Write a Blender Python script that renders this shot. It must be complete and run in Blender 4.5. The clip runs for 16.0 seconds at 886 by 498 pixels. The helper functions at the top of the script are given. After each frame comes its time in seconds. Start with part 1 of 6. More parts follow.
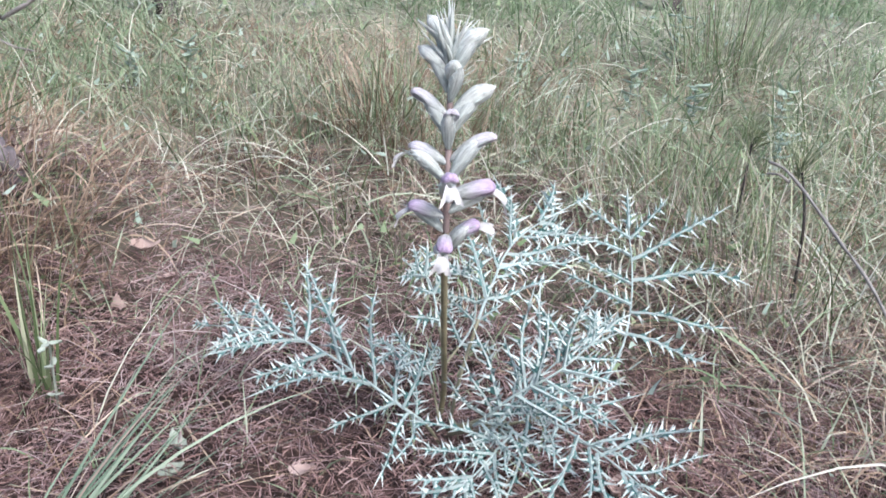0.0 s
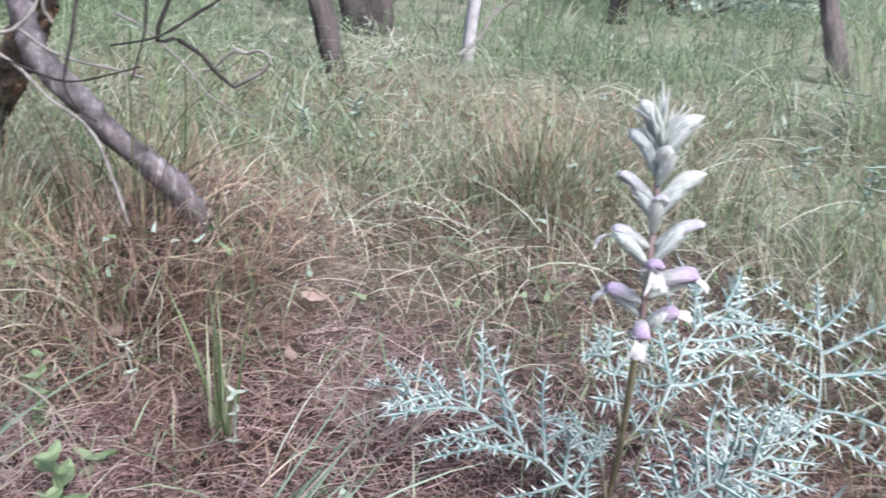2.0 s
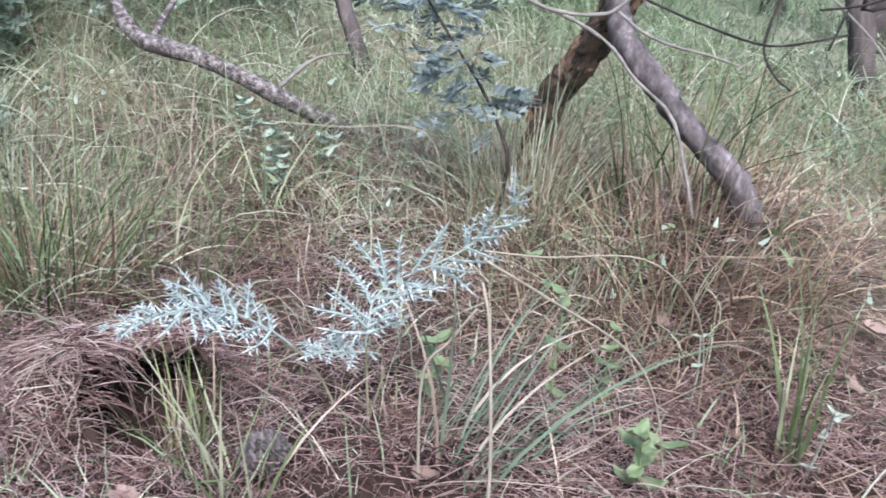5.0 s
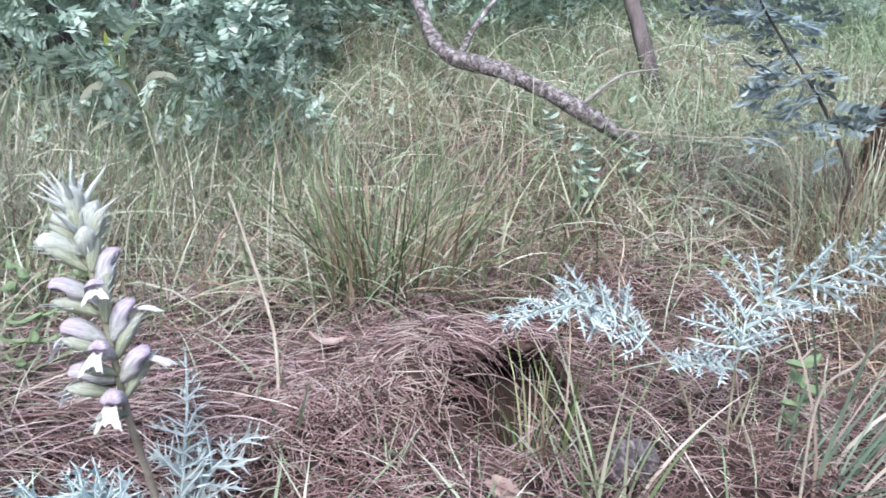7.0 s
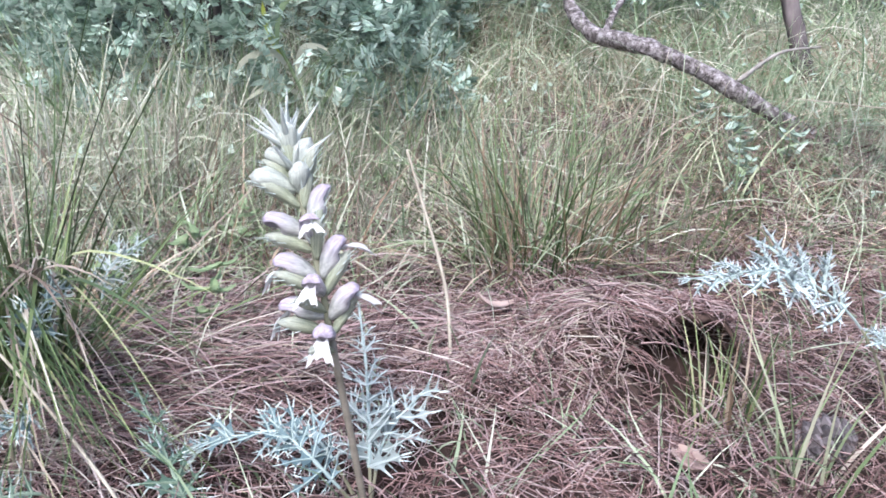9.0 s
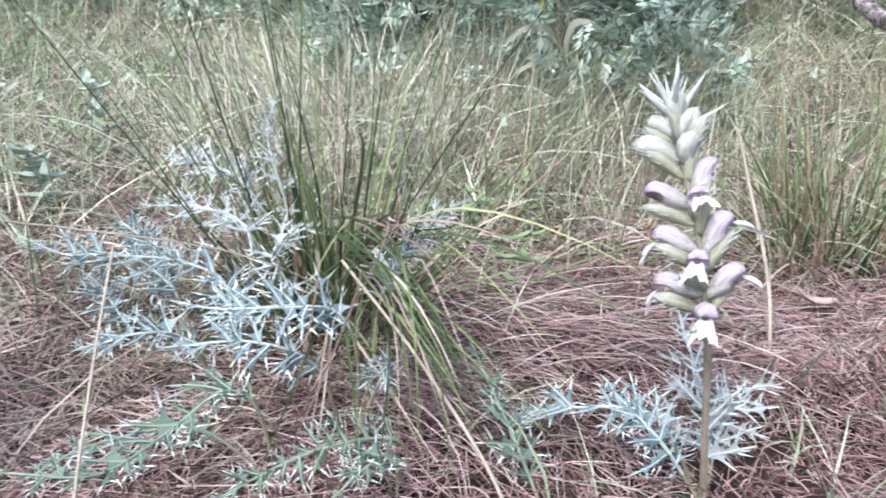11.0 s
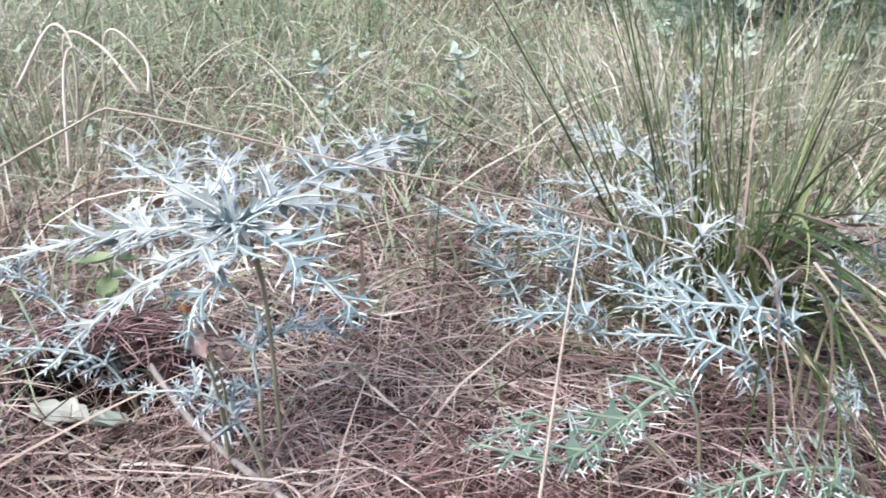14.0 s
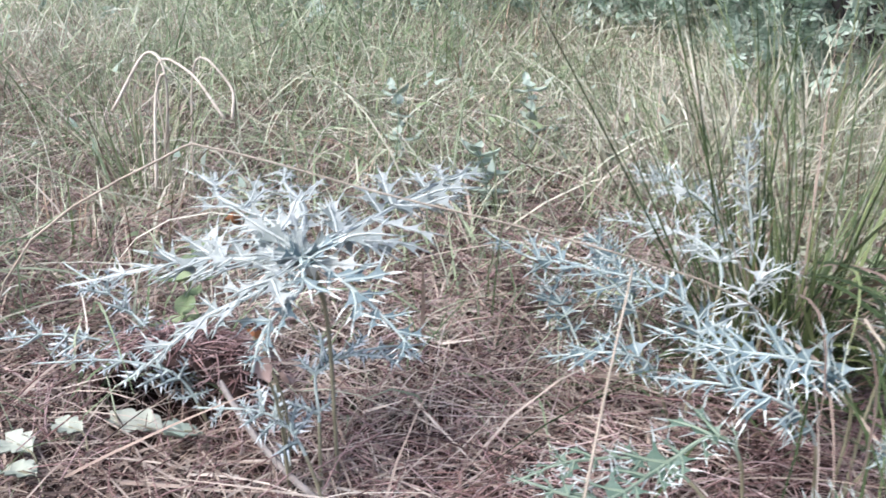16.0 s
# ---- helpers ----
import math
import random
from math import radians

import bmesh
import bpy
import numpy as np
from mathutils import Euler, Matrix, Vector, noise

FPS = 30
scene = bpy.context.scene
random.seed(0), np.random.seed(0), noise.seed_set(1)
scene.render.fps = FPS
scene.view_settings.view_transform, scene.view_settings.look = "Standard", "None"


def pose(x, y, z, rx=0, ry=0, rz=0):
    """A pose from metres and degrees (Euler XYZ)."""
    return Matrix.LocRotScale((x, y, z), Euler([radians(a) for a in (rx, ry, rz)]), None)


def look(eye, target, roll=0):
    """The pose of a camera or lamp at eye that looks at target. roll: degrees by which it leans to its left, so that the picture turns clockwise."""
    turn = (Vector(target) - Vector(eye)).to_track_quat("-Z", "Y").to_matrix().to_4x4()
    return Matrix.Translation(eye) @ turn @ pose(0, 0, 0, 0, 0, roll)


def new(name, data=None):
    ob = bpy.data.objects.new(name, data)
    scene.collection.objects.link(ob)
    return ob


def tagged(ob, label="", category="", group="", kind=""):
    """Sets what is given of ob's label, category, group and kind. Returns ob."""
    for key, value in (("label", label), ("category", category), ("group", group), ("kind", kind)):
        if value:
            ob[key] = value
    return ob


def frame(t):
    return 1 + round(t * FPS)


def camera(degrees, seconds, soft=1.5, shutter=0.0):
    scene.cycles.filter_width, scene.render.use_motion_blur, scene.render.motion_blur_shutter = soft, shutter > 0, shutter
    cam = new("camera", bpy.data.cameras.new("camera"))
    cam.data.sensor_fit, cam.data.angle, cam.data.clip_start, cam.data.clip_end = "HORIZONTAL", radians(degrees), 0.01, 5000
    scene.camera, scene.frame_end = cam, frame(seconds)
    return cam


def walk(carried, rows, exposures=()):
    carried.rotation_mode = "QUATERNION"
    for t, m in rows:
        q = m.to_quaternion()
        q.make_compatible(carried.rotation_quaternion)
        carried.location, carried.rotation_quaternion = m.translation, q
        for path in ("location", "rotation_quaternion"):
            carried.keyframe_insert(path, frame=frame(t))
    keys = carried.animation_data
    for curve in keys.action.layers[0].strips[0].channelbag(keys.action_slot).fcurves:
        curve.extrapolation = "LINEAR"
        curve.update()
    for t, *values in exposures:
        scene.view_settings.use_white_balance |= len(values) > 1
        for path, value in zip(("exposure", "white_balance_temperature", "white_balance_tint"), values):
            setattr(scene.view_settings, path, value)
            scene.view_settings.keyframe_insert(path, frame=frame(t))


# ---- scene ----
cam = camera(55.1, 16.0, soft=1.6, shutter=0.3)
PATH = [
    (0, (-0.059, -0.153, 0.622), (-0.11, 1.69, -0.153), 4.5),
    (0.5, (-0.065, -0.147, 0.635), (-0.137, 1.72, -0.079), 4.4),
    (1, (-0.071, -0.148, 0.636), (-0.197, 1.731, -0.037), 4.5),
    (1.5, (-0.09, -0.146, 0.636), (-0.307, 1.725, -0.036), 4.5),
    (2, (-0.131, -0.153, 0.636), (-0.479, 1.696, -0.042), 5.1),
    (2.5, (-0.178, -0.163, 0.632), (-0.755, 1.623, -0.059), 6.6),
    (3, (-0.233, -0.177, 0.62), (-1.008, 1.541, -0.047), 6.9),
    (3.5, (-0.262, -0.188, 0.611), (-1.149, 1.471, -0.066), 7.2),
    (3.7, (-0.274, -0.188, 0.604), (-1.214, 1.438, -0.082), 6.9),
    (5.8, (-0.397, -0.248, 0.543), (-1.73, 1.062, -0.17), 4.6),
    (6, (-0.409, -0.263, 0.539), (-1.789, 0.997, -0.174), 4.5),
    (6.5, (-0.445, -0.301, 0.526), (-1.915, 0.858, -0.176), 3.9),
    (7, (-0.471, -0.326, 0.514), (-2.003, 0.767, -0.165), 3.6),
    (7.5, (-0.481, -0.338, 0.504), (-2.046, 0.704, -0.177), 3.6),
    (8, (-0.496, -0.36, 0.49), (-2.094, 0.627, -0.196), 3.8),
    (8.2, (-0.502, -0.367, 0.486), (-2.114, 0.595, -0.203), 3.8),
    (10.3, (-0.555, -0.473, 0.444), (-2.284, 0.212, -0.294), 3.3),
    (10.5, (-0.566, -0.491, 0.445), (-2.316, 0.128, -0.3), 3.7),
    (11, (-0.582, -0.526, 0.442), (-2.363, -0.021, -0.315), 3.4),
    (11.5, (-0.604, -0.56, 0.438), (-2.409, -0.179, -0.334), 3.6),
    (12, (-0.62, -0.576, 0.431), (-2.435, -0.27, -0.349), 3.8),
    (12.5, (-0.633, -0.601, 0.425), (-2.457, -0.386, -0.366), 3.5),
    (13, (-0.649, -0.634, 0.421), (-2.477, -0.514, -0.382), 3.2),
    (13.5, (-0.647, -0.656, 0.415), (-2.48, -0.61, -0.385), 2.6),
    (14, (-0.645, -0.673, 0.414), (-2.471, -0.735, -0.399), 2.6),
    (14.5, (-0.64, -0.697, 0.41), (-2.461, -0.845, -0.402), 2.5),
    (15, (-0.643, -0.71, 0.406), (-2.455, -0.932, -0.413), 2.2),
    (15.5, (-0.646, -0.708, 0.412), (-2.456, -0.943, -0.405), 2.9),
    (16, (-0.626, -0.661, 0.442), (-2.45, -0.895, -0.347), 3.0),
]
walk(cam, [(t, look(e, g, r)) for t, e, g, r in PATH],
     [(0.0, 0.90, 5800, 11.5), (3.5, 0.88, 5800, 12.5), (6.0, 0.95, 5650, 9.5), (8.0, 1.1, 5600, 10.5), (11.0, 1.17, 5800, 13.8), (13.0, 1.11, 5960, 15.8), (16.0, 1.02, 5970, 14.9)])

# ---- world and light: bright shade under an overcast sky ----
world = bpy.data.worlds.new("sky")
scene.world = world
world.use_nodes = True
wn, wl = world.node_tree.nodes, world.node_tree.links
sky = wn.new("ShaderNodeTexSky")
sky.sky_type = "NISHITA"
sky.sun_disc = False
sky.sun_elevation = radians(52)
sky.sun_rotation = radians(137)
sky.air_density, sky.dust_density, sky.ozone_density = 1.0, 5.0, 1.0
wl.new(sky.outputs["Color"], wn["Background"].inputs["Color"])
wn["Background"].inputs["Strength"].default_value = 0.138
sun = new("sun", bpy.data.lights.new("sun", "SUN"))
sun.data.energy, sun.data.angle, sun.data.color = 1.9, radians(22), (1.0, 0.96, 0.91)
sun.matrix_world = look((1.8, -1.9, 4.0), (0, 0, 0))


# ---- materials ----
def mat(name, stops, scale=40.0, rough=0.75, bump=0.2, fine=6.0, island=0.0, objrand=0.0, spec=0.3, translucent=0.0, stretch=(1, 1, 1)):
    """A procedural surface: colours spread by noise at two scales, a little by island or object, with fine relief."""
    m = bpy.data.materials.new(name)
    m.use_nodes = True
    n, l = m.node_tree.nodes, m.node_tree.links
    b = n["Principled BSDF"]
    co = n.new("ShaderNodeTexCoord")
    mp = n.new("ShaderNodeMapping")
    mp.inputs["Scale"].default_value = stretch
    l.new(co.outputs["Object"], mp.inputs["Vector"])
    a = n.new("ShaderNodeTexNoise")
    a.inputs["Scale"].default_value, a.inputs["Detail"].default_value = scale, 4
    l.new(mp.outputs["Vector"], a.inputs["Vector"])
    f = n.new("ShaderNodeTexNoise")
    f.inputs["Scale"].default_value, f.inputs["Detail"].default_value = scale * fine, 3
    l.new(mp.outputs["Vector"], f.inputs["Vector"])
    mixed = n.new("ShaderNodeMath")
    mixed.operation = "MULTIPLY_ADD"
    l.new(f.outputs["Fac"], mixed.inputs[0])
    mixed.inputs[1].default_value = 0.35
    l.new(a.outputs["Fac"], mixed.inputs[2])
    value = mixed.outputs[0]
    shift = n.new("ShaderNodeMath")
    shift.operation = "ADD"
    l.new(value, shift.inputs[0])
    shift.inputs[1].default_value = -0.175
    value = shift.outputs[0]
    if island or objrand:
        g = n.new("ShaderNodeNewGeometry") if island else n.new("ShaderNodeObjectInfo")
        k = n.new("ShaderNodeMath")
        k.operation = "MULTIPLY_ADD"
        l.new(g.outputs["Random Per Island" if island else "Random"], k.inputs[0])
        k.inputs[1].default_value = island or objrand
        sub = n.new("ShaderNodeMath")
        sub.operation = "SUBTRACT"
        l.new(value, sub.inputs[0])
        sub.inputs[1].default_value = (island or objrand) / 2
        l.new(sub.outputs[0], k.inputs[2])
        value = k.outputs[0]
    ramp = n.new("ShaderNodeValToRGB")
    while len(ramp.color_ramp.elements) < len(stops):
        ramp.color_ramp.elements.new(0.5)
    for e, (p, c) in zip(ramp.color_ramp.elements, stops):
        e.position, e.color = p, (*c, 1)
    l.new(value, ramp.inputs["Fac"])
    l.new(ramp.outputs["Color"], b.inputs["Base Color"])
    b.inputs["Roughness"].default_value = rough
    b.inputs["Specular IOR Level"].default_value = spec
    if bump:
        bp = n.new("ShaderNodeBump")
        bp.inputs["Strength"].default_value, bp.inputs["Distance"].default_value = bump, 0.002
        l.new(f.outputs["Fac"], bp.inputs["Height"])
        l.new(bp.outputs["Normal"], b.inputs["Normal"])
    if translucent:
        t = n.new("ShaderNodeBsdfTranslucent")
        l.new(ramp.outputs["Color"], t.inputs["Color"])
        x = n.new("ShaderNodeMixShader")
        x.inputs["Fac"].default_value = translucent
        l.new(b.outputs["BSDF"], x.inputs[1])
        l.new(t.outputs["BSDF"], x.inputs[2])
        l.new(x.outputs["Shader"], n["Material Output"].inputs["Surface"])
    return m


def hood_mat(name, base, tip, far):
    """A petal whose colour runs from its foot to its tip, with fine veins along it."""
    m = mat(name, [(0.3, base), (0.7, base)], 60, 0.7, 0.5, 3, spec=0.2, translucent=0.25, stretch=(0.5, 9, 9))
    n, l = m.node_tree.nodes, m.node_tree.links
    co = next(k for k in n if k.type == "TEX_COORD")
    sep = n.new("ShaderNodeSeparateXYZ")
    l.new(co.outputs["Object"], sep.inputs[0])
    rng = n.new("ShaderNodeMapRange")
    rng.inputs["From Min"].default_value, rng.inputs["From Max"].default_value = far * 0.35, far
    l.new(sep.outputs["X"], rng.inputs["Value"])
    mix = n.new("ShaderNodeMix")
    mix.data_type = "RGBA"
    ramp = next(k for k in n if k.type == "VALTORGB")
    ramp.color_ramp.elements[0].color = (*[c * 0.62 for c in base], 1)
    ramp.color_ramp.elements[1].color = (*[min(1, c * 1.22) for c in base], 1)
    l.new(rng.outputs["Result"], mix.inputs["Factor"])
    l.new(ramp.outputs["Color"], mix.inputs[6])
    tint = n.new("ShaderNodeValToRGB")
    tint.color_ramp.elements[0].position, tint.color_ramp.elements[0].color = 0.3, (*[c * 0.68 for c in tip], 1)
    tint.color_ramp.elements[1].position, tint.color_ramp.elements[1].color = 0.7, (*[min(1, c * 1.12) for c in tip], 1)
    l.new(ramp.inputs["Fac"].links[0].from_socket, tint.inputs["Fac"])
    l.new(tint.outputs["Color"], mix.inputs[7])
    l.new(mix.outputs[2], n["Principled BSDF"].inputs["Base Color"])
    return m


SOIL = mat("soil", [(0.25, (0.020, 0.013, 0.011)), (0.5, (0.050, 0.032, 0.026)), (0.75, (0.115, 0.074, 0.061))], 9, 0.95, 0.9, 14)


def add_thatch(m):
    """Away from the bare litter the ground is covered with pale green-brown thatch."""
    n, l = m.node_tree.nodes, m.node_tree.links
    co = next(k for k in n if k.type == "TEX_COORD")
    dist = n.new("ShaderNodeVectorMath")
    dist.operation = "DISTANCE"
    l.new(co.outputs["Object"], dist.inputs[0])
    dist.inputs[1].default_value = (-0.45, -0.35, 0.1)
    patch = n.new("ShaderNodeTexNoise")
    patch.inputs["Scale"].default_value = 2.5
    l.new(co.outputs["Object"], patch.inputs["Vector"])
    add = n.new("ShaderNodeMath")
    l.new(dist.outputs["Value"], add.inputs[0])
    l.new(patch.outputs["Fac"], add.inputs[1])
    rng = n.new("ShaderNodeMapRange")
    rng.inputs["From Min"].default_value, rng.inputs["From Max"].default_value = 1.75, 2.6
    l.new(add.outputs[0], rng.inputs["Value"])
    ramp = next(k for k in n if k.type == "VALTORGB")
    tint = n.new("ShaderNodeValToRGB")
    l.new(ramp.inputs["Fac"].links[0].from_socket, tint.inputs["Fac"])
    tint.color_ramp.elements[0].position, tint.color_ramp.elements[0].color = 0.3, (0.10, 0.098, 0.066, 1)
    tint.color_ramp.elements[1].position, tint.color_ramp.elements[1].color = 0.7, (0.27, 0.26, 0.19, 1)
    mix = n.new("ShaderNodeMix")
    mix.data_type = "RGBA"
    l.new(rng.outputs["Result"], mix.inputs["Factor"])
    l.new(ramp.outputs["Color"], mix.inputs[6])
    l.new(tint.outputs["Color"], mix.inputs[7])
    l.new(mix.outputs[2], n["Principled BSDF"].inputs["Base Color"])


add_thatch(SOIL)
NEEDLE = mat("pine_needles", [(0.1, (0.043, 0.027, 0.025)), (0.3, (0.148, 0.083, 0.076)), (0.5, (0.258, 0.163, 0.155)), (0.75, (0.375, 0.274, 0.266)), (1.0, (0.51, 0.425, 0.402))], 3, 0.6, 0, island=0.9)
STRAW = mat("dry_grass", [(0.05, (0.14, 0.103, 0.083)), (0.4, (0.32, 0.252, 0.205)), (0.8, (0.47, 0.41, 0.345)), (1.0, (0.64, 0.59, 0.51))], 3, 0.6, 0, island=0.9, translucent=0.15)
GRASS = mat("green_grass", [(0.05, (0.09, 0.13, 0.065)), (0.3, (0.20, 0.275, 0.15)), (0.55, (0.38, 0.45, 0.30)), (0.8, (0.58, 0.62, 0.49)), (1.0, (0.70, 0.70, 0.59))], 3.5, 0.5, 0, island=0.6, translucent=0.3)
FAR_GRASS = mat("far_green_grass", [(0.05, (0.08, 0.125, 0.06)), (0.35, (0.17, 0.245, 0.13)), (0.7, (0.29, 0.36, 0.22)), (1.0, (0.44, 0.47, 0.34))], 1.5, 0.5, 0, island=0.6, translucent=0.3)
SEDGE = mat("tuft_grass", [(0.05, (0.10, 0.14, 0.06)), (0.5, (0.23, 0.285, 0.15)), (0.8, (0.42, 0.44, 0.30)), (1.0, (0.58, 0.56, 0.42))], 2, 0.5, 0, island=0.9, translucent=0.2)
RUSH = mat("rush_grass", [(0.1, (0.032, 0.052, 0.020)), (0.5, (0.085, 0.125, 0.05)), (0.8, (0.19, 0.24, 0.10)), (1.0, (0.36, 0.38, 0.20))], 2, 0.5, 0, island=0.9, translucent=0.15)
BLUE_GRASS = mat("blue_green_grass", [(0.1, (0.10, 0.15, 0.10)), (0.6, (0.19, 0.26, 0.18)), (1.0, (0.34, 0.41, 0.30))], 2, 0.5, 0, island=0.8, translucent=0.2)
DUFF = mat("red_needle_duff", [(0.1, (0.085, 0.05, 0.043)), (0.5, (0.215, 0.132, 0.114)), (1.0, (0.38, 0.275, 0.25))], 3, 0.7, 0, island=0.9)
BROWN_STRAW = mat("brown_dry_grass", [(0.05, (0.13, 0.085, 0.055)), (0.45, (0.29, 0.205, 0.14)), (0.8, (0.44, 0.345, 0.255)), (1.0, (0.58, 0.50, 0.40))], 3, 0.6, 0, island=0.9, translucent=0.1)
BLEACHED = mat("bleached_grass", [(0.1, (0.24, 0.24, 0.17)), (0.5, (0.44, 0.44, 0.34)), (1.0, (0.68, 0.67, 0.57))], 2, 0.5, 0, island=0.9, translucent=0.25)
GREY_HERB = mat("grey_green_leaf", [(0.2, (0.24, 0.32, 0.25)), (0.7, (0.42, 0.50, 0.42))], 5, 0.7, 0, island=0.6, translucent=0.2)
BLADE = mat("spiny_leaf_blade", [(0.2, (0.048, 0.118, 0.108)), (0.5, (0.09, 0.182, 0.168)), (0.8, (0.175, 0.285, 0.265))], 35, 0.5, 0.3, 5, objrand=0.3, spec=0.4, translucent=0.12)
BLADE_PALE = mat("pale_spiny_leaf_blade", [(0.2, (0.135, 0.17, 0.16)), (0.5, (0.26, 0.30, 0.285)), (0.8, (0.45, 0.49, 0.47))], 45, 0.5, 0.4, 5, objrand=0.4, spec=0.4, translucent=0.12)
BLADE_SILVER = mat("silver_spiny_leaf_blade", [(0.2, (0.07, 0.10, 0.104)), (0.5, (0.125, 0.16, 0.165)), (0.8, (0.22, 0.26, 0.265))], 35, 0.5, 0.3, 5, objrand=0.25, spec=0.4, translucent=0.12)
BLADE_SKY = mat("bluish_spiny_leaf_blade", [(0.2, (0.07, 0.115, 0.125)), (0.5, (0.135, 0.195, 0.21)), (0.8, (0.26, 0.33, 0.345))], 45, 0.5, 0.3, 5, objrand=0.3, spec=0.4, translucent=0.12)
BLADE_GREEN = mat("green_spiny_leaf_blade", [(0.2, (0.045, 0.085, 0.055)), (0.5, (0.095, 0.155, 0.115)), (0.8, (0.21, 0.28, 0.225))], 35, 0.5, 0.3, 5, objrand=0.25, spec=0.4, translucent=0.12)
SPINE = mat("spine", [(0.2, (0.34, 0.405, 0.38)), (0.8, (0.57, 0.625, 0.59))], 50, 0.45, 0.1, spec=0.4)
SPINE_SILVER = mat("silver_spine", [(0.2, (0.33, 0.385, 0.395)), (0.8, (0.55, 0.605, 0.61))], 50, 0.45, 0.1, spec=0.4)
RIB = mat("leaf_rib", [(0.2, (0.26, 0.325, 0.305)), (0.8, (0.42, 0.49, 0.46))], 40, 0.5, 0.15)
RIB_GREEN = mat("green_leaf_rib", [(0.2, (0.15, 0.205, 0.14)), (0.8, (0.28, 0.345, 0.265))], 40, 0.5, 0.15)
RIB_WHITE = mat("white_leaf_rib", [(0.2, (0.34, 0.39, 0.37)), (0.8, (0.54, 0.58, 0.56))], 40, 0.5, 0.15)
RIB_DRY = mat("leaf_stalk", [(0.2, (0.17, 0.165, 0.10)), (0.8, (0.31, 0.295, 0.205))], 40, 0.6, 0.2)
STEM_GREEN = mat("stem_green", [(0.2, (0.14, 0.125, 0.07)), (0.8, (0.27, 0.24, 0.15))], 60, 0.65, 0.3)
STEM_PURPLE = mat("stem_purple", [(0.2, (0.17, 0.12, 0.11)), (0.8, (0.31, 0.24, 0.225))], 60, 0.65, 0.3)
STEM_DULL = mat("stem_dull", [(0.2, (0.15, 0.13, 0.10)), (0.8, (0.29, 0.26, 0.21))], 60, 0.65, 0.3)
STEM_PALE = mat("stem_downy", [(0.2, (0.10, 0.10, 0.065)), (0.8, (0.21, 0.205, 0.14))], 60, 0.7, 0.3)
HOOD = hood_mat("hood_mauve", (0.52, 0.54, 0.53), (0.60, 0.45, 0.65), 0.046)
HOOD_TINGED = hood_mat("hood_tinged", (0.53, 0.555, 0.535), (0.70, 0.65, 0.72), 0.046)
HOOD_BUD = hood_mat("hood_bud", (0.66, 0.69, 0.645), (0.80, 0.82, 0.78), 0.046)
HOOD_PALE = hood_mat("hood_lilac", (0.46, 0.46, 0.44), (0.58, 0.49, 0.61), 0.046)
HOOD_GREENISH = hood_mat("hood_greenish_bud", (0.46, 0.49, 0.43), (0.59, 0.61, 0.56), 0.046)
PETAL = mat("white_petal", [(0.2, (0.55, 0.53, 0.53)), (0.7, (0.74, 0.72, 0.70))], 90, 0.6, 0.2, translucent=0.25)
BRACT = hood_mat("bract", (0.56, 0.60, 0.56), (0.74, 0.76, 0.73), 0.046)
BRACT_LIME = hood_mat("bract_lime", (0.35, 0.375, 0.27), (0.50, 0.515, 0.45), 0.046)
BARK_GREY = mat("grey_bark", [(0.3, (0.035, 0.03, 0.03)), (0.46, (0.095, 0.082, 0.085)), (0.6, (0.165, 0.142, 0.15)), (0.72, (0.33, 0.30, 0.31))], 30, 0.9, 1.0, 5, stretch=(1, 1, 0.5))
BARK_LOG = mat("flaking_bark", [(0.34, (0.045, 0.038, 0.037)), (0.46, (0.13, 0.11, 0.11)), (0.57, (0.23, 0.205, 0.21)), (0.70, (0.40, 0.37, 0.375))], 80, 0.9, 1.0, 4)
BARK_BROWN = mat("brown_bark", [(0.35, (0.025, 0.022, 0.02)), (0.5, (0.09, 0.07, 0.055)), (0.6, (0.125, 0.092, 0.072)), (0.72, (0.18, 0.125, 0.09))], 45, 0.95, 1.0, 5, stretch=(1, 1, 0.5))
BARK_PLATE = mat("flaky_bark_plate", [(0.25, (0.04, 0.034, 0.03)), (0.5, (0.12, 0.088, 0.066)), (0.8, (0.30, 0.19, 0.125))], 60, 0.95, 0.8, 4, objrand=0.6)
BARK_DARK = mat("dark_bark", [(0.3, (0.03, 0.026, 0.027)), (0.5, (0.09, 0.075, 0.075)), (0.72, (0.18, 0.15, 0.15))], 12, 0.9, 0.9, 6, stretch=(1, 1, 0.3))
BARK_PALE = mat("pale_bark", [(0.3, (0.24, 0.225, 0.235)), (0.7, (0.55, 0.53, 0.55))], 16, 0.85, 0.6, 5)
TWIG_DARK = mat("dark_twig", [(0.25, (0.018, 0.016, 0.015)), (0.75, (0.055, 0.046, 0.042))], 60, 0.8, 0.4)
TWIG_PALE = mat("pale_twig", [(0.25, (0.15, 0.135, 0.125)), (0.75, (0.34, 0.315, 0.29))], 60, 0.8, 0.4)
LENTISK = mat("lentisk_leaf", [(0.1, (0.14, 0.21, 0.155)), (0.5, (0.34, 0.44, 0.355)), (0.9, (0.54, 0.63, 0.55))], 4, 0.3, 0, island=0.9, spec=0.8, translucent=0.25)
LENTISK_DARK = mat("dark_lentisk_leaf", [(0.1, (0.075, 0.10, 0.10)), (0.5, (0.17, 0.215, 0.215)), (0.9, (0.32, 0.38, 0.39))], 4, 0.3, 0, island=0.8, spec=0.5, translucent=0.2)
FRESH = mat("fresh_leaf", [(0.2, (0.15, 0.22, 0.10)), (0.8, (0.33, 0.41, 0.24))], 20, 0.5, 0.2, island=0.4, translucent=0.3)
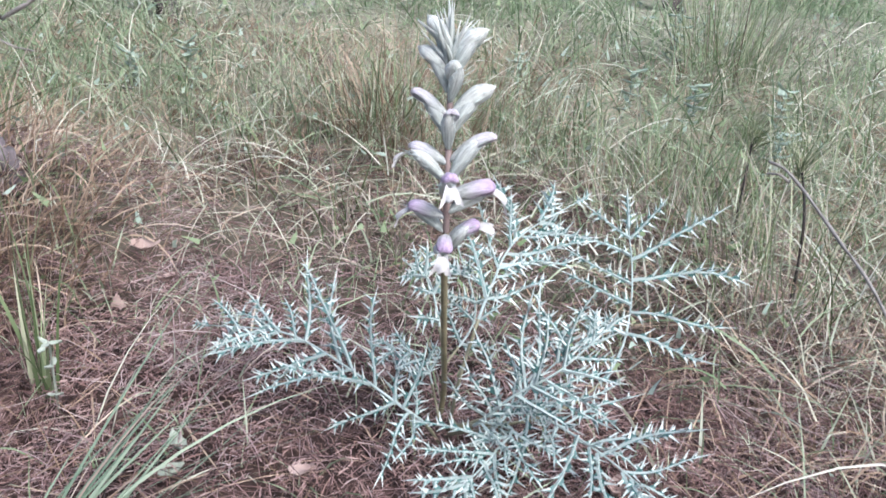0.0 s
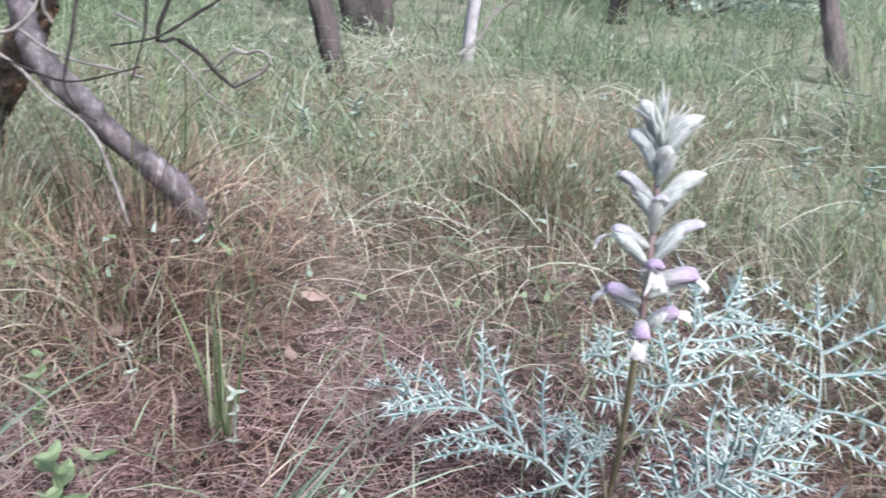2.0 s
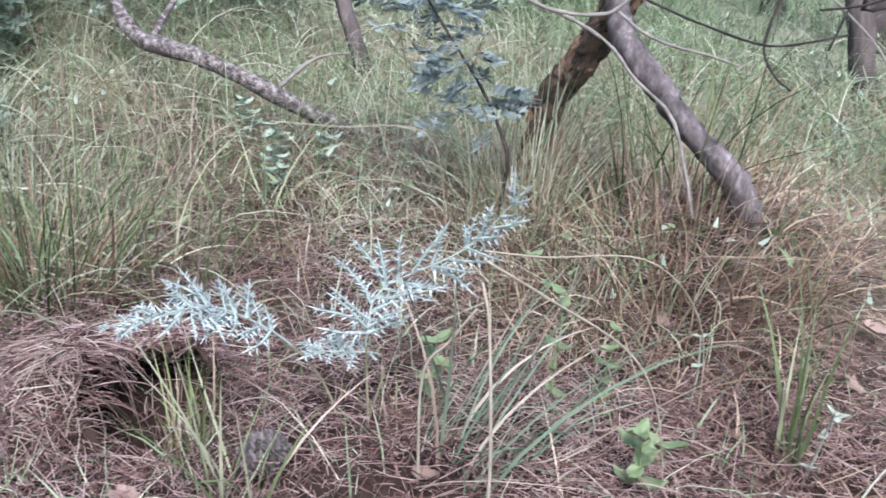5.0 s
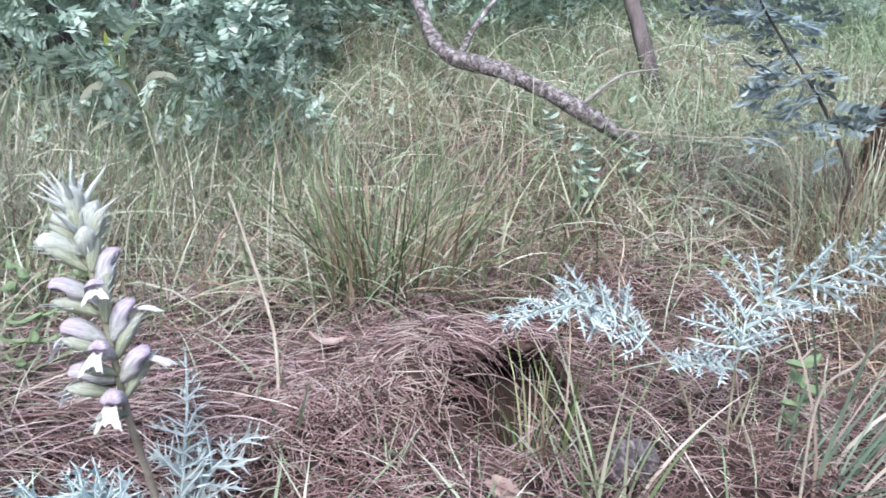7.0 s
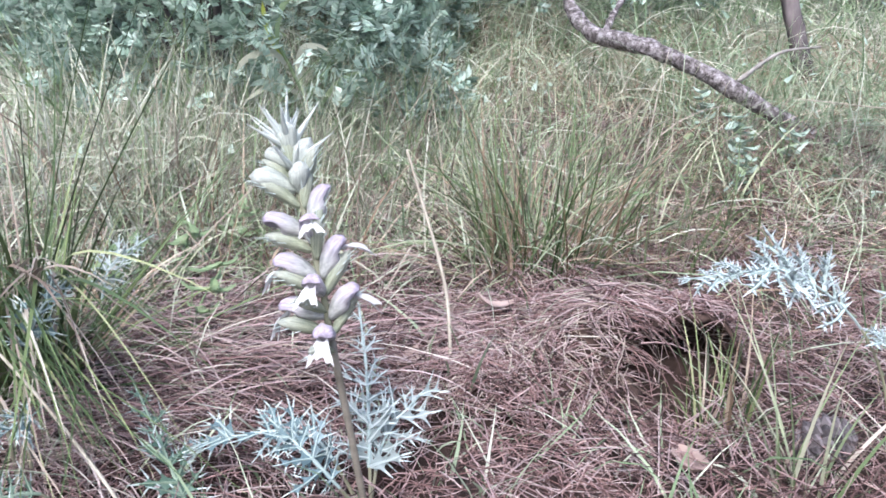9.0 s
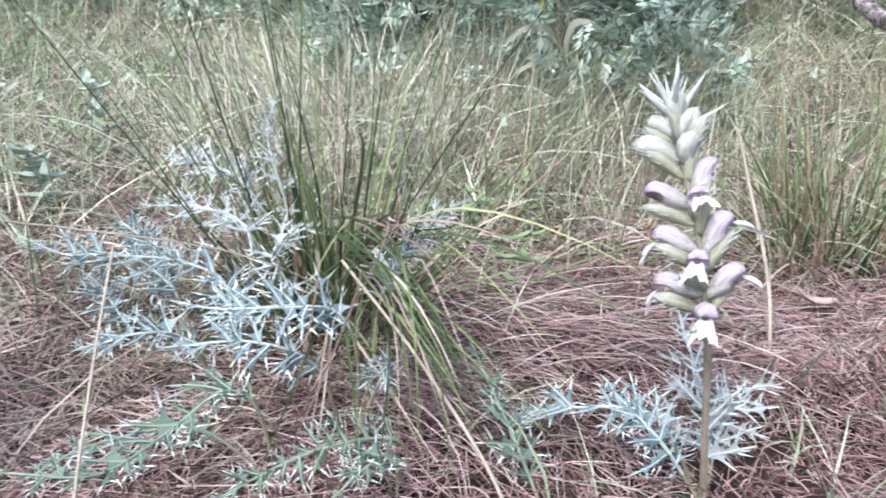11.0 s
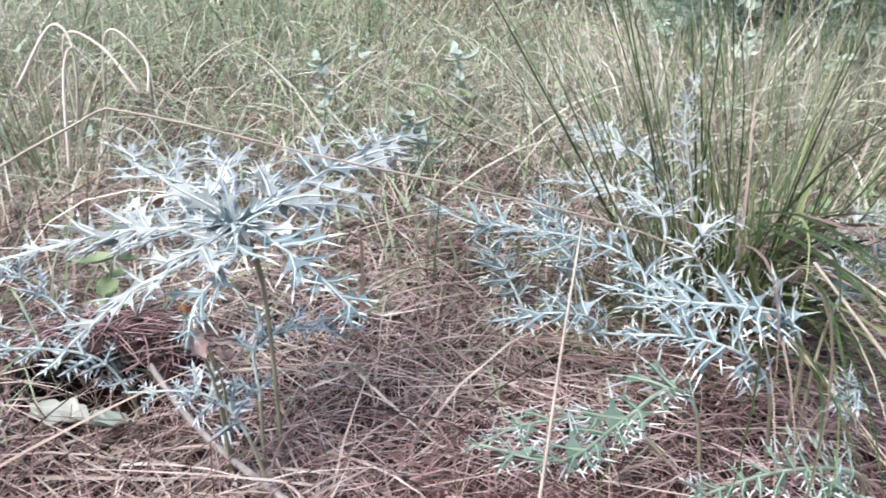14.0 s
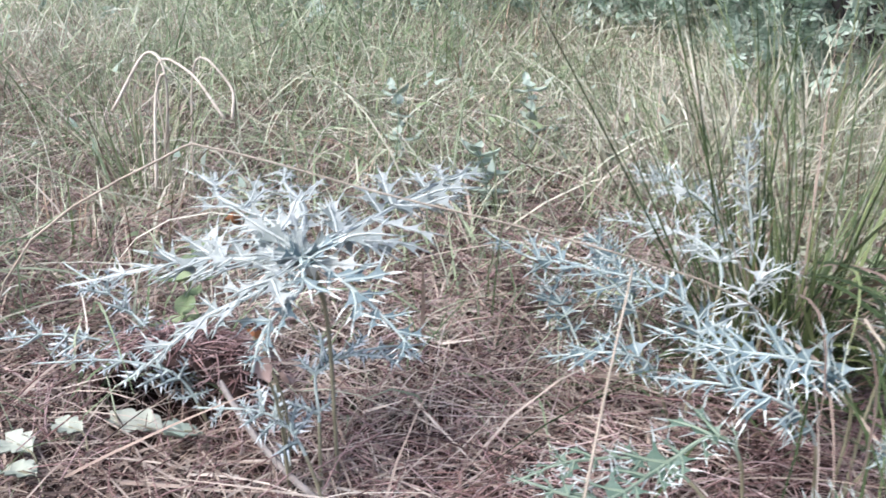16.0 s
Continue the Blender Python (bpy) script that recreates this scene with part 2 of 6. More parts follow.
YELLOW_LEAF = mat("yellow_green_leaf", [(0.2, (0.36, 0.40, 0.06)), (0.8, (0.52, 0.55, 0.12))], 30, 0.5, 0.2, translucent=0.3)
DRY_LEAF = mat("dry_leaf", [(0.2, (0.22, 0.155, 0.13)), (0.8, (0.43, 0.33, 0.29))], 30, 0.75, 0.4, objrand=0.5)
AMBER_LEAF = mat("amber_leaf", [(0.2, (0.30, 0.13, 0.06)), (0.8, (0.48, 0.24, 0.12))], 30, 0.7, 0.4)
FELT_LEAF = mat("felt_leaf", [(0.2, (0.25, 0.29, 0.23)), (0.8, (0.42, 0.45, 0.38))], 40, 0.8, 0.3, objrand=0.3)
CONE = mat("pine_cone", [(0.2, (0.05, 0.042, 0.044)), (0.8, (0.22, 0.19, 0.195))], 60, 0.8, 0.3, objrand=0.4)


# ---- helpers of this scene ----
def rnd(seed):
    return np.random.default_rng(seed)


def mesh_of(name, verts, faces, mats, index=None, smooth=True):
    me = bpy.data.meshes.new(name)
    me.from_pydata([tuple(v) for v in verts], [], [tuple(f) for f in faces])
    for m in mats:
        me.materials.append(m)
    if index is not None:
        me.polygons.foreach_set("material_index", np.asarray(index, dtype=np.int32))
    if smooth:
        me.polygons.foreach_set("use_smooth", np.ones(len(me.polygons), dtype=bool))
    me.update()
    return me


def big_mesh(name, verts, quads, material, smooth=True):
    """A mesh of quads out of arrays, for what nobody could count."""
    me = bpy.data.meshes.new(name)
    v, q = np.asarray(verts, dtype=np.float32), np.asarray(quads, dtype=np.int32)
    me.vertices.add(len(v))
    me.vertices.foreach_set("co", v.ravel())
    me.loops.add(q.size)
    me.loops.foreach_set("vertex_index", q.ravel())
    me.polygons.add(len(q))
    me.polygons.foreach_set("loop_start", np.arange(0, q.size, 4, dtype=np.int32))
    me.polygons.foreach_set("use_smooth", np.full(len(q), smooth))
    me.materials.append(material)
    me.update()
    me.validate()
    return me


def empty(name, at, label, category, group="", kind=""):
    e = new(name)
    e.location = at
    e.empty_display_size = 0.02
    return tagged(e, label, category, group, kind)


def part(name, me, parent, label="", m=None):
    """One mesh object under a thing or a part; m is its pose in the world."""
    ob = new(name, me)
    ob.parent = parent
    ob.matrix_parent_inverse = Matrix.Identity(4)
    base = world_of(parent)
    ob.matrix_basis = base.inverted() @ (m if m is not None else Matrix.Identity(4))
    return tagged(ob, label)


def world_of(ob):
    m = ob.matrix_basis.copy()
    while ob.parent:
        ob = ob.parent
        m = ob.matrix_basis @ m
    return m


def spline(pts, n):
    """n points along a smooth curve through pts."""
    p = np.asarray(pts, float)
    p = np.vstack([2 * p[0] - p[1], p, 2 * p[-1] - p[-2]])
    out = []
    for t in np.linspace(0, len(p) - 3 - 1e-9, n):
        i, f = int(t), t - int(t)
        a, b, c, d = p[i:i + 4]
        out.append(0.5 * (2 * b + (c - a) * f + (2 * a - 5 * b + 4 * c - d) * f**2 + (3 * b - a - 3 * c + d) * f**3))
    return np.array(out)


def tube(path, radii, sides=6, wobble=0.0, seed=0, cap=True, furrow=0.0):
    """Vertices and faces of a tapered tube along a path."""
    path, g = np.asarray(path, float), rnd(seed)
    grooves = furrow * (rnd(seed + 7).random(sides) - 0.5)
    radii = np.broadcast_to(radii, (len(path),)) if np.ndim(radii) < 1 or len(radii) != len(path) else radii
    tang = np.gradient(path, axis=0)
    tang /= np.linalg.norm(tang, axis=1)[:, None] + 1e-12
    ref = np.array([0.31, 0.17, 0.93]) if abs(tang[0] @ [0.31, 0.17, 0.93]) < 0.9 else np.array([1.0, 0, 0])
    verts, faces = [], []
    for k, (p, t, r) in enumerate(zip(path, tang, radii)):
        u = np.cross(t, ref)
        u /= np.linalg.norm(u)
        w = np.cross(t, u)
        for s in range(sides):
            a = 2 * math.pi * s / sides
            rr = r * (1 + wobble * (g.random() - 0.5) + grooves[s])
            verts.append(p + rr * (math.cos(a) * u + math.sin(a) * w))
        if k:
            o = (k - 1) * sides
            faces += [(o + s, o + (s + 1) % sides, o + sides + (s + 1) % sides, o + sides + s) for s in range(sides)]
    if cap:
        faces.append(tuple(range(sides))[::-1])
        faces.append(tuple(range(len(verts) - sides, len(verts))))
    return verts, faces


def smoothstep(a, b, v):
    k = np.clip((v - a) / (b - a), 0, 1)
    return k * k * (3 - 2 * k)


def bank_axes(x, y):
    """Along the litter bank's crest (0 where it breaks off) and across it, away from the way."""
    u, v = x + 1.166, y - 0.216
    return 0.525 * u + 0.851 * v, -0.851 * u + 0.525 * v


def bank_rise(x, y):
    """How high the bank stands over the ground about it, as if it did not break off."""
    along, across = bank_axes(x, y)
    crest = np.interp(along, [-0.50, -0.34, -0.22, -0.13, -0.06, -0.02], [0.0, 0.08, 0.22, 0.42, 0.84, 1.0])
    slope = smoothstep(-0.125, -0.015, across + 0.012 * np.sin(29 * along)) * (1 - smoothstep(0.02, 0.16, across))
    return 0.088 * crest * slope * (1 + 0.05 * np.sin(47 * x + 5 * np.sin(19 * y)))


def height(x, y):
    """The ground: nearly level round the way, rising gently outwards, with a bank of litter that breaks off on one side."""
    x, y = np.asarray(x, float), np.asarray(y, float)
    r = np.hypot(x + 0.35, y + 0.35)
    z = (0.24 - 0.18 * smoothstep(0.9, 0.25, y)) * smoothstep(1.15, 3.2, r) + 0.03 * np.clip(r - 3, 0, 9)
    along, across = bank_axes(x, y)
    ragged = 0.010 * np.sin(61 * across + 9 * x) + 0.006 * np.sin(133 * across)
    z = z + bank_rise(x, y) * (1 - smoothstep(-0.098, -0.080, along + ragged))
    z = z - 0.030 * np.exp(-(((along - 0.02) / 0.10) ** 2) - ((across + 0.09) / 0.05) ** 2)
    z = z - 0.022 * np.exp(-(((along + 0.20) / 0.12) ** 2) - ((across + 0.15) / 0.04) ** 2)
    z = z - 0.060 * np.exp(-(((along - 0.015) / 0.095) ** 4)) * smoothstep(-0.11, -0.06, across) * (1 - smoothstep(0.055, 0.085, across))
    # a small hollow under the white rosette
    z = z - 0.085 * np.exp(-((((x + 1.215) / 0.045) ** 2 + ((y + 0.972) / 0.055) ** 2) ** 2))
    # and one before the foot of the lilac flowers
    z = z - 0.045 * np.exp(-((((x + 1.108) / 0.028) ** 2 + ((y + 0.115) / 0.06) ** 2) ** 2))
    z = z + 0.15 * np.exp(-((x + 0.83) ** 2 + (y - 1.14) ** 2) / 0.045) + 0.10 * np.exp(-((x + 1.22) ** 2 + (y - 1.14) ** 2) / 0.030)
    z = z + 0.012 * np.sin(5.1 * x + 1.3) * np.cos(4.3 * y - 0.6) + 0.006 * np.sin(13.0 * x - 2) * np.sin(11.0 * y + 1)
    return z


def ledge(x, y):
    """True on the broken face of the bank and in the hollow, where little litter holds."""
    along, across = bank_axes(x, y)
    face = (along > -0.105) & (along < 0.115) & (across > -0.10) & (across < 0.09)
    return face | (((x + 1.215) / 0.045) ** 2 + ((y + 0.972) / 0.055) ** 2 < 1.3) | (((x + 1.108) / 0.028) ** 2 + ((y + 0.115) / 0.06) ** 2 < 0.8)


def blades(name, base, az, length, width, lean, bend, material, segs=4, up=0.0, seed=0, prism=False, taper=1.0, lift=0.0):
    """A mesh of many thin curved blades: foot, heading, length, width, lean from upright and bend (radians) for each."""
    g = rnd(seed)
    n = len(base)
    t = np.linspace(0, 1, segs + 1)
    pos = np.zeros((n, segs + 1, 3))
    pos[:, 0] = base
    ang = lean[:, None] + bend[:, None] * t[None, :]
    step = (length / segs)[:, None]
    turn = az[:, None] + (g.random((n, 1)) - 0.5) * 1.2 * t[None, :]
    d = np.stack([np.sin(ang) * np.cos(turn), np.sin(ang) * np.sin(turn), np.cos(ang)], -1)
    for k in range(1, segs + 1):
        pos[:, k] = pos[:, k - 1] + d[:, k - 1] * step
    ground = height(pos[..., 0], pos[..., 1]) + 0.002 + lift
    pos[:, 1:, 2] = np.maximum(pos[:, 1:, 2], ground[:, 1:] + (g.random((n, 1)) * 0.012))
    side = np.stack([-np.sin(turn), np.cos(turn), 0 * turn], -1)
    roll = (g.random((n, 1, 1)) - 0.5) * 1.6
    side = side * np.cos(roll) + np.cross(d, side) * np.sin(roll)
    w = (width[:, None] * np.clip(1.02 - taper * t[None, :] ** 1.6, 0.06, 1) / 2)[..., None]
    if prism:
        nor = np.cross(d, side)
        ring = np.stack([pos + side * w, pos - side * w * 0.5 + nor * w * 0.87, pos - side * w * 0.5 - nor * w * 0.87], 2)
        across = 3
    else:
        ring = np.stack([pos + side * w, pos - side * w], 2)
        across = 2
    verts = ring.reshape(-1, 3)
    o = (np.arange(n) * (segs + 1) * across)[:, None, None] + (np.arange(segs) * across)[None, :, None]
    pairs = [(0, 1), (1, 2), (2, 0)] if prism else [(0, 1)]
    quads = np.concatenate([np.concatenate([o + a, o + b, o + across + b, o + across + a], -1) for a, b in pairs], 1).reshape(-1, 4)
    return big_mesh(name, verts, quads, material)


# ---- the ground: one sheet out to the horizon ----
def build_ground():
    rings = np.concatenate([np.linspace(0.0, 1.3, 150)[1:], np.linspace(1.3, 3.6, 84)[1:], 3.6 * 1.085 ** np.arange(1, 64)])
    count = 380
    th = np.linspace(0, 2 * math.pi, count, endpoint=False)
    x = -0.8 + rings[:, None] * np.cos(th)[None]
    y = 0.1 + rings[:, None] * np.sin(th)[None]
    z = height(x, y) + 0.006 * np.sin(31 * x + 2 * np.sin(9 * y)) * np.sin(27 * y + 2 * np.sin(8 * x)) * (rings[:, None] < 4)
    z = z - 0.012 * (rings[:, None] < 4)
    verts = np.stack([x, y, z], -1).reshape(-1, 3)
    i, j = np.meshgrid(np.arange(len(rings) - 1), np.arange(count), indexing="ij")
    a, b = i * count + j, i * count + (j + 1) % count
    quads = np.stack([a, b, b + count, a + count], -1).reshape(-1, 4)
    me = big_mesh("ground", verts, quads, SOIL)
    bm = bmesh.new()
    bm.from_mesh(me)
    hub = bm.verts.new((-0.8, 0.1, float(height(-0.8, 0.1))))
    bm.verts.ensure_lookup_table()
    for k in range(count):
        bm.faces.new((hub, bm.verts[k], bm.verts[(k + 1) % count]))
    bm.normal_update()
    bm.to_mesh(me)
    bm.free()
    return tagged(new("ground", me), "reddish brown forest soil rising gently outwards", "ground", kind="structure")


build_ground()


def crust_height(x, y):
    """The top of the matted crust that juts out over the break of the bank."""
    return 0.008 + bank_rise(x, y)


def build_crust():
    """Needles matted into a crust, which overhangs where the bank has broken away."""
    g = rnd(15)
    rows, cols = 26, 30
    q = np.linspace(-0.115, 0.07, cols)
    edge = -0.020 + 0.009 * np.sin(61 * q + 1) + 0.006 * np.sin(133 * q) + g.normal(0, 0.002, cols)
    p = -0.18 + (edge[None, :] + 0.18) * np.linspace(0, 1, rows)[:, None]
    q = np.repeat(q[None, :], rows, 0)
    x, y = -1.166 + 0.525 * p - 0.851 * q, 0.216 + 0.851 * p + 0.525 * q
    top = crust_height(x, y) + g.normal(0, 0.0012, x.shape)
    top[-1] -= 0.006
    low = top - 0.004 - 0.010 * np.sin(math.pi * np.clip(np.linspace(0, 1, rows), 0.05, 0.95))[:, None] - 0.003 * g.random(x.shape)
    verts = np.concatenate([np.stack([x, y, z], -1).reshape(-1, 3) for z in (top, low)])
    i, j = np.meshgrid(np.arange(rows - 1), np.arange(cols - 1), indexing="ij")
    a = i * cols + j
    up = np.stack([a, a + cols, a + cols + 1, a + 1], -1).reshape(-1, 4)
    n = rows * cols
    rim = [k for k in range(cols)] + [(k + 1) * cols + cols - 1 for k in range(rows - 1)] + [(rows - 1) * cols + k for k in range(cols - 2, -1, -1)] + [k * cols for k in range(rows - 2, 0, -1)]
    wall = np.array([(b, c, c + n, b + n) for b, c in zip(rim, rim[1:] + rim[:1])])
    me = big_mesh("litter_crust", verts, np.concatenate([up, up[:, ::-1] + n, wall]), SOIL)
    tagged(new("litter_crust", me), "matted crust of needles jutting over the broken bank", "ground", kind="structure")


def build_roof(origin, ahead, length, half, top, label):
    """A small sheet of matted needles that juts forward over a hollow; ahead is the heading of its lip, top the height along it."""
    g = rnd(16)
    rows, cols = 16, 20
    u, w = np.meshgrid(np.linspace(0, 1, rows), np.linspace(-1, 1, cols), indexing="ij")
    f = (length + 0.006 * np.sin(9 * w + 1) + 0.004 * np.sin(23 * w)) * u
    x, y = origin[0] + math.cos(ahead) * f - math.sin(ahead) * half * w, origin[1] + math.sin(ahead) * f + math.cos(ahead) * half * w
    z = 0.004 + (top - 0.004) * smoothstep(0, 0.6, u) * (1 - np.abs(w) ** 3) - 0.006 * u**6 + g.normal(0, 0.0015, x.shape)
    verts = np.concatenate([np.stack([x, y, k], -1).reshape(-1, 3) for k in (z, z - 0.007)])
    i, j = np.meshgrid(np.arange(rows - 1), np.arange(cols - 1), indexing="ij")
    a = i * cols + j
    up = np.stack([a, a + cols, a + cols + 1, a + 1], -1).reshape(-1, 4)
    n = rows * cols
    rim = [k for k in range(cols)] + [(k + 1) * cols + cols - 1 for k in range(rows - 1)] + [(rows - 1) * cols + k for k in range(cols - 2, -1, -1)] + [k * cols for k in range(rows - 2, 0, -1)]
    wall = np.array([(b, c, c + n, b + n) for b, c in zip(rim, rim[1:] + rim[:1])])
    tagged(new("litter_crust", big_mesh("litter_crust", verts, np.concatenate([up, up[:, ::-1] + n, wall]), SOIL)), label, "ground", kind="structure")
    # its cover of needles
    many = int(90000 * length * half)
    u, w = g.random(many) ** 0.7, 2 * g.random(many) - 1
    x, y = origin[0] + math.cos(ahead) * length * u - math.sin(ahead) * half * w, origin[1] + math.sin(ahead) * length * u + math.cos(ahead) * half * w
    z = 0.004 + (top - 0.004) * smoothstep(0, 0.6, u) * (1 - np.abs(w) ** 3) - 0.004 * u**6
    base = np.stack([x, y, z + 0.002 + 0.006 * g.random(many)], -1)
    me = blades("bank_needles", base, g.random(many) * 6.283, 0.012 + 0.035 * g.random(many) ** 1.5, 0.0010 + 0.0010 * g.random(many),
                1.5 + 0.15 * g.random(many), 0.1 + 0.5 * g.random(many), NEEDLE, 4, seed=49, prism=True, taper=0.5, lift=0.002)
    stuff("bank_needles", me, "pinkish brown needles matted over a hollow", "needles")


build_crust()


def scatter(n, seed, inner, outer, centre=(-0.45, -0.35), arc=(-0.35, 4.35), power=1.0):
    """Feet spread over the part of a ring that lies on the seen side."""
    g = rnd(seed)
    r = np.sqrt(inner**2 + (outer**2 - inner**2) * g.random(n) ** power)
    a = arc[0] + (arc[1] - arc[0]) * g.random(n)
    return centre[0] + r * np.cos(a), centre[1] + r * np.sin(a)


def patchy(x, y, seed, scale, floor=0.0):
    """Keeps feet where a soft pattern is high, so that growth comes in patches."""
    g = rnd(seed)
    k = np.zeros_like(x)
    for _ in range(6):
        ax, ay, ph = g.normal(0, scale), g.normal(0, scale), g.random() * 6.3
        k += np.sin(ax * x + ay * y + ph)
    k = 0.5 + k / 6
    return g.random(len(x)) < np.clip(k * 1.3, floor, 1)


def outward(x, y):
    """How much further out the grass begins beyond the first plant."""
    return 0.34 * smoothstep(0.35, 0.8, y) * smoothstep(0.6, 0.0, x)


def stuff(name, me, label, category):
    return tagged(new(name, me), label, category, kind="stuff")


def lay_litter():
    g = rnd(4)
    # needles: thin out where bare soil shows
    x, y = scatter(84000, 3, 0.30, 1.95, arc=(0.55, 4.15), power=1.05)
    bare = np.exp(-((x + 0.12) ** 2 + (y - 0.60) ** 2) / 0.02) + np.exp(-((x + 1.05) ** 2 + (y + 0.72) ** 2) / 0.012)
    keep = patchy(x, y, 17, 14.0, 0.30) & (g.random(len(x)) > 0.15 * bare) & ~ledge(x, y)
    x, y = x[keep], y[keep]
    n = len(x)
    base = np.stack([x, y, height(x, y) + g.random(n) ** 1.7 * 0.030], -1)
    me = blades("needle_litter", base, g.random(n) * 6.283, 0.022 + 0.065 * g.random(n) ** 1.4, 0.0009 + 0.0009 * g.random(n),
                1.0 + 0.6 * g.random(n), 1.3 * (g.random(n) - 0.25), NEEDLE, 3, seed=5, prism=True, taper=0.5)
    stuff("needle_litter", me, "dense pinkish brown fallen pine needles over the soil", "needles")
    # the same litter goes on, sparser, round the rest of the clearing
    for k, (many, inner, outer, arc) in enumerate(((9000, 0.0, 0.34, (0, 6.283)), (34000, 0.3, 3.4, (4.1, 6.9)))):
        x, y = scatter(many, 71 + k, inner, outer, arc=arc, power=1.7)
        if k:
            keep = patchy(x, y, 75, 2.2, 0.15)
            x, y = x[keep], y[keep]
        n = len(x)
        base = np.stack([x, y, height(x, y) + g.random(n) ** 2 * 0.015], -1)
        me = blades("needle_litter", base, g.random(n) * 6.283, 0.06 + 0.10 * g.random(n), 0.0014 + 0.0012 * g.random(n),
                    1.2 + 0.4 * g.random(n), 0.4 * (g.random(n) - 0.3), NEEDLE, 2, seed=73 + k, taper=0.5)
        stuff("needle_litter", me, "pinkish brown fallen pine needles over the soil", "needles")
    # straw: flattened dry stems, mostly further out
    x, y = scatter(62000, 6, 0.78, 2.7, arc=(0.55, 4.15), power=0.95)
    r = np.hypot(x + 0.45, y + 0.35)
    late = smoothstep(-0.1, -0.6, y + 0.1 * x)
    keep = patchy(x, y, 7, 3.0, 0.35) & (g.random(len(x)) < 0.18 + 0.55 * late + smoothstep(0.95, 1.5, r - outward(x, y)) - 0.55 * (1 - late) * smoothstep(1.8, 2.6, r)) & ~ledge(x, y)
    keep &= g.random(len(x)) > 0.75 * smoothstep(-1.5, -1.75, x) * smoothstep(-0.4, -0.2, y) * smoothstep(0.9, 0.6, y)
    x, y, r = x[keep], y[keep], r[keep]
    n = len(x)
    far = smoothstep(1.0, 1.8, r)
    base = np.stack([x, y, height(x, y) + g.random(n) * 0.02], -1)
    for k, (pick, m, label) in enumerate(((y < 0.42, STRAW, "tangled dry straw-coloured grass lying over the litter"), (y >= 0.42, BROWN_STRAW, "tangled brown dry grass lying over the litter"))):
        n = int(pick.sum())
        me = blades("straw", base[pick], g.random(n) * 6.283, 0.05 + (0.19 if k == 0 else 0.13) * g.random(n) ** 1.6, 0.0012 + 0.0020 * g.random(n) ** 2,
                    0.95 + 0.6 * g.random(n) - 0.3 * far[pick], 0.1 + 1.0 * g.random(n), m, 4, seed=8 + 90 * k)
        stuff("straw", me, label, "dry grass")
    # pale dead stems lying flat between the last plants
    n = 8500
    x, y = -1.68 + 0.74 * g.random(n), -1.32 + 0.84 * g.random(n)
    keep = ~ledge(x, y) & ((x < -1.2) | (y < -0.72) | (g.random(n) < 0.4))
    x, y = x[keep], y[keep]
    n = len(x)
    base = np.stack([x, y, height(x, y) + 0.008 + 0.016 * g.random(n)], -1)
    me = blades("fallen_straw", base, g.random(n) * 6.283, 0.03 + 0.11 * g.random(n) ** 1.5, 0.0010 + 0.0014 * g.random(n) ** 2, 1.35 + 0.25 * g.random(n), 0.5 * g.random(n), STRAW, 4, seed=58)
    stuff("fallen_straw", me, "pale dead stems lying flat on the needle litter", "dry grass")
    # red-brown duff: short bits of needles in patches
    spots = ((0.10, 0.66, 0.16), (0.26, 0.78, 0.12), (-0.05, 0.62, 0.14), (-0.60, 0.80, 0.14), (-0.62, 0.60, 0.08), (-0.45, 1.0, 0.16), (-0.85, 0.50, 0.12), (-1.156, -0.71, 0.035), (-1.10, -0.47, 0.05), (-1.19, -0.66, 0.07), (-1.06, -0.52, 0.08), (-1.10, 0.30, 0.09), (-1.0, 0.02, 0.10), (-1.55, -0.60, 0.2), (-1.35, 0.0, 0.14))
    pts = [(a + g.normal(0, w, m), b + g.normal(0, w, m)) for i, (a, b, w) in enumerate(spots) for m in [int((26000 if i < 5 else 9000) * w)]]
    x, y = np.concatenate([q[0] for q in pts]), np.concatenate([q[1] for q in pts])
    keep = ~ledge(x, y)
    x, y = x[keep], y[keep]
    n = len(x)
    base = np.stack([x, y, height(x, y) + 0.004 + 0.022 * g.random(n)], -1)
    me = blades("needle_duff", base, g.random(n) * 6.283, 0.008 + 0.022 * g.random(n) ** 1.5, 0.0009 + 0.0010 * g.random(n),
                1.2 + 0.5 * g.random(n), 0.3 * (g.random(n) - 0.3), DUFF, 2, seed=48, taper=0.4)
    stuff("needle_duff", me, "broken red-brown needle bits in patches on the soil", "needles")
    # fine chaff of broken needles everywhere between the longer ones
    x, y = scatter(30000, 51, 0.3, 1.45, arc=(0.55, 4.15))
    n = len(x)
    base = np.stack([x, y, height(x, y) + 0.001 + 0.008 * g.random(n)], -1)
    me = blades("needle_chaff", base, g.random(n) * 6.283, 0.008 + 0.026 * g.random(n) ** 1.5, 0.0009 + 0.0010 * g.random(n),
                1.2 + 0.5 * g.random(n), 0.4 * (g.random(n) - 0.3), NEEDLE, 2, seed=52, taper=0.4)
    stuff("needle_chaff", me, "fine broken bits of pinkish brown needles", "needles")
    # green grass of the clearing, in three rings that grow coarser outwards
    for k, (many, inner, outer, tall, wide, segs) in enumerate(((46000, 0.92, 2.3, 0.17, 0.0024, 4), (42000, 2.1, 4.2, 0.23, 0.0036, 3), (42000, 4.0, 9.0, 0.30, 0.007, 3))):
        x, y = scatter(many, 9 + k, inner, outer, arc=(0.75, 4.05), power=1.1)
        r = np.hypot(x + 0.45, y + 0.35)
        west = smoothstep(0.4, -0.1, y)
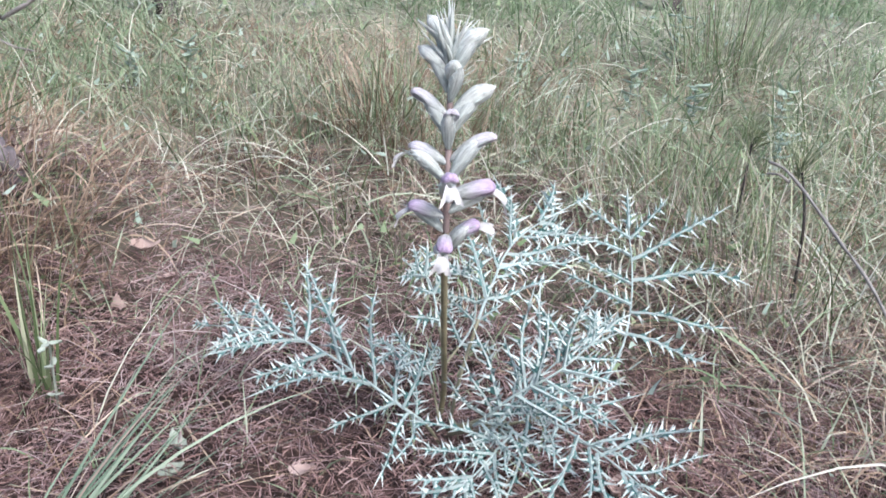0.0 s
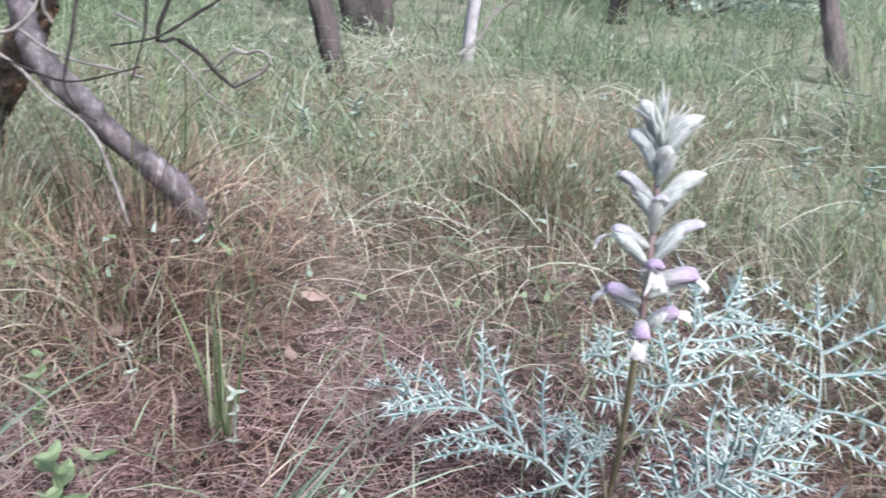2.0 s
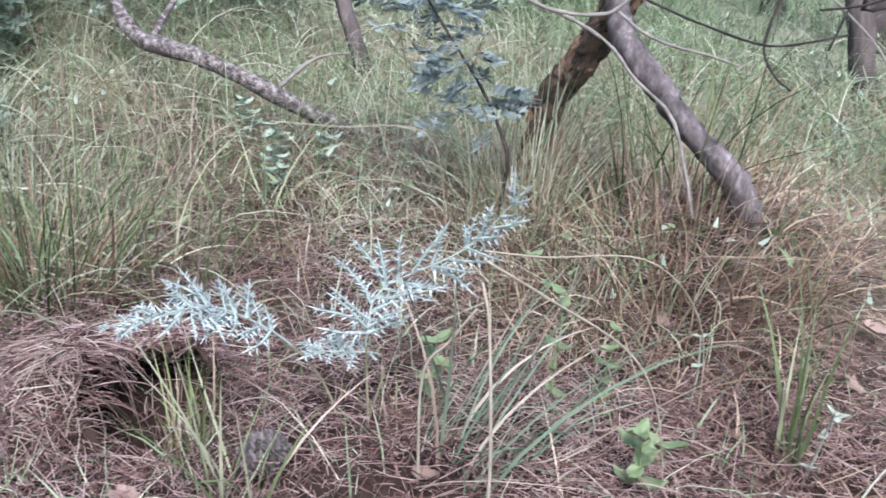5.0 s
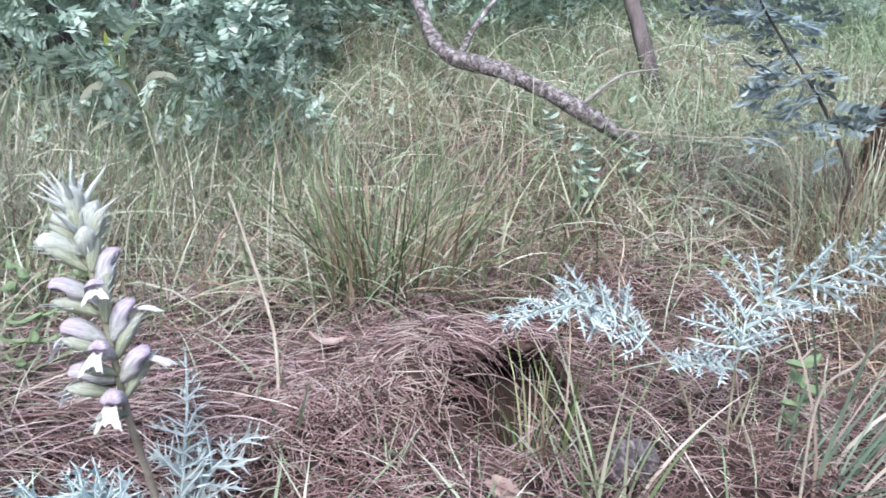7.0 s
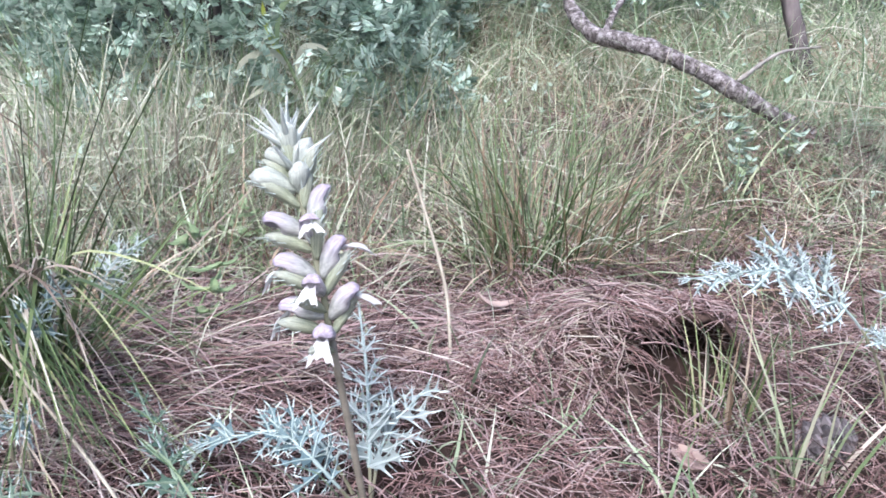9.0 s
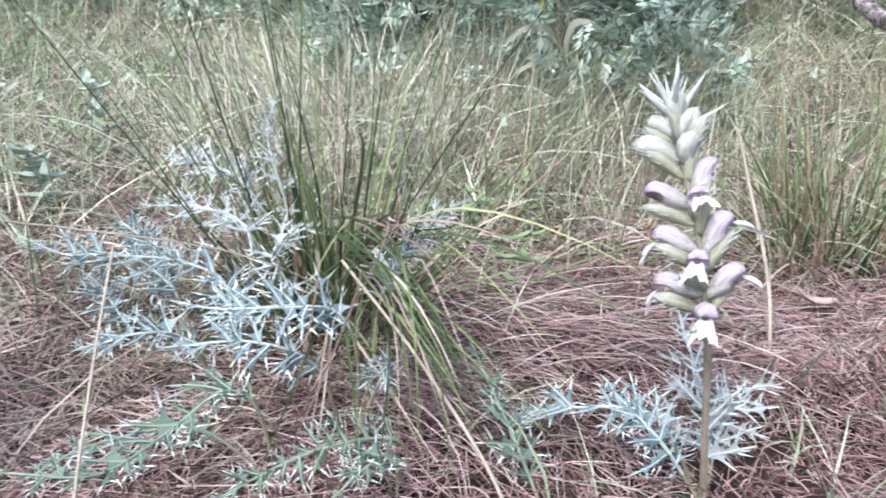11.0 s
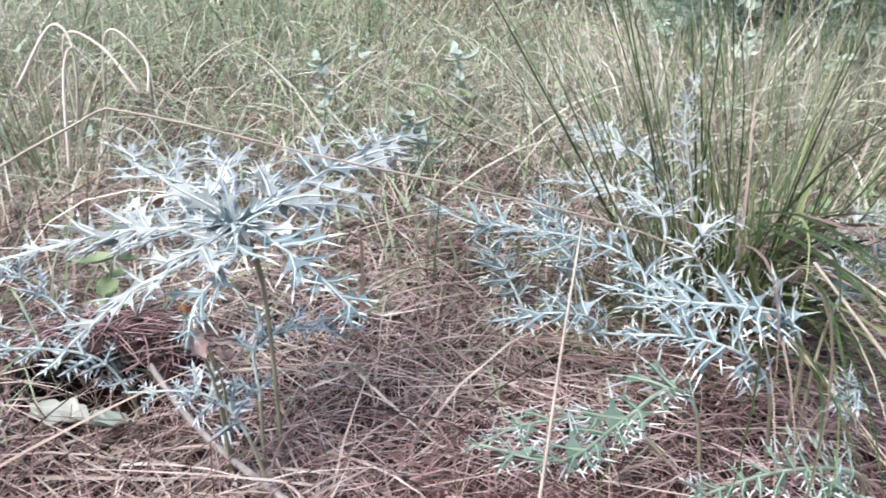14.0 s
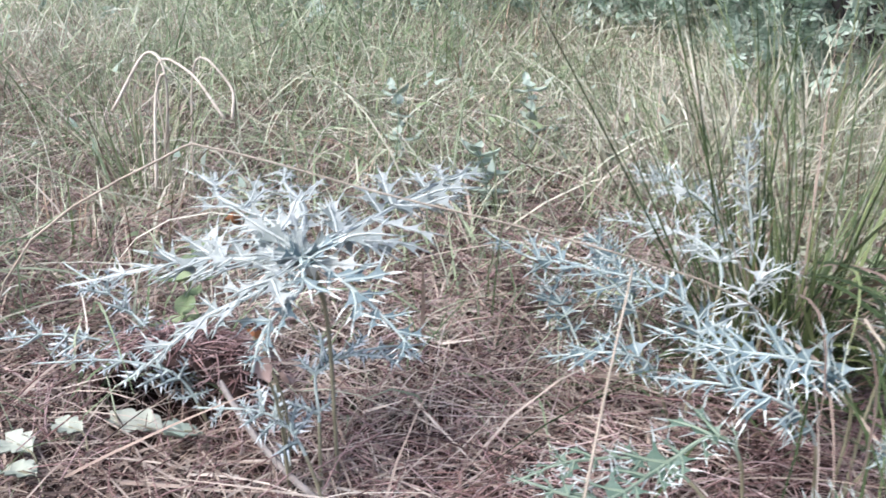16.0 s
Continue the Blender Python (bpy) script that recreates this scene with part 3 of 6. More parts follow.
        keep = patchy(x, y, 10 + k, 3.6, 0.22) & (g.random(len(x)) < 0.05 + 0.9 * smoothstep(1.25, 2.3, r + 0.10 * west - 0.8 * outward(x, y)))
        x, y = x[keep], y[keep]
        if k == 1:
            x, y = x[y < 0.9], y[y < 0.9]
        n = len(x)
        base = np.stack([x, y, height(x, y)], -1)
        me = blades("meadow_grass", base, g.random(n) * 6.283, tall * (0.35 + 0.9 * g.random(n) ** 1.4), wide * (0.5 + 0.8 * g.random(n)),
                    0.1 + 1.15 * g.random(n) ** 1.2, 0.2 + 1.9 * g.random(n), FAR_GRASS if k == 2 else GRASS, segs, seed=21 + k)
        stuff("meadow_grass", me, "soft pale green grass mixed with straw under the trees", "grass")
    x, y = scatter(24000, 19, 2.0, 4.2, arc=(0.75, 3.0), power=1.1)
    keep = patchy(x, y, 20, 3.6, 0.22) & (y >= 0.9)
    x, y = x[keep], y[keep]
    n = len(x)
    base = np.stack([x, y, height(x, y)], -1)
    me = blades("meadow_grass", base, g.random(n) * 6.283, 0.23 * (0.35 + 0.9 * g.random(n) ** 1.4), 0.0036 * (0.5 + 0.8 * g.random(n)),
                0.1 + 1.15 * g.random(n) ** 1.2, 0.2 + 1.9 * g.random(n), FAR_GRASS, 3, seed=27)
    stuff("meadow_grass", me, "fresh green grass between the far trunks", "grass")
    # the clearing goes on behind the way
    for k, (many, inner, outer, wide) in enumerate(((26000, 1.3, 4.5, 0.004), (16000, 4.3, 11.0, 0.009))):
        x, y = scatter(many, 61 + k, inner, outer, arc=(4.05, 7.05), power=0.9)
        keep = patchy(x, y, 63 + k, 2.0, 0.25)
        x, y = x[keep], y[keep]
        n = len(x)
        base = np.stack([x, y, height(x, y)], -1)
        me = blades("meadow_grass", base, g.random(n) * 6.283, 0.10 + 0.2 * g.random(n), wide * (0.5 + 0.8 * g.random(n)),
                    0.1 + 1.1 * g.random(n), 0.2 + 1.8 * g.random(n), GRASS if k == 0 else FAR_GRASS, 3, seed=65 + k)
        stuff("meadow_grass", me, "soft pale green grass of the clearing", "grass")
    # bleached arching stems that stand over the green
    x, y = scatter(9000, 41, 0.95, 3.2, arc=(0.8, 4.1), power=1.0)
    r = np.hypot(x + 0.45, y + 0.35)
    keep = patchy(x, y, 42, 3.0, 0.3) & (g.random(len(x)) < 0.04 + smoothstep(1.1, 1.7, r + 0.1 * smoothstep(0.4, -0.1, y) - outward(x, y)))
    x, y = x[keep], y[keep]
    n = len(x)
    base = np.stack([x, y, height(x, y)], -1)
    me = blades("bleached_grass", base, g.random(n) * 6.283, 0.10 + 0.22 * g.random(n), 0.0016 + 0.0022 * g.random(n) ** 2,
                0.2 + 0.9 * g.random(n), 0.5 + 1.9 * g.random(n), BLEACHED, 5, seed=43)
    stuff("bleached_grass", me, "pale bleached grass stems arching over the meadow", "grass")
    # fallen and arching stems that tie the meadow together
    for k, (m, label) in enumerate(((BLEACHED, "pale fallen grass stems lying across the meadow"), (GRASS, "green grass stems arching across the meadow"))):
        x, y = scatter(5200, 47 + 7 * k, 1.15, 3.2, arc=(0.8, 4.1))
        keep = patchy(x, y, 49 + k, 4.0, 0.2) & (np.hypot(x + 0.45, y + 0.35) > 1.15 + 1.4 * outward(x, y))
        x, y = x[keep], y[keep]
        n = len(x)
        base = np.stack([x, y, height(x, y) + 0.06 * g.random(n)], -1)
        me = blades("arching_stems", base, g.random(n) * 6.283, 0.10 + 0.22 * g.random(n), 0.0018 + 0.0022 * g.random(n),
                    0.7 + 0.7 * g.random(n), 0.6 + 1.0 * g.random(n), m, 5, seed=46 + k)
        stuff("arching_stems", me, label, "dry grass" if k == 0 else "grass")
    # needles combed down over the bank, and a fringe hanging from its broken edge
    for k, (many, m) in enumerate(((2700, NEEDLE), (900, STRAW))):
        p, q = -0.34 + 0.318 * g.random(many) ** 0.6, -0.12 + 0.24 * g.random(many)
        x, y = -1.166 + 0.525 * p - 0.851 * q, 0.216 + 0.851 * p + 0.525 * q
        on = bank_axes(x, y)[0] > -0.18
        base = np.stack([x, y, np.where(on, np.maximum(crust_height(x, y), height(x, y)), height(x, y)) + 0.002 + 0.006 * g.random(many)], -1)
        me = blades("bank_needles", base, g.random(many) * 6.283, 0.016 + 0.05 * g.random(many) ** 1.5, 0.0010 + 0.0010 * g.random(many),
                    1.5 + 0.15 * g.random(many), 0.1 + 0.6 * g.random(many), m, 4, seed=45 + k, prism=True, taper=0.5, lift=0.002)
        stuff("bank_needles", me, "pinkish brown needles draped over the litter bank" if k == 0 else "pale straw bits on the litter bank", "needles" if k == 0 else "dry grass")
    p, q = -0.022 + g.normal(0, 0.006, 90), -0.11 + 0.17 * g.random(90)
    x, y = -1.166 + 0.525 * p - 0.851 * q, 0.216 + 0.851 * p + 0.525 * q
    n = len(x)
    base = np.stack([x, y, crust_height(x, y) - 0.004], -1)
    me = blades("hanging_needles", base, 1.02 + g.normal(0, 0.5, n), 0.03 + 0.06 * g.random(n), 0.0011 + 0.0010 * g.random(n),
                1.35 + 0.3 * g.random(n), 1.0 + 0.6 * g.random(n), NEEDLE, 5, seed=44, prism=True, taper=0.5)
    stuff("hanging_needles", me, "needles hanging over the broken edge of the litter bank", "needles")
    # dry grass combed flat in long arcs beside the rush tuft
    for k, (many, m) in enumerate(((220, STRAW), (1000, NEEDLE))):
        x, y = -1.36 + g.normal(0, 0.08, many), -0.27 + g.normal(0, 0.11, many)
        base = np.stack([x, y, height(x, y) + 0.04 * g.random(many)], -1)
        me = blades("combed_straw", base, 0.95 + g.normal(0, 0.62, many), 0.08 + 0.14 * g.random(many), 0.0009 + 0.0012 * g.random(many),
                    1.0 + 0.5 * g.random(many), 0.35 + 0.7 * g.random(many), m, 6, seed=54 + k)
        stuff("combed_straw", me, "fine dry grass combed over the litter in arcs", "dry grass")
    # low broad-leaved herbs among the grass
    for k, (m, many) in enumerate(((FRESH, 5200), (GREY_HERB, 4200))):
        x, y = scatter(many, 81 + k, 1.3, 3.6, arc=(0.8, 4.1))
        keep = patchy(x, y, 83 + k, 5.0, 0.02)
        x, y = x[keep], y[keep]
        n = len(x)
        base = np.stack([x, y, height(x, y) + 0.10 * g.random(n) ** 1.5], -1)
        me = blades("low_herbs", base, g.random(n) * 6.283, 0.012 + 0.022 * g.random(n), 0.005 + 0.007 * g.random(n),
                    0.5 + 0.8 * g.random(n), 0.8 * g.random(n), m, 4, seed=85 + k)
        stuff("low_herbs", me, "small fresh green leaves of low herbs" if k == 0 else "small grey-green leaves of low herbs", "herbs")
    # short green growth in patches over the litter
    x, y = scatter(26000, 31, 0.62, 1.6, arc=(0.8, 4.15))
    keep = patchy(x, y, 32, 6.0) & ~ledge(x, y) & (g.random(len(x)) < 0.10 + 0.5 * smoothstep(0.5, -0.4, y) + 0.25 * smoothstep(1.0, 1.4, np.hypot(x + 0.45, y + 0.35)))
    x, y = x[keep], y[keep]
    n = len(x)
    base = np.stack([x, y, height(x, y)], -1)
    me = blades("short_grass", base, g.random(n) * 6.283, 0.03 + 0.10 * g.random(n) ** 2, 0.0016 + 0.0028 * g.random(n) ** 2,
                0.2 + 0.9 * g.random(n), 1.4 * g.random(n), GRASS, 3, seed=33)
    stuff("short_grass", me, "thin short green growth between the fallen needles", "grass")
    x, y = scatter(22000, 14, 8.5, 40.0, arc=(0.6, 4.2), power=1.3)
    n = len(x)
    base = np.stack([x, y, height(x, y)], -1)
    me = blades("far_grass", base, g.random(n) * 6.283, 0.25 + 0.35 * g.random(n), 0.02 + 0.02 * g.random(n),
                0.1 + 0.5 * g.random(n), 0.2 + 1.2 * g.random(n), FAR_GRASS, 2, seed=13)
    stuff("far_grass", me, "distant pale green grass of the clearing", "grass")


lay_litter()
build_roof((-1.318, -0.972), 0.0, 0.098, 0.085, 0.060, "matted needles roofing a small hollow beside the rosette")
build_roof((-1.245, 0.335), -0.553, 0.105, 0.075, 0.078, "matted needles jutting over the hollow at the bank's end")


# ---- spiny plants ----
class Pieces:
    """Gathers vertices and faces of one mesh, with a material slot for each face."""

    def __init__(self):
        self.verts, self.faces, self.index = [], [], []

    def add(self, v, f, k):
        o = len(self.verts)
        self.verts.extend(v)
        self.faces.extend([tuple(i + o for i in q) for q in f])
        self.index.extend([k] * len(f))

    def spike(self, at, way, size, r, k=1):
        way = np.asarray(way, float) / np.linalg.norm(way)
        u = np.cross(way, [0.3, 0.2, 0.9])
        u /= np.linalg.norm(u)
        w = np.cross(way, u)
        ring = [at + r * (math.cos(a) * u + math.sin(a) * w) for a in (0, 2.1, 4.2)]
        self.add([*ring, at + way * size], [(0, 1, 3), (1, 2, 3), (2, 0, 3)], k)


def lobe_axis(g, length, stiff):
    """The curved midline of a lobe, as a function of the share of its length."""
    sag, bow, wave = (-0.20 + 0.34 * g.random()) * length * stiff, (g.random() - 0.5) * 0.45 * length * stiff, g.random() * 6.3
    return lambda s: np.array([s * length * (1 - 0.06 * s), bow * s * s + 0.025 * length * math.sin(5 * s + wave), sag * s * s + 0.025 * length * math.sin(6 * s + wave)])


def spiny_lobe(name, length, teeth, seed, blade, spine, reach):
    """One narrow side lobe of a leaf: a thin pale rib with a slim blade, and long stiff spines that stand off it all round. Its foot is at 0, it runs along x."""
    g, m = rnd(seed), Pieces()
    axis = lobe_axis(g, length, 1.0)
    v, f = tube([axis(s) for s in np.linspace(0, 1, 7)], np.linspace(0.0022, 0.0008, 7), 4, cap=False)
    m.add(v, f, 2)
    half = 0.46 / teeth
    for i in range(teeth):
        s = 0.06 + 0.88 * (i + 0.4) / teeth
        for side in (-1, 1):
            k = min(0.97, max(0.03, s + 0.22 / teeth * side + (g.random() - 0.5) * 0.3 / teeth))
            size = reach * (1.12 - 0.5 * s) * (0.7 + 0.55 * g.random())
            ang, tilt = radians(48 + 24 * g.random()), g.normal(0.22, 0.42)
            way = np.array([math.cos(ang), side * math.sin(ang) * math.cos(tilt), math.sin(ang) * math.sin(tilt)])
            a, b, mid = axis(k - half * 0.9), axis(min(1, k + half * 0.6)), axis(k)
            wing = mid + way * size * 0.30
            fore = np.array([1.0, 0, 0]) * 0.0022
            m.add([a, wing - fore, mid + way * size * 0.66, wing + fore, b], [(0, 1, 2, 3, 4)] if side < 0 else [(4, 3, 2, 1, 0)], 0)
            m.spike(mid + way * size * 0.22, way, size * 0.80, 0.0013 if blade == BLADE_SILVER else 0.0016)
            if g.random() < 0.28:
                m.spike(wing, way * 0.5 + np.array([0.5, side * 0.2, 0.9 * (g.random() - 0.3)]), size * 0.5, 0.0012)
        if g.random() < 0.45:
            m.spike(axis(s), [0.6, (g.random() - 0.5) * 0.8, 1], reach * (0.5 + 0.4 * g.random()), 0.0014)
    m.spike(axis(0.90), axis(1.0) - axis(0.88), 0.35 * reach + 0.16 * length, 0.0013)
    return mesh_of(name, m.verts, m.faces, [blade, spine, RIB], m.index, smooth=False)


def toothed_lobe(name, length, teeth, seed, blade, spine, slim=False):
    """One broad side lobe of a leaf: an unbroken blade with deep holly-like teeth, each drawn out into a pale spine, and a raised rib. Its foot is at 0, it runs along x."""
    g, m = rnd(seed), Pieces()
    axis = lobe_axis(g, length, 0.8)
    rib = [axis(s) + np.array([0, 0, 0.0006]) for s in np.linspace(0, 1, 7)]
    v, f = tube(rib, np.linspace(0.0010, 0.0004, 7), 4, cap=False)
    m.add(v, f, 2)
    cuts = [0.02] + [0.02 + 0.86 * (i + 1) / teeth for i in range(teeth)]
    for side in (-1, 1):
        for i in range(teeth):
            s0, s1 = cuts[i], cuts[i + 1]
            sm = s0 + (s1 - s0) * (0.55 + 0.15 * g.random())
            n0, n1 = [(0.0010 if slim else 0.0014) * (1 + 17 * length) * (1.1 - 0.75 * s) for s in (s0, s1)]
            reach = (0.0066 + 0.115 * length) * (1.12 - 0.62 * sm) * ((0.55 + 0.8 * g.random()) if slim else (0.75 + 0.5 * g.random()))
            lift = g.normal(0.15, 0.6 if slim else 0.42)
            a, b = axis(s0), axis(s1)
            e0, e1 = a + np.array([0, side * n0, 0.0006]), b + np.array([0, side * n1, 0.0006])
            tip = axis(sm) + np.array([reach * (0.2 + 0.75 * g.random()), side * reach, reach * lift])
            root = (e0 + e1) / 2
            if slim:
                w0, w1 = e0 * 0.30 + tip * 0.26 + root * 0.44, e1 * 0.28 + tip * 0.30 + root * 0.42
            else:
                w0, w1 = e0 * 0.36 + tip * 0.32 + root * 0.32, e1 * 0.34 + tip * 0.34 + root * 0.32
            m.add([a, b, e1, w1, tip, w0, e0], [(0, 1, 2, 3, 5, 6), (5, 3, 4)] if side > 0 else [(6, 5, 3, 2, 1, 0), (4, 3, 5)], 0)
            near = 0.60 if slim else 0.75
            m.spike(root * (1 - near) + tip * near + np.array([0, 0, 0.0003]), tip - root, np.linalg.norm(tip - root) * (1 - near) + 0.005 + 0.005 * g.random(), 0.0009)
    a, b = axis(0.86), axis(1.0)
    n = (0.0014 + 0.024 * length) * 0.45
    m.add([a + np.array([0, n, 0]), a - np.array([0, n, 0]), b], [(0, 1, 2)], 0)
    m.spike(axis(0.94), axis(1.0) - axis(0.9), 0.10 * length + 0.007, 0.0010)
    return mesh_of(name, m.verts, m.faces, [blade, spine, RIB_WHITE if blade == BLADE_PALE else RIB_GREEN if blade == BLADE_GREEN else RIB], m.index, smooth=not slim)


PINNAE = {}
BROAD = {"pale": BLADE_PALE, "frost": BLADE_PALE, "green": BLADE_GREEN, "sky": BLADE_SKY}


def pinna(length, kind, seed):
    size = min((0.025, 0.045, 0.07, 0.10, 0.14), key=lambda s: abs(s - length))
    key = (size, kind, seed % 6)
    if key not in PINNAE:
        k = 100 + seed % 6 + int(size * 1000)
        if kind in BROAD:
            PINNAE[key] = toothed_lobe("pinna", size, {0.025: 2, 0.045: 3, 0.07: 4, 0.10: 5, 0.14: 6}[size], k, BROAD[kind], SPINE, kind != "pale")
        else:
            PINNAE[key] = spiny_lobe("pinna", size, {0.025: 3, 0.045: 4, 0.07: 5, 0.10: 6, 0.14: 7}[size], k, BLADE_SILVER if kind == "silver" else BLADE, SPINE_SILVER if kind == "silver" else SPINE, 0.014 if kind == "silver" else 0.015 + 0.05 * size)
    return PINNAE[key], length / size


def spiny_leaf(plant, pts, longest, pairs, seed, kind="blue", normal=(0, 0, 1), start=0.22, dry_foot=True, label="", spread=1.0, lobes=()):
    """One pinnate leaf on a plant: a rib through pts, with pairs of spiny lobes, or with the lobes given: share of the rib, side, length, degrees off the rib."""
    g = rnd(seed)
    broad = kind in BROAD
    path = spline(pts, 26)
    v, f = tube(path, np.linspace(0.0024 if longest > 0.08 else 0.0017, 0.0008, len(path)), 6, 0.12, seed)
    foot = int(len(path) * start * 0.8) * 6
    index = [1 if (dry_foot and min(q) < foot) else 0 for q in f]
    tang = np.gradient(path, axis=0)
    tang /= np.linalg.norm(tang, axis=1)[:, None]
    if broad:
        # the blade runs along the rib as a narrow wing between the lobes
        first, o = int(len(path) * start * 0.9), len(v)
        for i in range(first, len(path)):
            across = np.cross(normal, tang[i])
            across /= np.linalg.norm(across)
            wide = (0.0020 + 0.055 * longest) * (1.0 if kind == "pale" else 0.65) * (1 - 0.6 * i / len(path)) * (1 + 0.35 * math.sin(2.3 * i + seed))
            v += [path[i] + across * wide, path[i] - across * wide]
        rows = len(path) - first - 1
        f = list(f) + [(o + 2 * i, o + 2 * i + 1, o + 2 * i + 3, o + 2 * i + 2) for i in range(rows)]
        index += [2] * rows
    wing = BROAD.get(kind, BLADE)
    leaf = part("leaf", mesh_of("leaf", v, f, [RIB_WHITE if kind == "pale" else RIB_GREEN if kind == "green" else RIB, RIB_DRY, wing], index), plant, label)
    plan = list(lobes)
    if not plan:
        for k in range(pairs + 1):
            rel = k / pairs
            size = longest * (0.45 + 0.75 * math.sin(math.pi * min(1, 0.18 + 0.72 * rel)) ** 1.2) * (1 - 0.45 * rel)
            for side in ((-1, 1) if k < pairs else (0,)):
                u = start + (0.985 - start) * rel + (g.normal(0, 0.02) if side else 0)
                plan.append((u, side, size * (0.6 + 0.65 * g.random()) * (1 if side else 0.7), (64 - 32 * rel + g.normal(0, 11)) * spread))
    for k, (u, s, size, ang) in enumerate(plan):
        i = min(len(path) - 1, max(0, int(round(u * (len(path) - 1)))))
        t = tang[i]
        nor = np.asarray(normal, float) - t * (np.asarray(normal, float) @ t)
        nor /= np.linalg.norm(nor)
        side = np.cross(nor, t)
        way = t * math.cos(radians(ang)) + side * s * math.sin(radians(ang)) + nor * (0.1 + g.normal(0, 0.17) if broad else 0.12 + g.normal(0, 0.30 if not lobes else 0.12)) if s else t
        way = way / np.linalg.norm(way)
        up = nor - way * (nor @ way)
        up /= np.linalg.norm(up)
        m = Matrix(np.column_stack([way, np.cross(up, way), up]).tolist()).to_4x4()
        m.translation = Vector(path[i])
        me, q = pinna(size, kind, seed * 7 + k)
        ob = part("pinna", me, leaf, m=m)
        ob.scale = (q, q, q)
    return leaf


# one flower: a long blunt hood, a white lip under it and a toothed bract; its foot is at 0, it points along x
def hood_mesh(name, material, closed):
    """A plump boat-shaped hood, ridged on top, blunt at its end and hollow underneath; a closed one is drawn to a point."""
    verts, faces = [], []
    n, ring = 14, 14
    for k in range(n + 1):
        s = k / n
        z = 0.0018 * math.sin(math.pi * min(1, s * 0.95))
        r = float(np.interp(s, [0, 0.12, 0.35, 0.65, 0.85, 0.95, 1], [0.30, 0.52, 0.88, 1.0, 0.74, 0.42, 0.10] if closed else [0.30, 0.52, 0.84, 1.0, 0.97, 0.80, 0.42]))
        for j in range(ring):
            a = 2 * math.pi * j / ring
            up = math.sin(a)
            deep = 0.0078 if up > 0 else 0.0062 * (1 - (0 if closed else 1.35) * smoothstep(0.5, 0.8, s))
            verts.append((0.047 * s + 0.002 * up * s, 0.0082 * r * math.cos(a) * (1 + 0.05 * math.sin(9 * s + a)), z + deep * r * up + 0.0005 * math.cos(7 * a) * r + 0.0006 * math.sin(7 * s + 2 * a) * s))
        if k:
            o = (k - 1) * ring
            faces += [(o + j, o + (j + 1) % ring, o + ring + (j + 1) % ring, o + ring + j) for j in range(ring)]
    faces += [tuple(range(ring))[::-1], tuple(range(n * ring, n * ring + ring))]
    return mesh_of(name, verts, faces, [material])


def lip_mesh():
    """The white frilled lip that hangs out under the end of the hood."""
    verts, faces = [], []
    n, m = 9, 9
    for k in range(n + 1):
        s = k / n
        for j in range(m):
            a = j / (m - 1) * 2 - 1
            w = (0.003 + 0.0052 * s**1.1) * (1 + (0.12 * math.cos(a * 7.0) if s > 0.7 else 0))
            verts.append((0.024 + 0.017 * s - 0.006 * s**3 + 0.002 * s * math.cos(a * 4.7), a * w, -0.001 - 0.0085 * s**2.0 - 0.0060 * s * a * a + 0.003 * a * a * (1 - s) + 0.0016 * s * math.sin(a * 9)))
        if k:
            o = (k - 1) * m
            faces += [(o + j, o + j + 1, o + m + j + 1, o + m + j) for j in range(m - 1)]
    c = len(verts)
    verts += [(x - 0.0003, y, z - 0.0007) for x, y, z in verts]
    faces += [tuple(i + c for i in q[::-1]) for q in faces]
    return mesh_of("lip", verts, faces, [PETAL])


def bract_mesh(material):
    """The downy bract under a flower: a plump pointed tongue, veined along, with a few long thin spines near its end."""
    verts, faces, index = [], [], []
    n, ring = 11, 12
    for k in range(n + 1):
        s = k / n
        r = float(np.interp(s, [0, 0.15, 0.4, 0.65, 0.85, 0.95, 1], [0.34, 0.62, 0.95, 1.0, 0.66, 0.34, 0.06]))
        for j in range(ring):
            a = 2 * math.pi * j / ring
            verts.append((0.046 * s, 0.0080 * r * math.cos(a), 0.002 * math.sin(math.pi * s) + 0.0068 * r * math.sin(a) + 0.0005 * math.cos(6 * a) * r))
        if k:
            o = (k - 1) * ring
            faces += [(o + j, o + (j + 1) % ring, o + ring + (j + 1) % ring, o + ring + j) for j in range(ring)]
    faces += [tuple(range(ring))[::-1], tuple(range(n * ring, n * ring + ring))]
    index += [0] * len(faces)
    for s, side, long in ((0.45, -1, 0.012), (0.5, 1, 0.014), (0.68, -1, 0.018), (0.72, 1, 0.020), (0.86, -1, 0.018), (0.88, 1, 0.016), (0.97, 0, 0.014)):
        at = np.array([0.046 * s, 0.0080 * side * (1.25 - s * 0.75), -0.002])
        way = np.array([1.0, 0.55 * side, -0.40])
        way /= np.linalg.norm(way)
        o = len(verts)
        verts += [tuple(at + d) for d in np.array([[0, 0.0008, 0], [0, -0.0006, 0.0006], [0, -0.0006, -0.0006]])]
        verts.append(tuple(at + way * long))
        faces += [(o, o + 1, o + 3), (o + 1, o + 2, o + 3), (o + 2, o, o + 3)]
        index += [1] * 3
    return mesh_of("bract", verts, faces, [material, SPINE], index)


def tip_bract_mesh(material):
    """A narrow stiff bract of the crown that ends in a long spine."""
    v, f = tube([(0, 0, 0), (0.012, 0, 0.001), (0.024, 0, 0), (0.034, 0, -0.001), (0.046, 0, -0.002)], [0.0028, 0.0034, 0.0022, 0.0010, 0.0003], 5)
    return mesh_of("bract", v, f, [material])


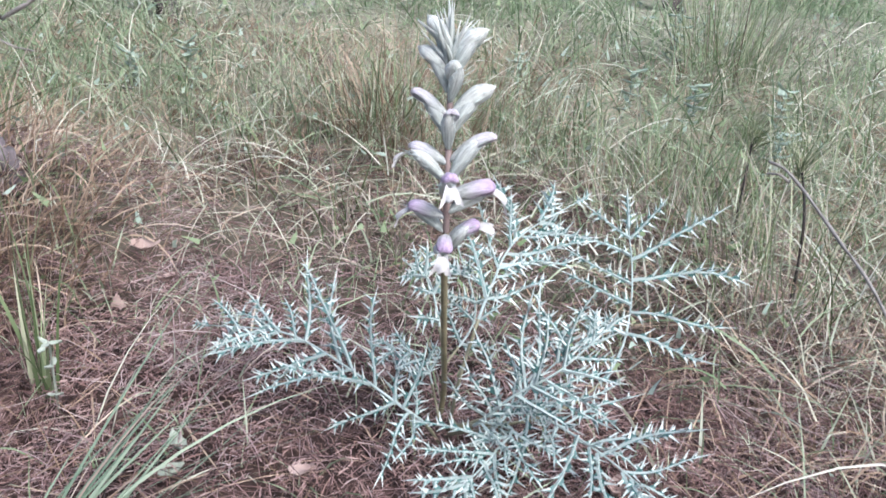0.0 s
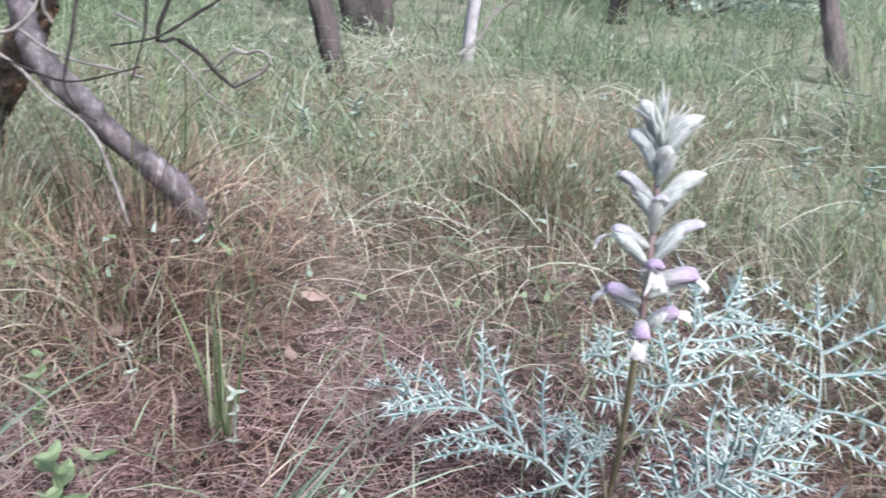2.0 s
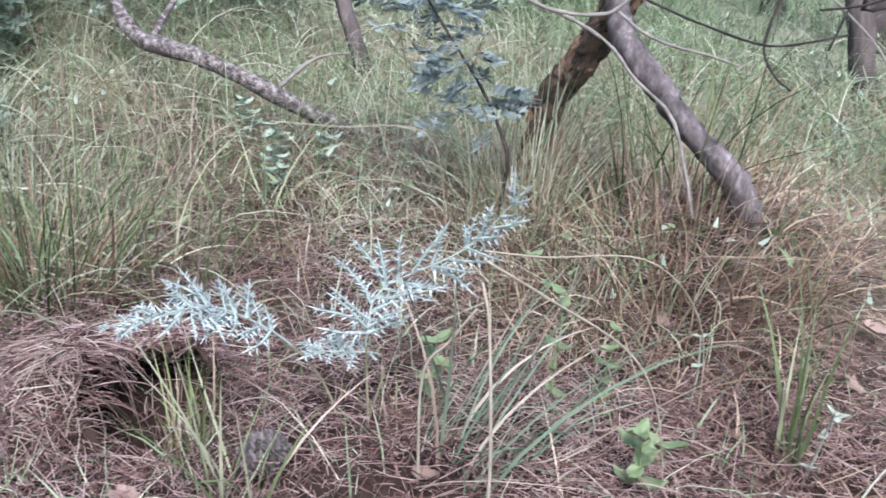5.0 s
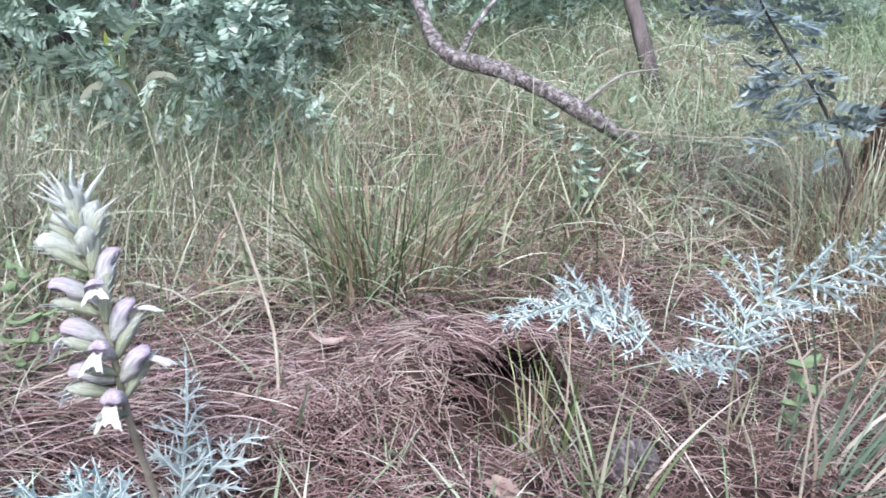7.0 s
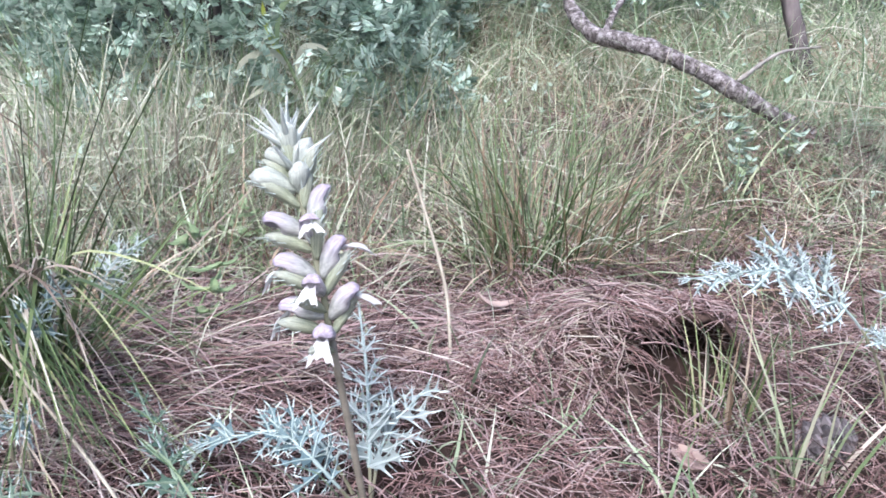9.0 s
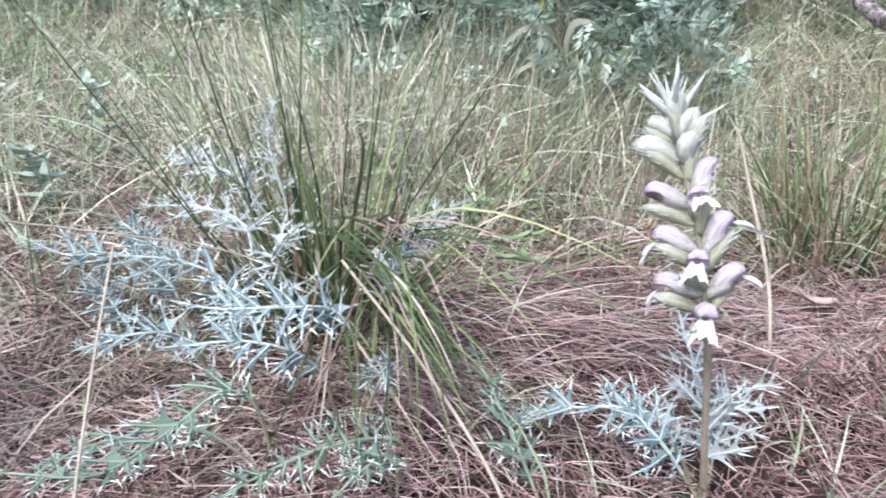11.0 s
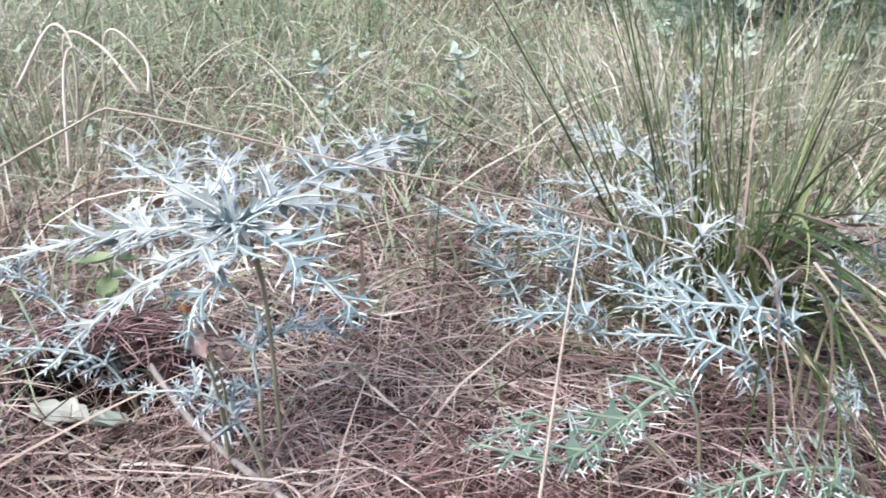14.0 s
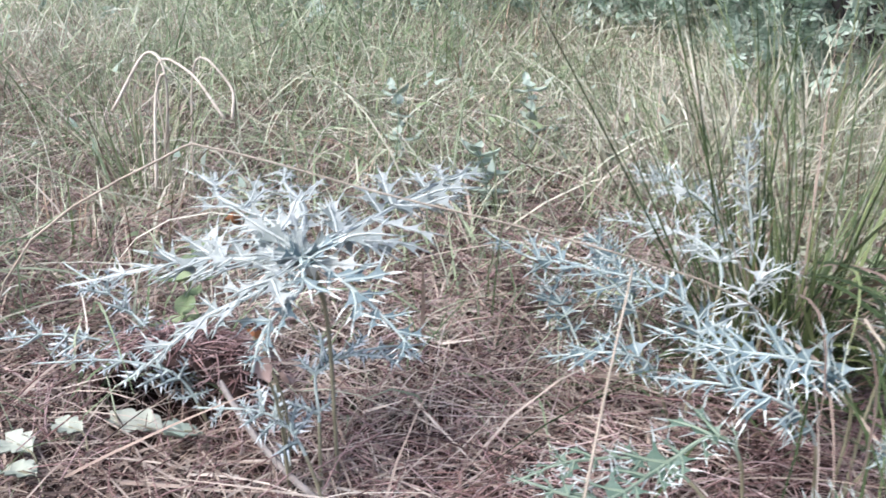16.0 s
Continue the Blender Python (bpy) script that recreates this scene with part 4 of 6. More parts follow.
HOODS = {"mauve": hood_mesh("hood", HOOD, False), "tinged": hood_mesh("hood", HOOD_TINGED, False), "bud": hood_mesh("hood", HOOD_BUD, True), "lilac": hood_mesh("hood", HOOD_PALE, False), "green_bud": hood_mesh("hood", HOOD_GREENISH, True)}
LIP, BRACT_GREY, BRACT_YELLOW, BRACT_TIP = lip_mesh(), bract_mesh(BRACT), bract_mesh(BRACT_LIME), tip_bract_mesh(BRACT)


def flower_stalk(plant, pts, blooms, seed, pale, facing):
    """The upright stalk through pts, with hooded flowers on it. Each bloom: its height on the stalk, the way it points from the stalk (degrees from
    the heading facing), its rise above level (degrees), its size, the kind of its hood, and whether its white lip shows."""
    g = rnd(seed)
    fine = spline(pts, 200)
    run = np.concatenate([[0], np.cumsum(np.linalg.norm(np.diff(fine, axis=0), axis=1))])
    path = np.stack([np.interp(np.linspace(0, run[-1], 40), run, fine[:, c]) for c in range(3)], -1)
    v, f = tube(path, np.interp(np.linspace(0, 1, 40), [0, 0.5, 1], [0.0030, 0.0030, 0.0022] if pale else [0.0034, 0.0036, 0.0028]), 9, 0.12, seed)
    low = 9 * int(np.searchsorted(path[:, 2], min(b[0] for b in blooms)))
    stalk = part("flower_stalk", mesh_of("flower_stalk", v, f, [STEM_DULL if pale else STEM_GREEN, STEM_PALE if pale else STEM_PURPLE], [0 if min(q) < low else 1 for q in f]), plant)
    tang = np.gradient(path, axis=0)
    tang /= np.linalg.norm(tang, axis=1)[:, None]

    def set_at(z, heading, rise, back, roll):
        s = float(np.interp(z, path[:, 2], np.arange(40)))
        node, t = np.array([np.interp(s, np.arange(40), path[:, c]) for c in range(3)]), tang[int(round(s))]
        out = np.array([math.cos(heading), math.sin(heading), 0])
        out -= t * (out @ t)
        out /= np.linalg.norm(out)
        way = out * math.cos(rise) + t * math.sin(rise)
        up = t - way * (t @ way)
        up /= np.linalg.norm(up)
        m = Matrix(np.column_stack([way, np.cross(up, way), up]).tolist()).to_4x4() @ pose(0, 0, 0, roll, 0, 0)
        m.translation = Vector(node + out * 0.002 - t * back)
        return m

    for z, turn, rise, size, kind, lip in blooms:
        heading = radians(facing + turn + g.normal(0, 6))
        m = set_at(z, heading, radians(rise + (8 if pale else 0)), 0.0, g.normal(0, 7))
        fl = part("flower", HOODS[kind], plant, "closed downy bud hood" if "bud" in kind else "", m)
        fl.scale = (size * (0.74 if pale else 0.86), (0.35 + 0.65 * size) * (1.2 if pale else 1.08), (0.35 + 0.65 * size) * (1.25 if pale else 1.08))
        if lip:
            part("lip", LIP, fl, "white lower petal", m=world_of(fl) @ Matrix.Translation((0.010 if pale else 0.014, 0, -0.001 if pale else -0.003)) @ Matrix.Scale(1.12 if pale else 1.22, 4))
        tongue = set_at(z, heading + g.normal(0, 0.1), radians(min(80, rise + (13 if pale else 19) + g.normal(0, 4))), 0.0125 if pale else 0.0165, g.normal(0, 8))
        part("bract", BRACT_YELLOW if pale else BRACT_GREY, fl, m=tongue @ Matrix.Scale((0.84 if pale else 0.98) * (0.4 + 0.6 * size), 4))
    # crown of bracts at the top
    for k in range(22):
        az, rise = k * 2.4, radians(38 + 46 * g.random())
        t = tang[-1]
        out = np.array([math.cos(az), math.sin(az), 0])
        way = out * math.cos(rise) + t * math.sin(rise)
        way /= np.linalg.norm(way)
        up = t - way * (t @ way)
        up /= np.linalg.norm(up)
        m = Matrix(np.column_stack([way, np.cross(up, way), up]).tolist()).to_4x4()
        m.translation = Vector(path[-1] - t * (0.002 + 0.026 * g.random()))
        b = part("bract", BRACT_TIP, stalk, "spiny tip bract", m=m)
        q = 0.65 + 0.4 * g.random()
        b.scale = (q, q, q)
    return stalk


def plant_with_mauve_flowers():
    p = empty("acanthus_plant", (-0.073, 0.755, 0.0), "spiny acanthus with blue-green leaves and mauve-white flower spike", "plant", "acanthus plants")
    flower_stalk(p, [(-0.073, 0.75, -0.005), (-0.069, 0.731, 0.066), (-0.073, 0.666, 0.171), (-0.077, 0.622, 0.272), (-0.08, 0.595, 0.366), (-0.084, 0.613, 0.436), (-0.088, 0.625, 0.497)],
                 [(0.313, 8, 30, 0.86, "mauve", True), (0.318, -82, 12, 0.90, "mauve", True), (0.338, 176, 14, 0.88, "mauve", True), (0.361, 4, 10, 1.05, "mauve", True), (0.374, -84, 14, 0.90, "mauve", True),
                  (0.392, 178, 20, 0.92, "tinged", True), (0.394, -4, 26, 1.16, "tinged", False), (0.420, -80, 20, 0.78, "tinged", False), (0.432, 184, 30, 0.98, "tinged", False), (0.434, 2, 32, 1.14, "bud", False),
                  (0.462, -74, 34, 0.74, "bud", False), (0.470, 180, 38, 0.90, "bud", False), (0.484, -2, 36, 0.98, "bud", False), (0.490, 176, 56, 0.88, "bud", False)], 21, False, -3)
    spiny_leaf(p, [(-0.068, 0.715, -0.002), (-0.088, 0.692, 0.042), (-0.116, 0.686, 0.066), (-0.175, 0.708, 0.092), (-0.237, 0.740, 0.108), (-0.285, 0.751, 0.115), (-0.370, 0.775, 0.100)], 0.118, 11, 31, normal=(0.05, -0.6, 0.9), start=0.24)
    spiny_leaf(p, [(-0.060, 0.725, 0.010), (-0.052, 0.668, 0.120), (-0.036, 0.675, 0.200), (-0.022, 0.730, 0.220), (-0.010, 0.778, 0.232), (0.015, 0.808, 0.252), (0.075, 0.860, 0.275)], 0.10, 8, 32, normal=(0.15, -0.75, 0.6), start=0.40)
    spiny_leaf(p, [(-0.056, 0.753, 0.002), (0.04, 0.715, 0.045), (0.110, 0.735, 0.083), (0.143, 0.773, 0.119), (0.155, 0.815, 0.158), (0.156, 0.851, 0.197), (0.150, 0.885, 0.238)], 0.165, 5, 33, normal=(0.1, -0.8, 0.6), start=0.46,
               lobes=((0.56, -1, 0.11, 88), (0.55, 1, 0.08, 80), (0.66, -1, 0.13, 84), (0.68, 1, 0.10, 76), (0.79, -1, 0.18, 80), (0.77, 1, 0.10, 72), (0.88, -1, 0.15, 72), (0.86, 1, 0.10, 66), (0.95, 1, 0.07, 60), (0.96, -1, 0.07, 58), (1.0, 0, 0.05, 0)))
    spiny_leaf(p, [(-0.063, 0.722, 0.005), (-0.030, 0.650, 0.075), (0.006, 0.628, 0.130), (0.052, 0.627, 0.168), (0.100, 0.660, 0.205)], 0.115, 9, 40, normal=(0.25, -0.75, 0.65), start=0.30, spread=1.15)
    spiny_leaf(p, [(-0.063, 0.728, 0.008), (0.022, 0.690, 0.072), (0.094, 0.625, 0.080), (0.160, 0.560, 0.066)], 0.125, 9, 34, normal=(0, -0.3, 1), start=0.28)
    spiny_leaf(p, [(-0.063, 0.735, 0.012), (-0.003, 0.696, 0.056), (0.05, 0.712, 0.118), (0.11, 0.745, 0.166)], 0.075, 5, 35, normal=(0, -0.6, 0.8), start=0.35)
    spiny_leaf(p, [(-0.062, 0.725, 0.005), (0.010, 0.665, 0.066), (-0.010, 0.615, 0.060), (-0.050, 0.570, 0.035)], 0.090, 7, 36, normal=(0, -0.3, 1), start=0.4)
    spiny_leaf(p, [(-0.07, 0.728, 0.02), (-0.098, 0.742, 0.10), (-0.150, 0.730, 0.118)], 0.045, 4, 37, normal=(0, -0.5, 0.8), start=0.35)
    spiny_leaf(p, [(-0.072, 0.679, 0.15), (-0.095, 0.716, 0.214), (-0.122, 0.717, 0.235)], 0.035, 4, 38, normal=(0, -0.6, 0.8), start=0.2)
    spiny_leaf(p, [(-0.071, 0.698, 0.117), (-0.040, 0.741, 0.165), (-0.066, 0.769, 0.236)], 0.055, 4, 39, normal=(0, -0.8, 0.6), start=0.25)


def plant_with_lilac_flowers():
    p = empty("acanthus_plant", (-1.068, -0.155, 0.0), "spiny acanthus with pale leaves and lilac-white flower spike", "plant", "acanthus plants")
    flower_stalk(p, [(-1.068, -0.155, -0.005), (-1.061, -0.175, 0.094), (-1.056, -0.190, 0.163), (-1.082, -0.195, 0.231), (-1.113, -0.198, 0.275), (-1.136, -0.200, 0.310)],
                 [(0.178, -84, 4, 0.80, "lilac", True), (0.192, 186, 8, 0.98, "lilac", True), (0.190, -8, 26, 0.92, "lilac", True), (0.207, -96, 16, 0.72, "lilac", True), (0.220, 182, 18, 0.96, "lilac", True), (0.218, 4, 40, 0.98, "lilac", True),
                  (0.242, -84, 26, 0.70, "lilac", True), (0.248, 178, 20, 0.98, "lilac", False), (0.252, 2, 40, 0.98, "lilac", False), (0.274, -70, 36, 0.72, "green_bud", False), (0.276, 184, 22, 1.02, "green_bud", False),
                  (0.284, 0, 50, 0.92, "green_bud", False), (0.292, 170, 36, 0.70, "green_bud", False), (0.300, -60, 60, 0.70, "green_bud", False)], 22, True, 62)
    spiny_leaf(p, [(-1.071, -0.150, 0.002), (-1.100, -0.140, 0.040), (-1.137, -0.126, 0.058), (-1.222, -0.094, 0.062), (-1.304, -0.068, 0.078)], 0.038, 10, 41, "frost", (0.75, -0.3, 0.7), 0.2)
    spiny_leaf(p, [(-1.073, -0.150, 0.002), (-1.110, -0.120, 0.04), (-1.150, -0.060, 0.056)], 0.036, 6, 42, "frost", (0.5, 0, 0.9), 0.3)
    spiny_leaf(p, [(-1.072, -0.158, 0.002), (-1.099, -0.193, 0.066), (-1.132, -0.247, 0.060), (-1.16, -0.285, 0.040)], 0.036, 9, 43, "sky", (0.5, 0, 0.9), 0.25)
    spiny_leaf(p, [(-1.064, -0.160, 0.002), (-1.074, -0.200, 0.060), (-1.110, -0.226, 0.085)], 0.032, 6, 44, "sky", (0.5, 0, 0.8), 0.3)
    p = empty("acanthus_plant", (-1.088, -0.287, 0.0), "single blue-green spiny acanthus leaf beside the litter", "plant", "acanthus plants")
    spiny_leaf(p, [(-1.088, -0.287, -0.004), (-1.126, -0.30, 0.035), (-1.163, -0.305, 0.052), (-1.215, -0.316, 0.082)], 0.029, 9, 45, "green", (0.7, 0.2, 0.6), 0.15)


def plant_with_arching_leaves():
    p = empty("acanthus_plant", (-0.975, 0.41, 0.0), "flowerless acanthus with two arching silvery spiny leaves", "plant", "acanthus plants")
    spiny_leaf(p, [(-0.968, 0.395, -0.004), (-0.980, 0.370, 0.070), (-0.990, 0.320, 0.135), (-1.010, 0.262, 0.178), (-1.012, 0.215, 0.192), (-1.052, 0.160, 0.176)], 0.042, 19, 51, "silver", (0.5, -0.35, 0.8), start=0.45)
    spiny_leaf(p, [(-0.950, 0.42, -0.004), (-0.952, 0.412, 0.09), (-0.946, 0.405, 0.138), (-0.958, 0.440, 0.172), (-0.916, 0.528, 0.212), (-0.872, 0.570, 0.285)], 0.070, 17, 52, "silver", (0.75, -0.5, 0.45), start=0.36)
    spiny_leaf(p, [(-0.955, 0.42, -0.004), (-0.946, 0.435, 0.085), (-0.960, 0.385, 0.108), (-0.985, 0.345, 0.112)], 0.032, 6, 53, "silver", (0.4, -0.3, 0.8), start=0.5)


def plant_with_white_leaves():
    p = empty("acanthus_plant", (-1.15, -0.80, 0.0), "acanthus rosette with broad whitish spiny leaves", "plant", "acanthus plants")
    c = np.array((-1.140, -0.824, 0.202))
    foot = (-1.165, -0.805, -0.004)
    stem = (-1.158, -0.812, 0.15)
    # seven leaves spread nearly level from the top of the stem
    spiny_leaf(p, [foot, stem, c, (-1.203, -0.792, 0.209), (-1.300, -0.765, 0.204), (-1.395, -0.742, 0.192)], 0.056, 13, 61, "pale", (0.25, 0.1, 1), 0.42)
    spiny_leaf(p, [foot, stem, c, (-1.140, -0.868, 0.196), (-1.145, -0.903, 0.190), (-1.120, -0.985, 0.172)], 0.043, 10, 62, "pale", (0.25, 0, 1), 0.42)
    spiny_leaf(p, [foot, stem, c, (-1.105, -0.840, 0.193), (-1.087, -0.872, 0.178), (-1.058, -0.900, 0.155)], 0.032, 7, 63, "pale", (0.3, 0, 1), 0.42)
    spiny_leaf(p, [foot, stem, c, (-1.110, -0.815, 0.195), (-1.089, -0.834, 0.172), (-1.075, -0.838, 0.148)], 0.027, 7, 70, "sky", (0.5, 0, 0.9), 0.42)
    spiny_leaf(p, [foot, stem, c, (-1.125, -0.795, 0.198), (-1.110, -0.765, 0.185), (-1.095, -0.738, 0.168)], 0.03, 7, 64, "sky", (0.35, 0, 1), 0.42)
    spiny_leaf(p, [foot, stem, c, (-1.195, -0.870, 0.206), (-1.255, -0.930, 0.196), (-1.330, -0.965, 0.190)], 0.038, 10, 65, "pale", (0.3, 0, 1), 0.42)
    spiny_leaf(p, [foot, stem, c, (-1.215, -0.845, 0.208), (-1.290, -0.885, 0.200), (-1.350, -0.905, 0.195)], 0.032, 8, 60, "pale", (0.3, 0, 1), 0.42)
    # lower leaves round its foot
    spiny_leaf(p, [(-1.245, -0.95, -0.004), (-1.247, -0.982, 0.042), (-1.262, -1.020, 0.070), (-1.271, -1.058, 0.092), (-1.29, -1.10, 0.10)], 0.024, 8, 66, "silver", (0.5, 0, 0.8), 0.12)
    spiny_leaf(p, [(-1.150, -0.815, -0.004), (-1.170, -0.822, 0.05), (-1.200, -0.830, 0.082), (-1.23, -0.79, 0.085), (-1.27, -0.76, 0.07)], 0.034, 6, 67, "silver", (0.5, 0, 0.8), 0.3)
    spiny_leaf(p, [(-1.120, -0.80, -0.004), (-1.122, -0.822, 0.060), (-1.128, -0.850, 0.080), (-1.135, -0.905, 0.072)], 0.024, 6, 68, "silver", (0.5, 0, 0.8), 0.35)
    spiny_leaf(p, [(-1.21, -0.93, -0.004), (-1.205, -0.955, 0.050), (-1.19, -1.00, 0.068), (-1.175, -1.06, 0.066)], 0.022, 7, 69, "silver", (0.5, 0, 0.8), 0.2)
    spiny_leaf(p, [(-1.27, -1.00, -0.004), (-1.26, -1.02, 0.035), (-1.24, -1.08, 0.055), (-1.225, -1.14, 0.05)], 0.024, 7, 59, "silver", (0.5, 0, 0.8), 0.2)


def dead_rosette_leaves():
    """Withered amber and pinkish leaves that hang under the white rosette."""
    p = empty("acanthus_plant", (-1.12, -0.845, 0.0), "withered amber basal leaves under the white rosette", "plant", "acanthus plants")
    for k, (x, y, z, size, az, tip, m) in enumerate(((-1.092, -0.842, 0.150, 0.020, 60, 50, DRY_LEAF), (-1.150, -0.865, 0.130, 0.018, 200, 30, AMBER_LEAF), (-1.110, -0.835, 0.125, 0.020, 150, 40, DRY_LEAF), (-1.125, -0.850, 0.140, 0.018, 110, 55, DRY_LEAF))):
        part("leaf", oval_leaf(size, size * 0.6, 0.9, 600 + k, m, "leaf", 0.25), p, m=pose(x, y, z, 20, tip, az))
        v, f = tube(spline([(-1.135, -0.835, 0.0), ((x - 1.135) / 2 - 0.01, (y - 0.835) / 2, z * 0.6), (x, y, z)], 8), np.linspace(0.0014, 0.0008, 8), 5)
        part("leaf_stalk", mesh_of("leaf_stalk", v, f, [RIB_DRY]), p)


def low_plants():
    p = empty("acanthus_plant", (-1.19, -0.44, 0.0), "acanthus with blue-white spiny leaves arching before a grass tuft", "plant", "acanthus plants")
    spiny_leaf(p, [(-1.215, -0.415, -0.004), (-1.205, -0.420, 0.090), (-1.203, -0.440, 0.128), (-1.195, -0.480, 0.138), (-1.215, -0.530, 0.130), (-1.274, -0.570, 0.112)], 0.032, 12, 71, "sky", (0.6, 0, 0.8), 0.34)
    spiny_leaf(p, [(-1.20, -0.43, -0.004), (-1.175, -0.455, 0.09), (-1.163, -0.505, 0.126), (-1.185, -0.570, 0.115)], 0.027, 9, 72, "sky", (0.6, 0, 0.8), 0.38)
    spiny_leaf(p, [(-1.205, -0.42, -0.004), (-1.178, -0.405, 0.07), (-1.150, -0.400, 0.105), (-1.130, -0.430, 0.098)], 0.021, 7, 74, "sky", (0.6, 0, 0.8), 0.4)
    spiny_leaf(p, [(-1.215, -0.405, -0.004), (-1.225, -0.400, 0.10), (-1.232, -0.385, 0.150), (-1.24, -0.36, 0.175)], 0.024, 7, 80, "sky", (0.7, -0.2, 0.6), 0.5)
    p = empty("acanthus_plant", (-1.15, -0.50, 0.0), "green spiny acanthus leaf with white margins curled over the litter", "plant", "acanthus plants")
    spiny_leaf(p, [(-1.165, -0.490, -0.004), (-1.160, -0.505, 0.070), (-1.152, -0.530, 0.092), (-1.115, -0.570, 0.084), (-1.070, -0.610, 0.088), (-1.065, -0.660, 0.100)], 0.029, 13, 73, "green", (0.45, -0.1, 0.9), 0.28)
    spiny_leaf(p, [(-1.165, -0.495, -0.004), (-1.175, -0.55, 0.045), (-1.15, -0.62, 0.058), (-1.12, -0.665, 0.055)], 0.022, 9, 77, "green", (0.45, -0.1, 0.9), 0.3)
    p = empty("acanthus_plant", (-1.135, -0.388, 0.0), "blue-green spiny acanthus leaf arching low over the soil", "plant", "acanthus plants")
    spiny_leaf(p, [(-1.135, -0.385, -0.004), (-1.128, -0.395, 0.045), (-1.118, -0.425, 0.060), (-1.100, -0.470, 0.066), (-1.080, -0.515, 0.062), (-1.065, -0.555, 0.05)], 0.024, 13, 78, "green", (0.55, 0, 0.8), 0.3)
    spiny_leaf(p, [(-1.135, -0.39, -0.004), (-1.12, -0.405, 0.040), (-1.095, -0.425, 0.055), (-1.07, -0.46, 0.045)], 0.019, 7, 79, "green", (0.55, 0, 0.8), 0.35)


def sprawling_leaves():
    """Pale leaves in layers between the rosette and the rush tuft."""
    p = empty("acanthus_plant", (-1.37, -0.56, 0.0), "sprawling acanthus with layered bluish-white spiny leaves", "plant", "acanthus plants")
    spiny_leaf(p, [(-1.345, -0.55, -0.004), (-1.350, -0.565, 0.070), (-1.362, -0.584, 0.098), (-1.401, -0.618, 0.104), (-1.415, -0.675, 0.102), (-1.445, -0.72, 0.112)], 0.034, 10, 91, "sky", (0.55, 0.1, 0.8), 0.3)
    spiny_leaf(p, [(-1.36, -0.56, -0.004), (-1.385, -0.575, 0.080), (-1.400, -0.595, 0.115), (-1.412, -0.620, 0.135)], 0.029, 7, 92, "sky", (0.6, 0, 0.8), 0.35)
    spiny_leaf(p, [(-1.35, -0.53, -0.004), (-1.352, -0.50, 0.10), (-1.376, -0.505, 0.142), (-1.42, -0.550, 0.145), (-1.465, -0.600, 0.132)], 0.032, 9, 93, "frost", (0.5, 0, 0.85), 0.42)
    spiny_leaf(p, [(-1.42, -0.46, -0.004), (-1.43, -0.470, 0.10), (-1.450, -0.500, 0.158), (-1.484, -0.540, 0.172), (-1.515, -0.580, 0.170)], 0.029, 9, 94, "frost", (0.5, 0, 0.85), 0.45)
    spiny_leaf(p, [(-1.44, -0.45, -0.004), (-1.445, -0.455, 0.12), (-1.452, -0.474, 0.205), (-1.468, -0.462, 0.250)], 0.020, 10, 95, "frost", (0.8, -0.1, 0.4), 0.36)
    spiny_leaf(p, [(-1.30, -0.52, -0.004), (-1.295, -0.52, 0.075), (-1.312, -0.527, 0.112), (-1.35, -0.57, 0.118), (-1.385, -0.62, 0.110)], 0.03, 9, 96, "sky", (0.55, 0, 0.8), 0.3)
    spiny_leaf(p, [(-1.30, -0.53, -0.004), (-1.28, -0.56, 0.070), (-1.268, -0.60, 0.085), (-1.275, -0.65, 0.070)], 0.027, 9, 97, "sky", (0.55, 0, 0.8), 0.3)
    spiny_leaf(p, [(-1.33, -0.47, -0.004), (-1.32, -0.465, 0.09), (-1.325, -0.48, 0.13), (-1.35, -0.44, 0.15)], 0.027, 7, 98, "frost", (0.6, 0, 0.8), 0.4)
    spiny_leaf(p, [(-1.38, -0.60, -0.004), (-1.40, -0.63, 0.045), (-1.421, -0.645, 0.062), (-1.47, -0.67, 0.060)], 0.027, 7, 99, "sky", (0.55, 0, 0.8), 0.25)
    p = empty("acanthus_plant", (-1.42, -0.32, 0.0), "whitish spiny acanthus leaf beside a grass tuft", "plant", "acanthus plants")
    spiny_leaf(p, [(-1.42, -0.33, -0.004), (-1.43, -0.315, 0.08), (-1.436, -0.300, 0.112), (-1.45, -0.26, 0.13)], 0.024, 7, 110, "frost", (0.6, 0, 0.8), 0.35)


sprawling_leaves()
plant_with_mauve_flowers()
plant_with_lilac_flowers()
plant_with_arching_leaves()
plant_with_white_leaves()
low_plants()


